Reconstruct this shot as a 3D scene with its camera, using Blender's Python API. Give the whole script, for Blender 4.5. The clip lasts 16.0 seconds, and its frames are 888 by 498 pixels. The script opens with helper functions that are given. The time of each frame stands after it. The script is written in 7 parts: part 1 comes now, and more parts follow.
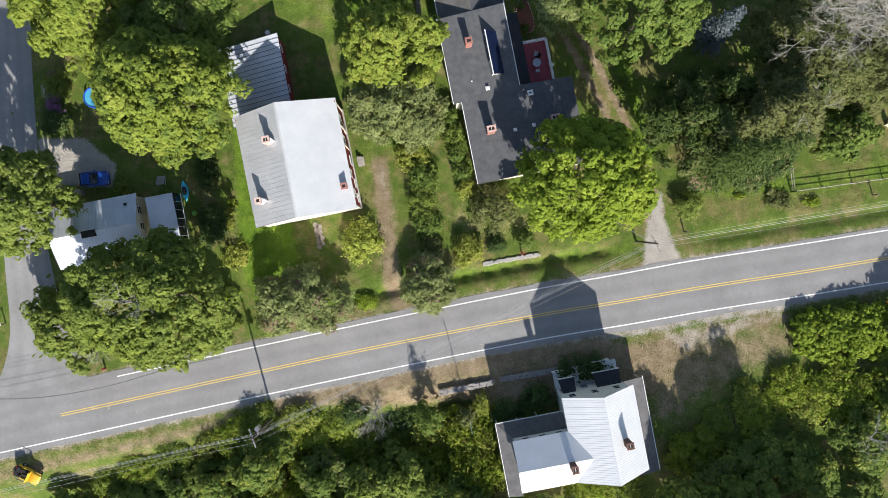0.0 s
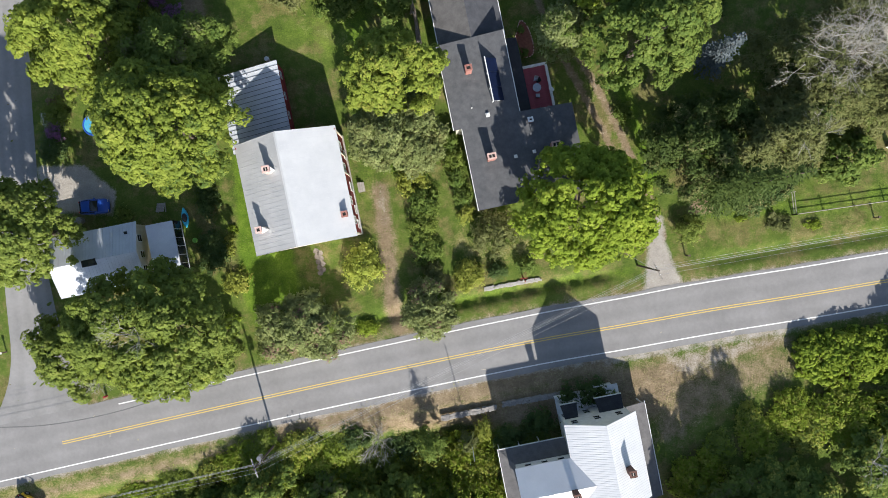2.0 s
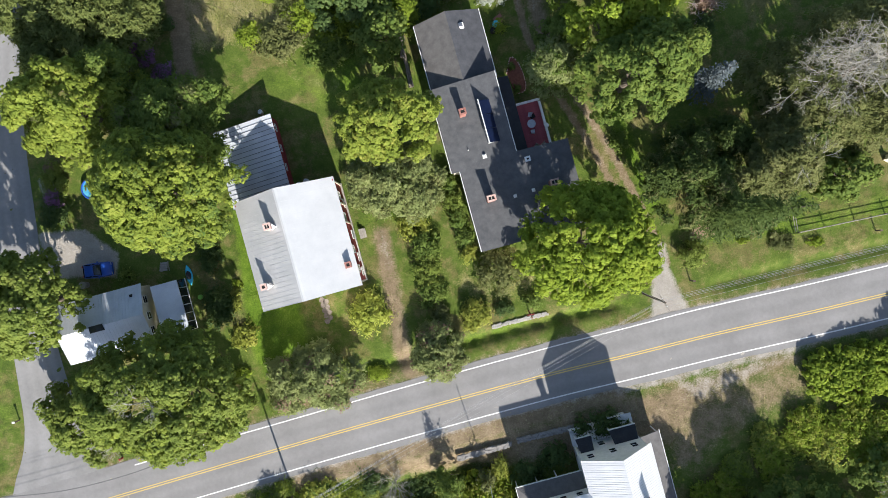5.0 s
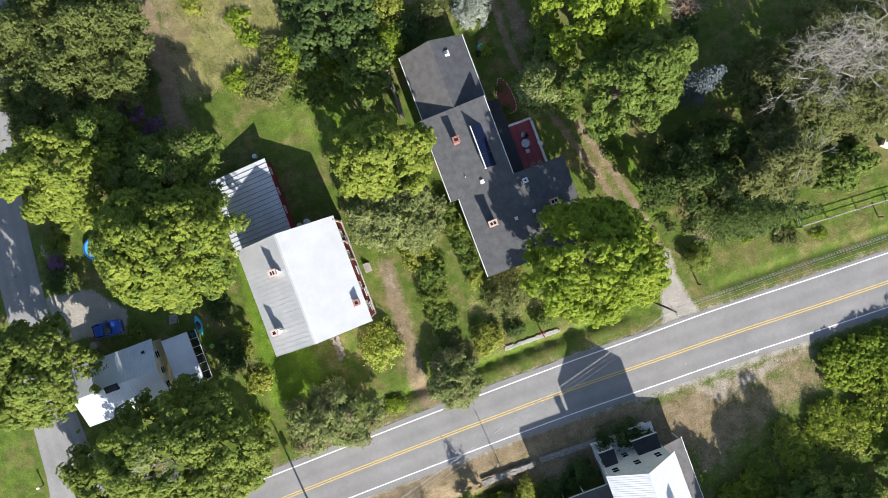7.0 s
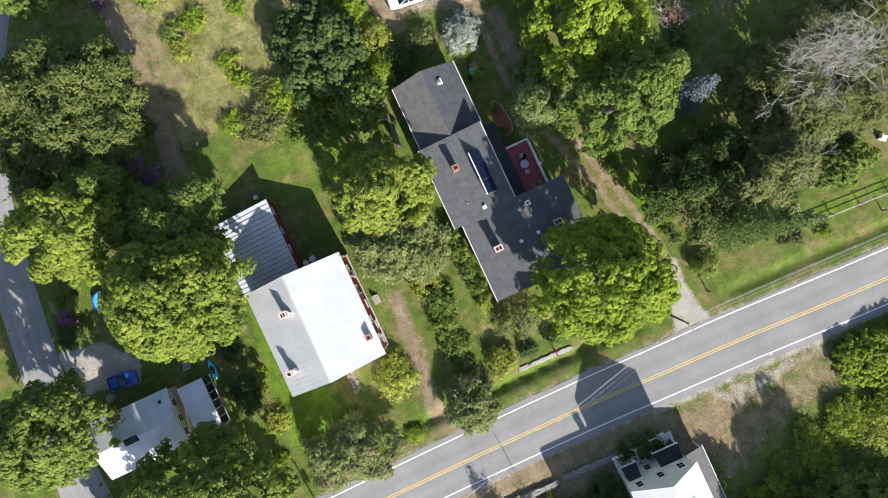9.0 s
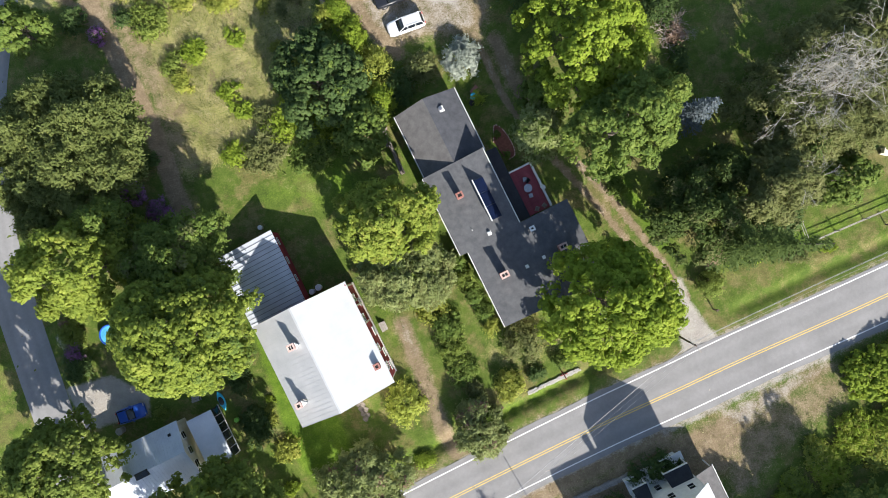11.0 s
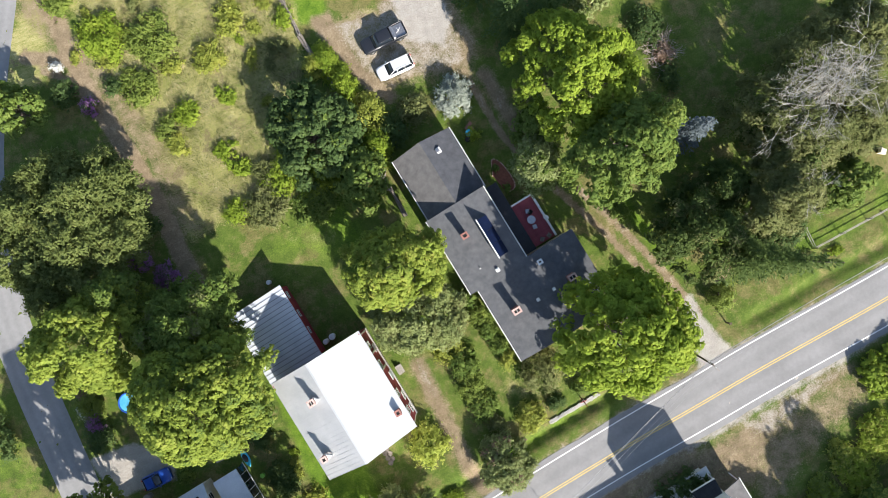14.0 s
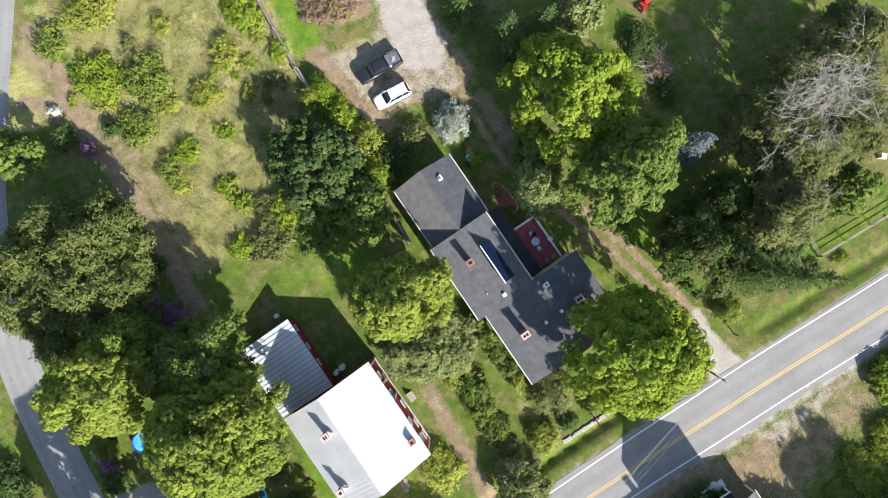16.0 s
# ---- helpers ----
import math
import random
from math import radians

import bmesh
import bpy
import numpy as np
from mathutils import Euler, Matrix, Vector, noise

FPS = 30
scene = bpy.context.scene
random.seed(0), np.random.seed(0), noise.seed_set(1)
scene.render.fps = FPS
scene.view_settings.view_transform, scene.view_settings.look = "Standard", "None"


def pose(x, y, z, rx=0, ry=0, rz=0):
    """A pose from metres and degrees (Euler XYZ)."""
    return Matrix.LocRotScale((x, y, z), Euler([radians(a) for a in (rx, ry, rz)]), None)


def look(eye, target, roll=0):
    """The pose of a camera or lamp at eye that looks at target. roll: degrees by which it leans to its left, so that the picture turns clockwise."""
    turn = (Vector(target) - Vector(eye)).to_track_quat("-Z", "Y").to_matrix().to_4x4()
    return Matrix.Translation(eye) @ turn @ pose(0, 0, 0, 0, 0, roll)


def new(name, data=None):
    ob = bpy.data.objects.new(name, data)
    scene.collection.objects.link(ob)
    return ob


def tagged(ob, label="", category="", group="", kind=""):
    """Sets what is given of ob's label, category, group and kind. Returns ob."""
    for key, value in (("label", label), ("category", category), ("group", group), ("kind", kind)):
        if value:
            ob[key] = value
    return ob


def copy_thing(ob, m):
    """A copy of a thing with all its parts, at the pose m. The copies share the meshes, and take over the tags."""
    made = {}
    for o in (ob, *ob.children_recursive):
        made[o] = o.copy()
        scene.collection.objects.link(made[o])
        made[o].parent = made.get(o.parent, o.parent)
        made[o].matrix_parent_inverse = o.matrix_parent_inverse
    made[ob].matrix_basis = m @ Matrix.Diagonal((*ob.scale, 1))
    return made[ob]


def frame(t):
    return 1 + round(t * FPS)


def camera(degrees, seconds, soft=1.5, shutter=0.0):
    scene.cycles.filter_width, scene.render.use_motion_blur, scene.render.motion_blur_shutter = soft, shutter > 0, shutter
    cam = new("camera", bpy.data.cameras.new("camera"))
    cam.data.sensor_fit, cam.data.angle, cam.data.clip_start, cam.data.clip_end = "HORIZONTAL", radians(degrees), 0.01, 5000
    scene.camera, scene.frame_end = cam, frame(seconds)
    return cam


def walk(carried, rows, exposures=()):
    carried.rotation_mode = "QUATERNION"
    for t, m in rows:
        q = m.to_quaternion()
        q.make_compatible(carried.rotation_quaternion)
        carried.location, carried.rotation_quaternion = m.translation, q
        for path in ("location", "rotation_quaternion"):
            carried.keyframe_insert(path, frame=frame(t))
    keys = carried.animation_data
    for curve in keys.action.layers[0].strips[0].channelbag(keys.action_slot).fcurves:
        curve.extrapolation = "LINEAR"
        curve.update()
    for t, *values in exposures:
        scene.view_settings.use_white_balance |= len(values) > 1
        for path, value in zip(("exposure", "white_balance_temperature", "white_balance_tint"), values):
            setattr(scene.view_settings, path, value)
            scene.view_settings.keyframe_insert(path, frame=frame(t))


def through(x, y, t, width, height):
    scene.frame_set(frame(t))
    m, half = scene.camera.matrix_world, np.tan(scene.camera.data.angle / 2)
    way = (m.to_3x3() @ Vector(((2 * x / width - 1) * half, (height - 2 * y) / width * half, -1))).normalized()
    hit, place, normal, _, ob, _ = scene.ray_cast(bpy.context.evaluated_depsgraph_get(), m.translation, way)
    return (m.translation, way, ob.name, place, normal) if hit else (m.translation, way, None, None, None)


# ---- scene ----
# Camera: a drone that looks straight down, glides north and slowly turns clockwise.
cam = camera(71.0, 16.0, soft=0.8)
PATH = [  # seconds, x, y, z, turn, tilt, lean
    (0.0, -0.000, -0.000, 77.999, 0.00, -0.04, 0.01),
    (0.5, -0.034, 0.773, 77.837, -0.10, -0.05, 0.03),
    (1.0, -0.043, 1.573, 77.844, -0.17, -0.07, 0.02),
    (1.5, -0.053, 2.393, 77.819, -0.29, -0.08, -0.01),
    (2.0, -0.079, 3.237, 77.862, -0.38, -0.10, -0.01),
    (2.5, -0.137, 4.094, 77.920, -0.50, -0.10, 0.02),
    (3.0, -0.223, 4.948, 77.903, -0.62, -0.11, 0.05),
    (3.5, -0.294, 5.799, 77.917, -0.80, -0.11, 0.07),
    (4.0, -0.349, 6.650, 77.976, -1.22, -0.11, 0.06),
    (6.5, -0.445, 10.932, 77.916, -8.78, -0.11, -0.04),
    (7.0, -0.463, 11.766, 77.946, -9.39, -0.12, -0.06),
    (7.5, -0.486, 12.587, 77.939, -10.27, -0.11, -0.06),
    (8.0, -0.504, 13.392, 77.972, -10.89, -0.09, -0.08),
    (8.5, -0.516, 14.191, 77.980, -13.62, -0.02, -0.09),
    (9.0, -0.517, 14.990, 78.008, -13.75, -0.02, -0.11),
    (11.5, -0.349, 19.014, 78.109, -16.51, 0.02, -0.08),
    (12.0, -0.295, 19.829, 78.139, -18.71, 0.04, -0.07),
    (12.5, -0.219, 20.620, 78.182, -20.04, 0.06, -0.06),
    (13.0, -0.140, 21.401, 78.235, -20.13, 0.07, -0.06),
    (13.5, -0.050, 22.184, 78.248, -20.22, 0.08, -0.04),
    (14.0, 0.055, 22.970, 78.296, -20.36, 0.09, -0.03),
    (14.5, 0.187, 23.752, 78.321, -20.56, 0.11, -0.01),
    (15.0, 0.363, 24.550, 78.365, -20.81, 0.09, -0.04),
    (15.5, 0.578, 25.361, 78.346, -22.17, 0.07, -0.08),
    (16.0, 0.812, 26.168, 78.369, -23.06, 0.05, -0.14),
]


def eye_pose(x, y, z, turn, tilt, lean):
    return pose(x, y, z, 0, 0, turn) @ pose(0, 0, 0, tilt, 0, 0) @ pose(0, 0, 0, 0, -lean, 0)


walk(cam, [(t, eye_pose(*row)) for t, *row in PATH], [(0.0, 0.71), (4.0, 0.81), (9.0, 0.95), (12.0, 1.05), (16.0, 1.15)])

# World, sun and exposure
SUN_EL, SHADE = 31.0, Vector((-0.262, 0.965, 0)).normalized()
world = bpy.data.worlds.new("sky")
scene.world = world
world.use_nodes = True
wn = world.node_tree.nodes
sky = wn.new("ShaderNodeTexSky")
sky.sky_type, sky.sun_disc = "NISHITA", False
sky.sun_elevation = radians(SUN_EL)
sky.sun_rotation = math.atan2(-SHADE.x, -SHADE.y)
wn["Background"].inputs["Strength"].default_value = 0.1
world.node_tree.links.new(sky.outputs[0], wn["Background"].inputs["Color"])
sun = new("sun", bpy.data.lights.new("sun", "SUN"))
sun.data.energy, sun.data.angle, sun.data.color = 5.0, radians(0.6), (1.0, 0.95, 0.88)
to_sun = Vector((-SHADE.x, -SHADE.y, math.tan(radians(SUN_EL))))
sun.matrix_basis = look(to_sun.normalized() * 120, (0, 0, 0))


# ---- materials ----
class Nodes:
    """A short way to write node materials."""

    def __init__(self, name):
        self.mat = bpy.data.materials.new(name)
        self.mat.use_nodes = True
        self.tree = self.mat.node_tree
        self.bsdf = self.tree.nodes["Principled BSDF"]
        self.out = self.tree.nodes["Material Output"]

    def add(self, kind, **inputs):
        node = self.tree.nodes.new("ShaderNode" + kind)
        for key, value in inputs.items():
            self.put(node.inputs[key.replace("_", " ")], value)
        return node

    def put(self, socket, value):
        if isinstance(value, bpy.types.NodeSocket):
            self.tree.links.new(value, socket)
        else:
            socket.default_value = (*value, 1) if isinstance(value, tuple) and len(value) == 3 and socket.type == "RGBA" else value

    def coords(self, kind="Object"):
        return self.add("TexCoord").outputs[kind]

    def noise(self, scale, detail=4, rough=0.6, vec=None):
        n = self.add("TexNoise", Scale=scale, Detail=detail, Roughness=rough)
        self.put(n.inputs["Vector"], vec or self.coords())
        return n.outputs["Fac"]

    def ramp(self, fac, *stops):
        n = self.add("ValToRGB")
        n.color_ramp.elements[0].position, n.color_ramp.elements[0].color = stops[0][0], (*stops[0][1], 1)
        n.color_ramp.elements[1].position, n.color_ramp.elements[1].color = stops[-1][0], (*stops[-1][1], 1)
        for p, c in stops[1:-1]:
            n.color_ramp.elements.new(p).color = (*c, 1)
        self.put(n.inputs["Fac"], fac)
        return n.outputs["Color"]

    def mix(self, fac, a, b, blend="MIX"):
        n = self.tree.nodes.new("ShaderNodeMix")
        n.data_type, n.blend_type = "RGBA", blend
        self.put(n.inputs[0], fac)
        self.put(n.inputs[6], a)
        self.put(n.inputs[7], b)
        return n.outputs[2]

    def maths(self, op, a, b=0.0, c=0.0):
        n = self.tree.nodes.new("ShaderNodeMath")
        n.operation = op
        for s, v in zip(n.inputs, (a, b, c)):
            self.put(s, v)
        return n.outputs[0]

    def step(self, value, lo, hi):
        n = self.add("MapRange", Value=value)
        n.interpolation_type = "SMOOTHSTEP"
        n.inputs["From Min"].default_value, n.inputs["From Max"].default_value = lo, hi
        return n.outputs["Result"]

    def bump(self, height, strength=0.4, distance=0.03):
        n = self.add("Bump", Strength=strength, Distance=distance, Height=height)
        self.put(self.bsdf.inputs["Normal"], n.outputs["Normal"])

    def done(self, colour, rough=0.8, metal=0.0, spec=None):
        self.put(self.bsdf.inputs["Base Color"], colour)
        self.put(self.bsdf.inputs["Roughness"], rough)
        self.put(self.bsdf.inputs["Metallic"], metal)
        if spec is not None:
            self.put(self.bsdf.inputs["Specular IOR Level"], spec)
        return self.mat


def surface(name, dark, light, scale=2.0, rough=0.8, metal=0.0, bump=0.3, fine=30.0, wear=None, spec=None):
    """Two scales of variation, a fine relief, and an optional worn colour in patches."""
    n = Nodes(name)
    big, small = n.noise(scale, 5), n.noise(fine, 3)
    rnd = n.add("ObjectInfo").outputs["Random"]
    f = n.maths("ADD", n.maths("MULTIPLY", big, 0.7), n.maths("MULTIPLY", small, 0.3))
    f = n.maths("ADD", f, n.maths("MULTIPLY", n.maths("SUBTRACT", rnd, 0.5), 0.12))
    colour = n.ramp(f, (0.32, dark), (0.68, light))
    if wear:
        colour = n.mix(n.step(n.noise(scale * 2.3, 6, 0.7), 0.6, 0.72), colour, wear)
    n.bump(small, bump, 0.02)
    return n.done(colour, rough, metal, spec)


def leafy(name, dark, light, tip, through=0.34):
    """Leaves: colour by clump and by leaf, with light that comes through them."""
    n = Nodes(name)
    isl = n.add("NewGeometry").outputs["Random Per Island"]
    clump = n.noise(0.55, 3)
    f = n.maths("ADD", n.maths("MULTIPLY", isl, 0.22), n.maths("MULTIPLY", clump, 1.0))
    colour = n.ramp(f, (0.34, dark), (0.7, light), (1.0, tip))
    n.done(colour, 0.6, 0, 0.1)
    tr = n.add("BsdfTranslucent", Color=n.mix(0.5, colour, tip))
    mx = n.add("MixShader", Fac=through)
    n.put(mx.inputs[1], n.bsdf.outputs[0])
    n.put(mx.inputs[2], tr.outputs[0])
    n.put(n.out.inputs[0], mx.outputs[0])
    return n.mat


M_LEAF_BRIGHT = leafy("leaf_bright", (0.125, 0.197, 0.022), (0.256, 0.340, 0.041), (0.388, 0.424, 0.076))
M_LEAF_YELLOW = leafy("leaf_yellow_green", (0.125, 0.180, 0.032), (0.249, 0.312, 0.052), (0.388, 0.408, 0.088))
M_LEAF_MID = leafy("leaf_mid", (0.076, 0.134, 0.031), (0.166, 0.229, 0.049), (0.268, 0.310, 0.083))
M_LEAF_OAK = leafy("leaf_oak", (0.099, 0.146, 0.032), (0.213, 0.274, 0.057), (0.337, 0.361, 0.094))
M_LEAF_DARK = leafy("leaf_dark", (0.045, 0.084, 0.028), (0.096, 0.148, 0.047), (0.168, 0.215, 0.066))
M_LEAF_OLIVE = leafy("leaf_olive", (0.089, 0.114, 0.036), (0.187, 0.205, 0.075), (0.298, 0.291, 0.145))
M_LEAF_FEATHER = leafy("leaf_feathery", (0.083, 0.115, 0.035), (0.177, 0.215, 0.064), (0.298, 0.314, 0.118))
M_LEAF_ASH = leafy("leaf_ash", (0.045, 0.076, 0.022), (0.092, 0.135, 0.036), (0.165, 0.2, 0.06))
M_LEAF_GREY = leafy("leaf_grey_green", (0.16, 0.2, 0.072), (0.275, 0.318, 0.122), (0.405, 0.435, 0.205))
M_LEAF_LIME = leafy("leaf_lime", (0.164, 0.212, 0.039), (0.313, 0.347, 0.067), (0.536, 0.471, 0.137))
M_LEAF_PALE = leafy("leaf_pale_lime", (0.205, 0.265, 0.045), (0.37, 0.42, 0.08), (0.58, 0.55, 0.16))
M_LEAF_BLUE = leafy("leaf_blue_green", (0.062, 0.084, 0.087), (0.124, 0.150, 0.161), (0.210, 0.233, 0.264), 0.15)
M_JUNIPER = leafy("leaf_silver", (0.18, 0.21, 0.17), (0.35, 0.385, 0.325), (0.52, 0.55, 0.48), 0.15)
M_LEAF_RUST = leafy("leaf_rust", (0.16, 0.105, 0.07), (0.29, 0.2, 0.14), (0.4, 0.3, 0.22), 0.2)
M_PETAL_PURPLE = leafy("petal_purple", (0.14, 0.06, 0.14), (0.31, 0.145, 0.33), (0.48, 0.29, 0.50), 0.3)
M_PETAL_WHITE = leafy("petal_white", (0.5, 0.5, 0.46), (0.66, 0.66, 0.62), (0.8, 0.8, 0.77), 0.3)
M_BARK = surface("bark", (0.07, 0.055, 0.04), (0.17, 0.14, 0.11), 3, 0.95, bump=0.8, fine=18)
M_DEADWOOD = surface("dead_wood", (0.24, 0.23, 0.195), (0.46, 0.44, 0.39), 3, 0.9, bump=0.5)
M_BRUSHWOOD = surface("brushwood", (0.26, 0.2, 0.18), (0.42, 0.35, 0.32), 3, 0.9, bump=0.5)


def ground_material():
    n = Nodes("ground")
    at = n.add("Attribute")
    at.attribute_name = "cover"
    sep = n.add("SeparateColor", Color=at.outputs["Color"])
    obj = n.coords()
    big, mid, fine = n.noise(0.09, 4, 0.6, obj), n.noise(0.7, 5, 0.7, obj), n.noise(5.0, 5, 0.8, obj)
    tex = n.maths("ADD", n.maths("MULTIPLY", mid, 0.5), n.maths("MULTIPLY", fine, 0.5))
    patch = n.noise(0.28, 5, 0.7, obj)
    lawn = n.ramp(n.maths("ADD", n.maths("MULTIPLY", tex, 0.75), n.maths("MULTIPLY", big, 0.25)),
                  (0.34, (0.040, 0.070, 0.014)), (0.5, (0.095, 0.142, 0.024)), (0.68, (0.195, 0.215, 0.058)))
    dry = n.ramp(tex, (0.34, (0.09, 0.085, 0.03)), (0.5, (0.175, 0.15, 0.06)), (0.68, (0.3, 0.25, 0.125)))
    lawn = n.mix(n.maths("MULTIPLY", n.step(n.maths("ADD", patch, n.maths("MULTIPLY", tex, 0.3)), 0.6, 0.76), 0.8), lawn, dry)
    lush = n.ramp(tex, (0.35, (0.055, 0.112, 0.012)), (0.52, (0.118, 0.2, 0.02)), (0.66, (0.215, 0.285, 0.045)))
    sweep = n.add("Mapping", Vector=obj, Scale=(0.35, 1.9, 1.0), Rotation=(0, 0, 0.9))
    bend = n.add("TexNoise", Vector=sweep.outputs[0], Scale=1.1, Detail=6.0, Roughness=0.75, Distortion=1.6)
    blades = n.maths("ADD", n.maths("MULTIPLY", bend.outputs[0], 0.6), n.maths("MULTIPLY", fine, 0.4))
    meadow = n.ramp(n.maths("ADD", n.maths("MULTIPLY", blades, 0.62), n.maths("MULTIPLY", patch, 0.38)), (0.36, (0.115, 0.15, 0.035)), (0.45, (0.232, 0.243, 0.072)), (0.54, (0.375, 0.34, 0.142)), (0.66, (0.57, 0.5, 0.3)))
    meadow = n.mix(n.maths("MULTIPLY", n.step(n.maths("ADD", n.noise(0.45, 4, 0.7, obj), n.maths("MULTIPLY", tex, 0.25)), 0.66, 0.76), 0.7), meadow, n.ramp(tex, (0.35, (0.1, 0.07, 0.045)), (0.65, (0.27, 0.2, 0.13))))
    dirt = n.ramp(tex, (0.3, (0.125, 0.092, 0.056)), (0.5, (0.24, 0.182, 0.114)), (0.7, (0.41, 0.33, 0.22)))
    gravel = n.ramp(n.maths("ADD", n.maths("MULTIPLY", tex, 0.65), n.maths("MULTIPLY", n.noise(22, 3, 0.7, obj), 0.35)),
                    (0.3, (0.2, 0.183, 0.16)), (0.5, (0.37, 0.34, 0.3)), (0.7, (0.54, 0.505, 0.455)))
    ragged = n.maths("MULTIPLY", n.maths("SUBTRACT", tex, 0.5), 1.3)

    def cover(k):
        return n.step(n.maths("ADD", k, ragged), 0.3, 0.7)

    c = n.mix(cover(at.outputs["Alpha"]), lawn, lush)
    c = n.mix(cover(sep.outputs[2]), c, meadow)
    c = n.mix(cover(sep.outputs[1]), c, dirt)
    c = n.mix(cover(sep.outputs[0]), c, gravel)
    n.bump(n.maths("ADD", mid, fine), 0.9, 0.12)
    return n.done(c, 0.95, 0, 0.15)


def asphalt_material(name, dark, light):
    n = Nodes(name)
    obj = n.coords()
    fine, mid, big = n.noise(40, 3, 0.7, obj), n.noise(2.2, 5, 0.65, obj), n.noise(0.22, 4, 0.6, obj)
    f = n.maths("ADD", n.maths("MULTIPLY", big, 0.5), n.maths("ADD", n.maths("MULTIPLY", mid, 0.3), n.maths("MULTIPLY", fine, 0.2)))
    n.bump(fine, 0.3, 0.01)
    colour = n.ramp(f, (0.35, dark), (0.65, light))
    at = n.add("Attribute")
    at.attribute_name = "across"
    # worn wheel tracks: paler bands along the lanes, darker oil between them
    wave = n.maths("SINE", n.maths("MULTIPLY", at.outputs["Fac"], 12.5))
    streak = n.maths("MULTIPLY", wave, n.maths("MULTIPLY", n.noise(0.35, 3, 0.6, obj), 0.09))
    gain = n.maths("ADD", 1.0, streak)
    tone = n.add("CombineColor", Red=gain, Green=gain, Blue=gain)
    return n.done(n.mix(1.0, colour, tone.outputs[0], "MULTIPLY"), 0.85, 0, 0.3)


M_GROUND = ground_material()
M_ASPHALT = asphalt_material("asphalt", (0.19, 0.186, 0.184), (0.262, 0.257, 0.255))
M_SIDE_ASPHALT = asphalt_material("old_asphalt", (0.2, 0.198, 0.195), (0.28, 0.275, 0.272))
M_SEAL = surface("crack_sealer", (0.10, 0.10, 0.10), (0.15, 0.15, 0.15), 1, 0.7)
M_WHITE_LINE = surface("white_road_paint", (0.55, 0.55, 0.54), (0.8, 0.8, 0.78), 3, 0.7, wear=(0.4, 0.4, 0.39))
M_YELLOW_LINE = surface("yellow_road_paint", (0.5, 0.36, 0.08), (0.66, 0.49, 0.14), 3, 0.7, wear=(0.4, 0.33, 0.16))
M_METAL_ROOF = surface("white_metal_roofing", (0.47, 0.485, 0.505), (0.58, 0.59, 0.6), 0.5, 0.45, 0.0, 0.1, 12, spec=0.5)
# a darker grey version of the roofing, for the red house's west slope
M_METAL_DARKER = surface("darker_white_roofing", (0.33, 0.34, 0.35), (0.43, 0.435, 0.44), 0.5, 0.4, 0.0, 0.1, 12, spec=0.5)
M_SEAM = surface("dark_roof_seam", (0.1, 0.11, 0.13), (0.2, 0.21, 0.23), 1.5, 0.6)
M_WING_ROOF = surface("smooth_white_roofing", (0.62, 0.63, 0.65), (0.72, 0.73, 0.75), 0.5, 0.4, 0.0, 0.05, 12, spec=0.5)
M_METAL_OLD = surface("galvanised_roofing", (0.5, 0.53, 0.58), (0.66, 0.69, 0.74), 0.6, 0.42, 0.1, 0.15, 9)
M_RUSTY = surface("stained_roofing", (0.2, 0.15, 0.15), (0.3, 0.22, 0.2), 2, 0.8)
M_SHINGLE = surface("asphalt_shingle", (0.066, 0.069, 0.075), (0.118, 0.121, 0.128), 1.4, 0.9, 0, 0.6, 16)
M_SHINGLE_NAVY = surface("blue_black_shingle", (0.018, 0.02, 0.027), (0.035, 0.038, 0.046), 1.4, 0.9, 0, 0.6, 16)
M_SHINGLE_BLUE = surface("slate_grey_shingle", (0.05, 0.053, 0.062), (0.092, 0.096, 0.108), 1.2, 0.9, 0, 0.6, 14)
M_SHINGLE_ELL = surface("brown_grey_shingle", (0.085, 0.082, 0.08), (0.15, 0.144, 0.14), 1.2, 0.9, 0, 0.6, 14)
M_SHINGLE_PORCH = surface("porch_shingle", (0.085, 0.082, 0.085), (0.16, 0.155, 0.155), 1.2, 0.9, 0, 0.6, 14)
M_RED = surface("red_board_siding", (0.22, 0.02, 0.025), (0.36, 0.04, 0.045), 1.5, 0.8, wear=(0.3, 0.12, 0.11))
M_CREAM = surface("cream_siding", (0.55, 0.5, 0.4), (0.7, 0.65, 0.54), 1.5, 0.8)
M_WHITE = surface("white_paint", (0.62, 0.62, 0.61), (0.8, 0.8, 0.79), 2, 0.6)
M_BRICK = surface("brick", (0.24, 0.095, 0.075), (0.38, 0.19, 0.16), 3, 0.9, wear=(0.42, 0.33, 0.3))
M_BRICK_PALE = surface("limewashed_brick", (0.42, 0.22, 0.18), (0.66, 0.52, 0.47), 3, 0.9, wear=(0.7, 0.66, 0.62))
M_BRICK_DARK = surface("dark_brick", (0.09, 0.045, 0.035), (0.17, 0.09, 0.07), 3, 0.9)
M_MORTAR = surface("mortar", (0.35, 0.32, 0.29), (0.5, 0.47, 0.43), 4, 0.95)
M_SOOT = surface("flue_black", (0.01, 0.01, 0.01), (0.025, 0.024, 0.022), 4, 0.9)
M_GLASS = Nodes("window_glass").done((0.02, 0.025, 0.03), 0.06, 0, 0.7)
M_PANEL = surface("solar_collector", (0.006, 0.010, 0.030), (0.010, 0.018, 0.055), 1, 0.3, spec=0.2, bump=0.02)
M_DECK = surface("red_deck_stain", (0.26, 0.05, 0.068), (0.4, 0.088, 0.108), 2, 0.7)
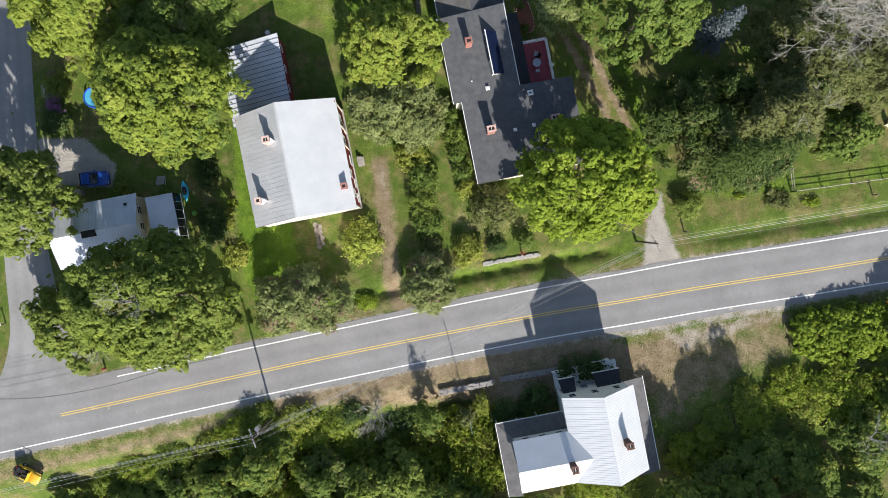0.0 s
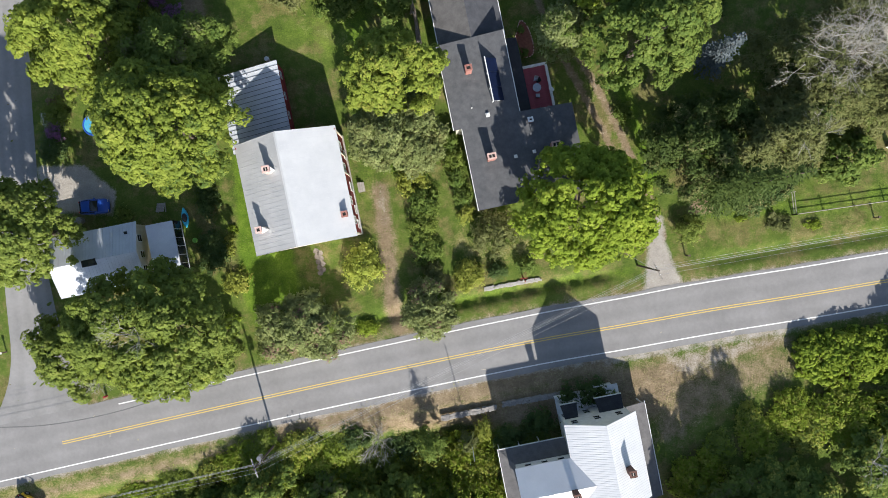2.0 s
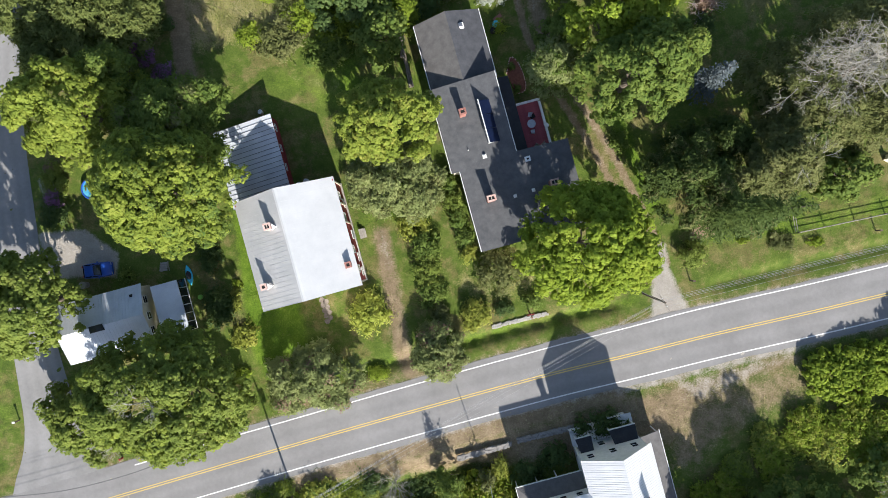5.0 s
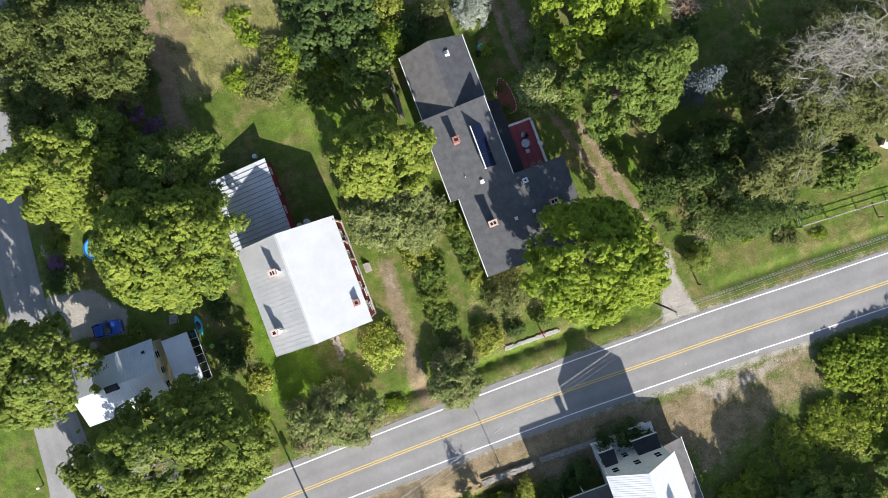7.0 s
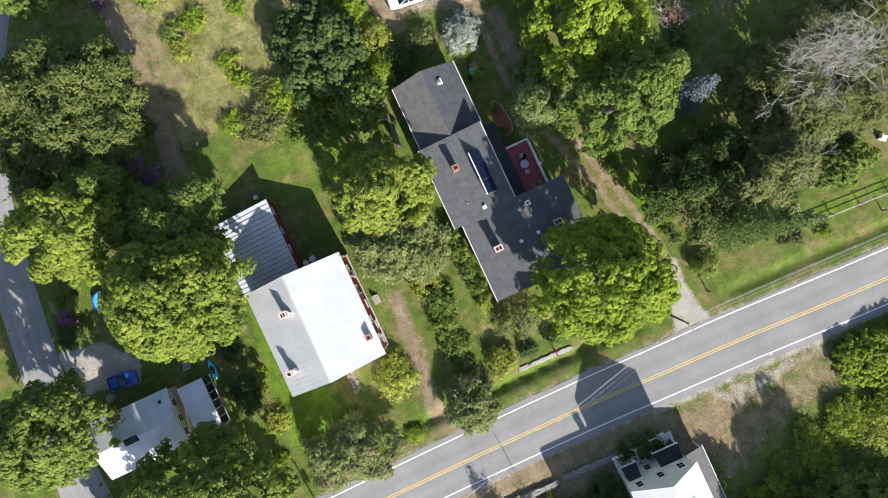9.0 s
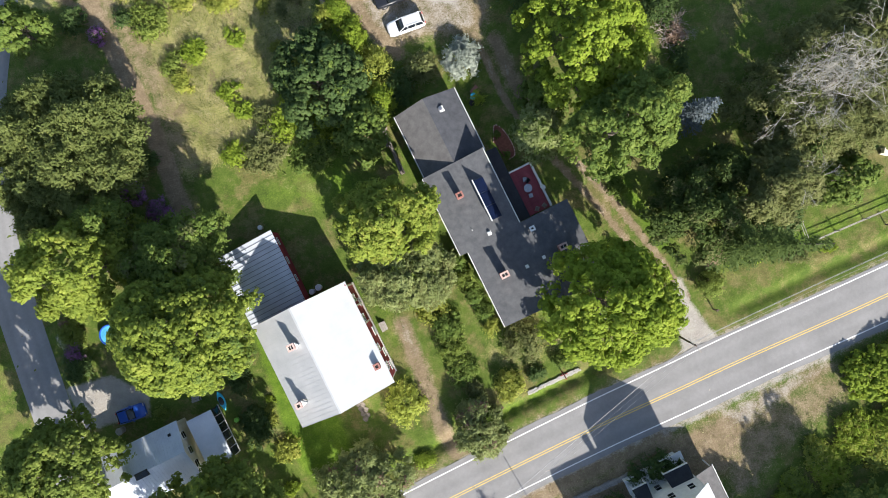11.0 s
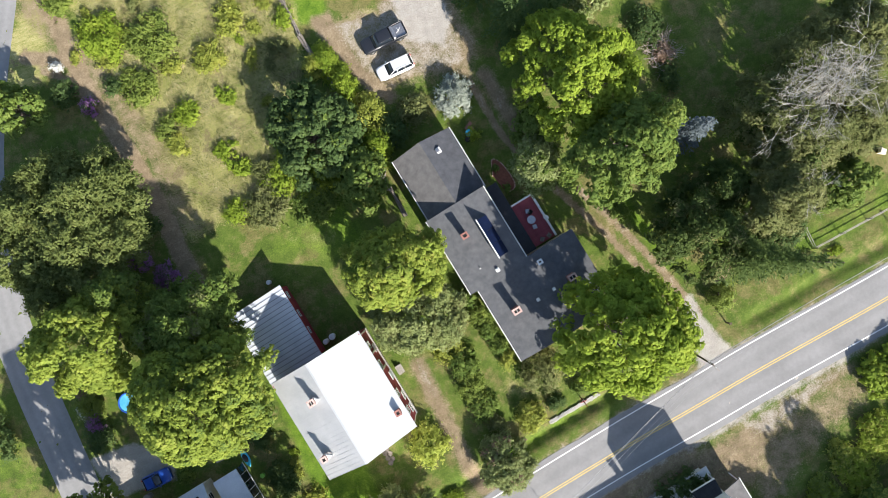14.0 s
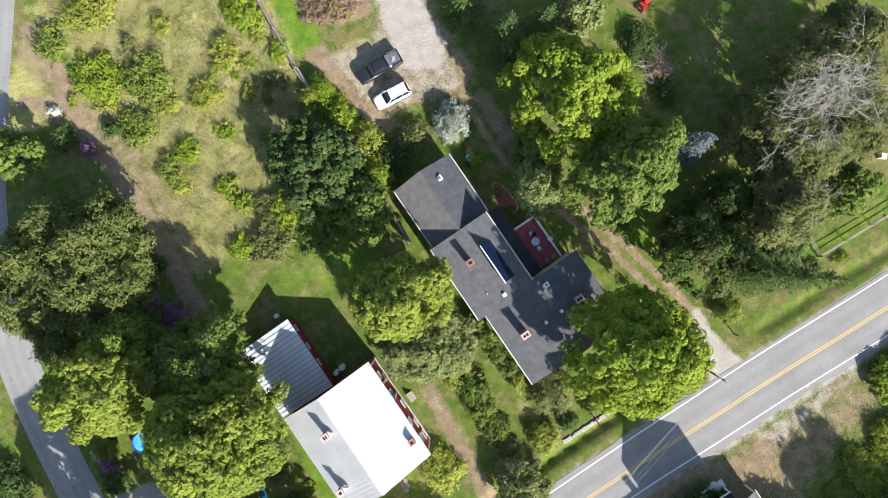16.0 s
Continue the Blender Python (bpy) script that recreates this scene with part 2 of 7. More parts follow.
M_GREYWOOD = surface("weathered_wood", (0.2, 0.18, 0.16), (0.4, 0.37, 0.33), 3, 0.9)
M_LOG = surface("old_log", (0.13, 0.105, 0.085), (0.3, 0.26, 0.22), 3, 0.9)
M_POLE = surface("creosote_pole", (0.07, 0.05, 0.04), (0.15, 0.11, 0.085), 3, 0.9)
M_STONE_GREY = surface("grey_wall_stone", (0.16, 0.15, 0.14), (0.34, 0.32, 0.3), 2.5, 0.9, bump=0.6)
M_STONE = surface("field_stone", (0.26, 0.25, 0.23), (0.5, 0.48, 0.45), 2.5, 0.9, bump=0.6)
M_WIRE = surface("wire", (0.24, 0.24, 0.24), (0.38, 0.38, 0.38), 2, 0.6)
M_TRIM = surface("painted_trim", (0.6, 0.6, 0.58), (0.78, 0.78, 0.76), 3, 0.6)
M_CONCRETE = surface("concrete", (0.3, 0.29, 0.28), (0.48, 0.47, 0.45), 2, 0.9)
M_RUBBER = surface("rubber", (0.012, 0.012, 0.012), (0.03, 0.03, 0.03), 5, 0.8)
M_STEEL = surface("grey_steel", (0.3, 0.3, 0.31), (0.5, 0.5, 0.52), 4, 0.35, 0.8)


def paint(name, c, rough=0.3):
    return surface(name, tuple(v * 0.85 for v in c), c, 1.5, rough, spec=0.6, bump=0.02)


M_CAR_WHITE, M_CAR_BLACK = paint("white_car_paint", (0.78, 0.79, 0.8)), paint("black_car_paint", (0.018, 0.02, 0.026))
M_CAR_BLUE, M_CAR_YELLOW = paint("blue_car_paint", (0.02, 0.085, 0.42)), paint("yellow_car_paint", (0.82, 0.52, 0.05))
M_KAYAK, M_LIME = paint("kayak_plastic", (0.04, 0.5, 0.72), 0.4), paint("lime_plastic", (0.2, 0.5, 0.05), 0.4)
M_POOL = paint("pool_liner", (0.06, 0.36, 0.62), 0.4)
M_REDPLASTIC = paint("red_plastic", (0.6, 0.03, 0.03), 0.4)
M_ORANGE = paint("orange_sign", (0.8, 0.3, 0.02), 0.5)


# ---- mesh tools ----
def mesh_object(name, verts, faces, mat, parent=None, label=""):
    me = bpy.data.meshes.new(name)
    me.from_pydata(verts, [], faces)
    me.materials.append(mat)
    me.validate()
    ob = new(name, me)
    ob.parent = parent
    if label:
        ob["label"] = label
    return ob


def part(name, bm, mat, parent=None, label="", smooth=False):
    me = bpy.data.meshes.new(name)
    bmesh.ops.recalc_face_normals(bm, faces=bm.faces)
    bm.to_mesh(me)
    bm.free()
    if smooth:
        me.shade_smooth()
    me.materials.append(mat)
    ob = new(name, me)
    ob.parent = parent
    if label:
        ob["label"] = label
    return ob


def thing(name, m, label, category, group="", kind=""):
    ob = new(name)
    ob.matrix_basis = m
    return tagged(ob, label, category, group, kind)


def box(bm, x0, y0, z0, x1, y1, z1, bevel=0.0, m=None):
    r = bmesh.ops.create_cube(bm, size=1)
    vs = r["verts"]
    for v in vs:
        v.co = Vector(((x0 + x1) / 2 + v.co.x * (x1 - x0), (y0 + y1) / 2 + v.co.y * (y1 - y0), (z0 + z1) / 2 + v.co.z * (z1 - z0)))
    if bevel:
        es = {e for v in vs for e in v.link_edges}
        out = bmesh.ops.bevel(bm, geom=list(es), offset=bevel, segments=1, affect="EDGES")
        vs = list({v for f in out["faces"] for v in f.verts} | {v for v in vs if v.is_valid})
    if m is not None:
        bmesh.ops.transform(bm, matrix=m, verts=vs)
    return vs


def box_part(name, x0, y0, z0, x1, y1, z1, mat, parent, label="", bevel=0.0, m=None):
    bm = bmesh.new()
    box(bm, x0, y0, z0, x1, y1, z1, bevel, m)
    return part(name, bm, mat, parent, label)


def tube(bm, a, b, r0, r1=None, sides=8):
    a, b, r1 = Vector(a), Vector(b), r0 if r1 is None else r1
    q = (b - a).to_track_quat("Z", "Y").to_matrix()
    rings = []
    for p, r in ((a, r0), (b, r1)):
        rings.append([bm.verts.new(p + q @ Vector((r * math.cos(2 * math.pi * k / sides), r * math.sin(2 * math.pi * k / sides), 0))) for k in range(sides)])
    for k in range(sides):
        bm.faces.new((rings[0][k], rings[0][(k + 1) % sides], rings[1][(k + 1) % sides], rings[1][k]))
    bm.faces.new(rings[0][::-1])
    bm.faces.new(rings[1])


def hose(bm, pts, radii, sides=6):
    """One connected tube along a line of points."""
    rings = []
    for i, p in enumerate(pts):
        d = Vector(pts[min(i + 1, len(pts) - 1)]) - Vector(pts[max(i - 1, 0)])
        q = d.to_track_quat("Z", "Y").to_matrix()
        rings.append([bm.verts.new(Vector(p) + q @ Vector((radii[i] * math.cos(2 * math.pi * k / sides), radii[i] * math.sin(2 * math.pi * k / sides), 0))) for k in range(sides)])
    for a, b in zip(rings, rings[1:]):
        for k in range(sides):
            bm.faces.new((a[k], a[(k + 1) % sides], b[(k + 1) % sides], b[k]))
    bm.faces.new(rings[0][::-1])
    bm.faces.new(rings[-1])


def prism(bm, outline, lift):
    """A slab between a lower outline and the same outline lifted by a vector."""
    lo = [bm.verts.new(p) for p in outline]
    hi = [bm.verts.new(Vector(p) + Vector(lift)) for p in outline]
    n = len(outline)
    bm.faces.new(lo[::-1])
    bm.faces.new(hi)
    for k in range(n):
        bm.faces.new((lo[k], lo[(k + 1) % n], hi[(k + 1) % n], hi[k]))


def smooth_line(points, step=1.0):
    """Catmull-Rom through the points."""
    p = [np.array(q, float) for q in points]
    p = [2 * p[0] - p[1]] + p + [2 * p[-1] - p[-2]]
    out = []
    for i in range(1, len(p) - 2):
        n = max(2, int(np.linalg.norm(p[i + 1] - p[i]) / step))
        for t in np.arange(n) / n:
            out.append(0.5 * (2 * p[i] + (p[i + 1] - p[i - 1]) * t + (2 * p[i - 1] - 5 * p[i] + 4 * p[i + 1] - p[i + 2]) * t * t
                              + (3 * p[i] - p[i - 1] - 3 * p[i + 1] + p[i + 2]) * t ** 3))
    out.append(p[-2])
    return np.array(out)


# ---- ground ----
def axis(lo, hi, step):
    a = list(np.arange(lo, hi + step / 2, step))
    d, x, y = step, lo, hi
    left, right = [], []
    while x > -2500:
        d *= 1.5
        x, y = x - d, y + d
        left.append(x), right.append(y)
    return np.array(left[::-1] + a + right)


def dist_line(px, py, pts):
    best = np.full(px.shape, 1e9)
    for (ax, ay), (bx, by) in zip(pts[:-1], pts[1:]):
        dx, dy = bx - ax, by - ay
        t = np.clip(((px - ax) * dx + (py - ay) * dy) / (dx * dx + dy * dy + 1e-9), 0, 1)
        best = np.minimum(best, np.hypot(px - ax - t * dx, py - ay - t * dy))
    return best


def inside(px, py, poly, soft):
    """1 inside a polygon, fading to 0 over the soft edge."""
    odd = np.zeros(px.shape, bool)
    for (ax, ay), (bx, by) in zip(poly, poly[1:] + poly[:1]):
        if ay != by:
            odd ^= ((ay > py) != (by > py)) & (px < (bx - ax) * (py - ay) / (by - ay) + ax)
    d = dist_line(px, py, poly + poly[:1])
    return np.clip(0.5 + np.where(odd, d, -d) / soft / 2, 0, 1)


def band(px, py, pts, half, soft):
    return np.clip(0.5 - (dist_line(px, py, pts) - half) / soft / 2, 0, 1)


def rise(x, y):
    """The lie of the land: level, with a ditch north of the road; south of it the bank falls away west of the white house."""
    mid = np.interp(x, ROAD[:, 0], ROAD[:, 1])
    d = np.clip(((mid - y) * 0.975 - 5.4) / 8.0, 0, 1)
    w = np.clip((9.0 - x) / 9.0, 0, 1)
    fall = -4.5 * d * d * (3 - 2 * d) * w * w * (3 - 2 * w)
    n = (y - mid) * 0.975
    along = np.clip((x + 15) / 3, 0, 1) * np.clip((22.5 - x) / 3, 0, 1)
    east = np.clip((x - 31) / 3, 0, 1) * 0.8
    fall = fall - 0.6 * np.clip(1 - abs(n - 6.0) / 1.1, 0, 1) * east
    return fall - 0.75 * np.clip(1 - abs(n - 6.5) / 1.15, 0, 1) * along


ROAD = smooth_line([(-160, -48), (-100, -32.8), (-75, -26.9), (-48, -20.85), (-23, -15.4), (-6, -11.85), (11.1, -8.5), (22.4, -6.6), (33.1, -4.75), (45.8, -2.8),
                    (55.6, -1.2), (80, 2.6), (160, 14)], 1.5)

gx, gy = axis(-66, 66, 0.5), axis(-40, 82, 0.5)
GX, GY = np.meshgrid(gx, gy)
m_gravel, m_dirt, m_meadow, m_lush = (np.zeros(GX.shape) for _ in range(4))


def lay(mask, value, amount=1.0):
    np.maximum(mask, value * amount, out=mask)


# Gravel: shoulders, the two-track drive, the parking place
lay(m_gravel, band(GX, GY, ROAD, 4.25, 0.6), 0.58)
lay(m_dirt, band(GX, GY, ROAD, 4.9, 1.0), 0.5)
lay(m_gravel, inside(GX, GY, [(25.6, 3.5), (24.9, -2.5), (29.7, -1.7), (27.6, 3.6), (27.2, 7.0), (26.3, 7.0)], 0.8))
DRIVE = [(11.4, 42), (12.6, 35), (15.5, 28), (17.6, 24.2), (20.4, 19), (22.6, 14.2), (24.6, 9.4), (26.6, 4)]
lay(m_dirt, band(GX, GY, DRIVE, 1.2, 0.7), 0.3)
for off, amount in ((-0.95, 0.95), (0.8, 1.0)):
    lay(m_dirt, band(GX, GY, [(x + off, y + off * 0.4) for x, y in DRIVE], 0.45, 0.4), amount)
    lay(m_gravel, band(GX, GY, [(x + off, y + off * 0.4) for x, y in DRIVE], 0.25, 0.6), amount * 0.58)
lay(m_dirt, inside(GX, GY, [(-1, 43.2), (5, 43.8), (11, 41), (13.6, 46), (12, 57), (12.5, 75), (4.5, 75), (4.6, 58), (2.2, 55), (-4.5, 56), (-2.4, 44)], 1.4), 0.62)
lay(m_dirt, band(GX, GY, [(-5.0, 55.5), (-3.0, 49), (0.4, 43.4)], 0.9, 0.9), 0.95)
lay(m_meadow, inside(GX, GY, [(-3.6, 55), (-1.5, 48.5), (1.5, 45), (3, 52), (2.5, 55)], 1.0), 0.75)
lay(m_gravel, inside(GX, GY, [(-4.2, 55.5), (-2.5, 48), (0, 44.5), (8, 44), (11, 43), (12, 48), (11, 57), (4.6, 57), (2.2, 54.5)], 1.4), 0.47)
lay(m_gravel, inside(GX, GY, [(4.5, 49.5), (9, 47), (11, 50), (10, 60), (10, 75), (5.5, 75), (5, 58)], 1.2))
lay(m_gravel, inside(GX, GY, [(-51, 13.8), (-45, 13.8), (-41, 10.6), (-41.5, 7.5), (-50, 8)], 0.6), 0.9)
lay(m_gravel, inside(GX, GY, [(27, -9.9), (44, -7), (43, -9), (36, -11.5), (31, -13.5), (28, -13)], 1.5), 0.5)
lay(m_gravel, band(GX, GY, [(20, -11.2), (32, -9.1), (44, -7.1)], 0.5, 0.6), 0.7)
# Dirt: worn tracks, the garden path, the bank south of the road
lay(m_dirt, band(GX, GY, [(-8.0, 10.6), (-7.6, 6), (-7.0, 1), (-6.5, -4), (-5.8, -7)], 1.05, 1.1), 0.95)
lay(m_dirt, band(GX, GY, [(-13, -8.4), (-4, -6.9), (1, -5.9)], 0.7, 0.9), 0.6)
lay(m_gravel, band(GX, GY, [(-8.0, 10.8), (-7.8, 8.6), (-7.4, 6.5)], 0.7, 1.2), 0.56)
lay(m_dirt, band(GX, GY, [(-36.8, 72), (-35.7, 67), (-35.6, 63), (-35.0, 57), (-33.8, 52), (-32.5, 46), (-31.6, 40), (-31.2, 34), (-30.6, 30)], 1.2, 0.7))
lay(m_dirt, band(GX, GY, [(-38.5, 70), (-35, 63), (-31.6, 54), (-29.6, 46), (-29, 38)], 2.4, 1.6), 0.56)
lay(m_dirt, band(GX, GY, [(-41, 64), (-36.5, 62), (-34.4, 62)], 0.9, 0.7))
lay(m_dirt, inside(GX, GY, [(-14, -18.2), (0, -15.6), (20, -11.6), (26, -10.6), (44, -7.2), (44, -9.5), (32, -12.5), (27, -18.5), (22, -19), (2, -20), (-12, -21)], 1.5), 0.7)
lay(m_dirt, inside(GX, GY, [(26, -13), (33, -12), (36, -15), (30, -22), (25, -22)], 2), 0.6)
lay(m_dirt, band(GX, GY, [(-56, -28.6), (-30, -22.6), (-14, -18.9)], 1.2, 1.4), 0.66)
lay(m_dirt, inside(GX, GY, [(-2, 43.5), (-4.8, 56), (-3, 56.5), (-.6, 44.5)], 0.8), 0.8)
lay(m_dirt, inside(GX, GY, [(4.6, 57), (-0.5, 57), (-4.5, 60.5), (-5, 75), (4, 75), (4.5, 60)], 0.8), 0.75)
lay(m_dirt, inside(GX, GY, [(30.4, 7), (34, 7.6), (34.4, 9.4), (31, 9.4)], 0.9), 0.95)
lay(m_dirt, band(GX, GY, [(-40, -13.6), (-20, -9.9), (10, -4.3), (24, -2.0)], 0.35, 0.9), 0.52)
lay(m_dirt, band(GX, GY, [(31, -0.6), (58, 3.4)], 0.5, 0.9), 0.55)
lay(m_dirt, band(GX, GY, [(-27.2, 8), (-26.8, -2), (-26.2, -9)], 0.4, 0.8), 0.4)
lay(m_dirt, band(GX, GY, [(12.5, 42), (13.5, 36), (15.5, 31)], 1.3, 1.0), 0.7)
lay(m_dirt, band(GX, GY, [(-20, -19.2), (0, -15.3), (20, -11.4)], 1.3, 0.9), 0.85)
for pts in ([(-39.6, 61.7), (-36.6, 59.2), (-35.4, 58.6)], [(-38.2, 62.4), (-37.4, 59.6), (-36.6, 57.4)], [(-37.6, 58.6), (-35.4, 57.2)]):
    lay(m_dirt, band(GX, GY, pts, 0.4, 0.4), 1.0)
# Rough meadow in the north-west
lay(m_meadow, inside(GX, GY, [(-29.5, 35), (-22, 37), (-14, 36), (-13.6, 46), (-9, 50), (-7, 58), (-8, 75), (-36, 75), (-33, 66), (-31, 56), (-29.8, 50)], 1.5))
lay(m_meadow, inside(GX, GY, [(-48, 60), (-38, 72), (-34, 72), (-40, 60)], 1.0), 0.8)
lay(m_meadow, band(GX, GY, [(2, 4), (7, 2.5), (10, 3)], 2.0, 1.2), 0.45)
lay(m_meadow, band(GX, GY, [(-26.5, 10), (-26.5, 0), (-25.5, -9)], 0.6, 1.0), 0.4)
lay(m_meadow, band(GX, GY, [(-56, -27.5), (-30, -22.3), (-20, -19.6)], 1.2, 1.0), 0.5)
lay(m_meadow, band(GX, GY, [(30, 2.5), (60, 7.5)], 2.5, 2), 0.28)
# Fresh grass
lay(m_lush, band(GX, GY, [(-14, -6.6), (10, -2.0), (23, 0.2)], 1.0, 1.0), 0.55)
lay(m_lush, inside(GX, GY, [(-26, 30), (-14, 34), (-6, 26), (-8, 12), (-10.4, 4), (-11, 14), (-14, 26), (-20, 29)], 2.0), 0.5)
lay(m_lush, inside(GX, GY, [(20, -11.5), (27, -10.5), (27, -13), (23, -17), (21, -16)], 1.4), 0.55)
lay(m_dirt, inside(GX, GY, [(27, -11), (44, -8.5), (45, -13), (37, -17), (28, -20)], 2.0), 0.56)
lay(m_dirt, band(GX, GY, [(-17.5, 31), (-12.5, 29.5)], 0.9, 1.6), 0.5)
lay(m_lush, inside(GX, GY, [(-26.4, 16), (-25.6, -2), (-23, -8), (-17.6, -8), (-19, 3), (-22.5, 16)], 1.2), 1.0)
lay(m_lush, band(GX, GY, [(-12, 36), (-10, 24), (-8.5, 18), (-6, 14)], 3.0, 2), 0.6)
lay(m_lush, band(GX, GY, [(-9, 75), (-5.5, 58)], 2.5, 1), 0.9)
lay(m_lush, band(GX, GY, [(-61, 40), (-60, 10), (-58, -10)], 3.0, 1), 0.4)
lay(m_lush, band(GX, GY, [(22, 24), (24.5, 17), (26, 12)], 1.2, 1), 0.7)
lay(m_lush, band(GX, GY, [(31, 7), (44, 8), (58, 10)], 2.4, 2), 0.5)

ny, nx = GX.shape
bumps = np.random.default_rng(3).normal(0, 0.012, GX.shape)
verts = np.stack([GX, GY, rise(GX, GY) + bumps - 0.012], -1).reshape(-1, 3)
idx = np.arange(nx * ny).reshape(ny, nx)
quads = np.stack([idx[:-1, :-1], idx[:-1, 1:], idx[1:, 1:], idx[1:, :-1]], -1).reshape(-1, 4)


def fast_mesh(name, v, q, mat):
    """A mesh from numpy arrays of corners and quads."""
    me = bpy.data.meshes.new(name)
    me.vertices.add(len(v))
    me.vertices.foreach_set("co", np.asarray(v, np.float32).ravel())
    me.loops.add(q.size)
    me.loops.foreach_set("vertex_index", np.asarray(q, np.int32).ravel())
    me.polygons.add(len(q))
    me.polygons.foreach_set("loop_start", np.arange(0, q.size, q.shape[1], dtype=np.int32))
    me.update(calc_edges=True)
    me.materials.append(mat)
    return me


gm = fast_mesh("ground", verts, quads, M_GROUND)
cov = gm.color_attributes.new("cover", "FLOAT_COLOR", "POINT")
cov.data.foreach_set("color", np.stack([m_gravel, m_dirt, m_meadow, m_lush], -1).astype(np.float32).ravel())
gm.shade_smooth()
ground = tagged(new("ground", gm), "mown and rough grass with worn dirt and gravel", "ground", kind="structure")


def ribbon(name, line, left, right, z, mat, thick=0.0, parent=None, label=""):
    """A strip along a line, between two offsets (numbers or arrays) to its left."""
    line = np.asarray(line)
    d = np.gradient(line, axis=0)
    nrm = np.stack([-d[:, 1], d[:, 0]], 1) / np.linalg.norm(d, axis=1)[:, None]
    cols = np.linspace(0, 1, 9 if thick else 2)
    left, right = np.broadcast_to(left, len(line)), np.broadcast_to(right, len(line))
    rows = []
    for u in cols:
        p = line + nrm * (left * u + right * (1 - u))[:, None]
        rows.append(np.c_[p, np.full(len(p), z)])
    if thick:
        rows = [np.c_[rows[0][:, :2], np.full(len(line), z - thick)]] + rows + [np.c_[rows[-1][:, :2], np.full(len(line), z - thick)]]
    v = np.concatenate(rows)
    n, k = len(line), len(rows)
    i = np.arange(n * k).reshape(k, n)
    q = np.stack([i[:-1, :-1], i[:-1, 1:], i[1:, 1:], i[1:, :-1]], -1).reshape(-1, 4)
    me = fast_mesh(name, v, q, mat)
    me.shade_flat()
    if thick:
        u = np.repeat(np.r_[0.0, cols, 1.0], n)
        me.attributes.new("across", "FLOAT", "POINT").data.foreach_set("value", (u * 2 - 1).astype(np.float32))
    ob = new(name, me)
    ob.parent = parent
    if label:
        ob["label"] = label
    return ob


# ---- roads ----
wob = np.convolve(np.random.default_rng(12).normal(0, 0.1, (2, len(ROAD))).ravel(), np.ones(3) / 3, "same").reshape(2, -1)
road = tagged(ribbon("road", ROAD, 3.9 + wob[0], -3.75 + wob[1], 0.018, M_ASPHALT, 0.08), "grey two-lane asphalt road with painted lines", "road", kind="structure")


def stretch(x0, x1):
    return ROAD[(ROAD[:, 0] >= x0) & (ROAD[:, 0] <= x1)]


for x0, off, mat, name in ((-48.5, 0.14, M_YELLOW_LINE, "yellow_line"), (-48.5, -0.14, M_YELLOW_LINE, "yellow_line"), (-41.6, None, M_WHITE_LINE, "white_line"), (-160, -2.98, M_WHITE_LINE, "white_line")):
    s = stretch(x0, 160)
    o = off if off is not None else np.interp(s[:, 0], [-42, -20, 10, 30, 60], [3.2, 3.15, 3.25, 3.5, 3.45])
    hw = 0.055 if mat is M_YELLOW_LINE else 0.075
    ribbon(name, s, o + hw, o - hw, 0.023, mat, 0, road)
side = smooth_line([(-36, 84), (-41.5, 73), (-47, 62), (-51.6, 50), (-54.2, 36), (-54.3, 26), (-53.7, 16), (-53.1, 8), (-52.4, 0), (-51.2, -8), (-50.4, -13), (-50.2, -18.5)], 1.5)
half_w = np.interp(side[:, 1], [-18, -14, -9, 0, 12, 35, 60], [6.2, 4.6, 3.3, 2.75, 2.55, 2.6, 2.6])
side_road = tagged(ribbon("side_road", side, half_w, -half_w, 0.013, M_SIDE_ASPHALT, 0.08), "pale grey asphalt side road", "road", kind="structure")
ribbon("sealed_crack", smooth_line([(-58, -18.9), (-50, -18.6), (-42, -17.2), (-34, -14.9), (-28, -13.6)], 1.5), 0.07, -0.07, 0.022, M_SEAL, 0, road)


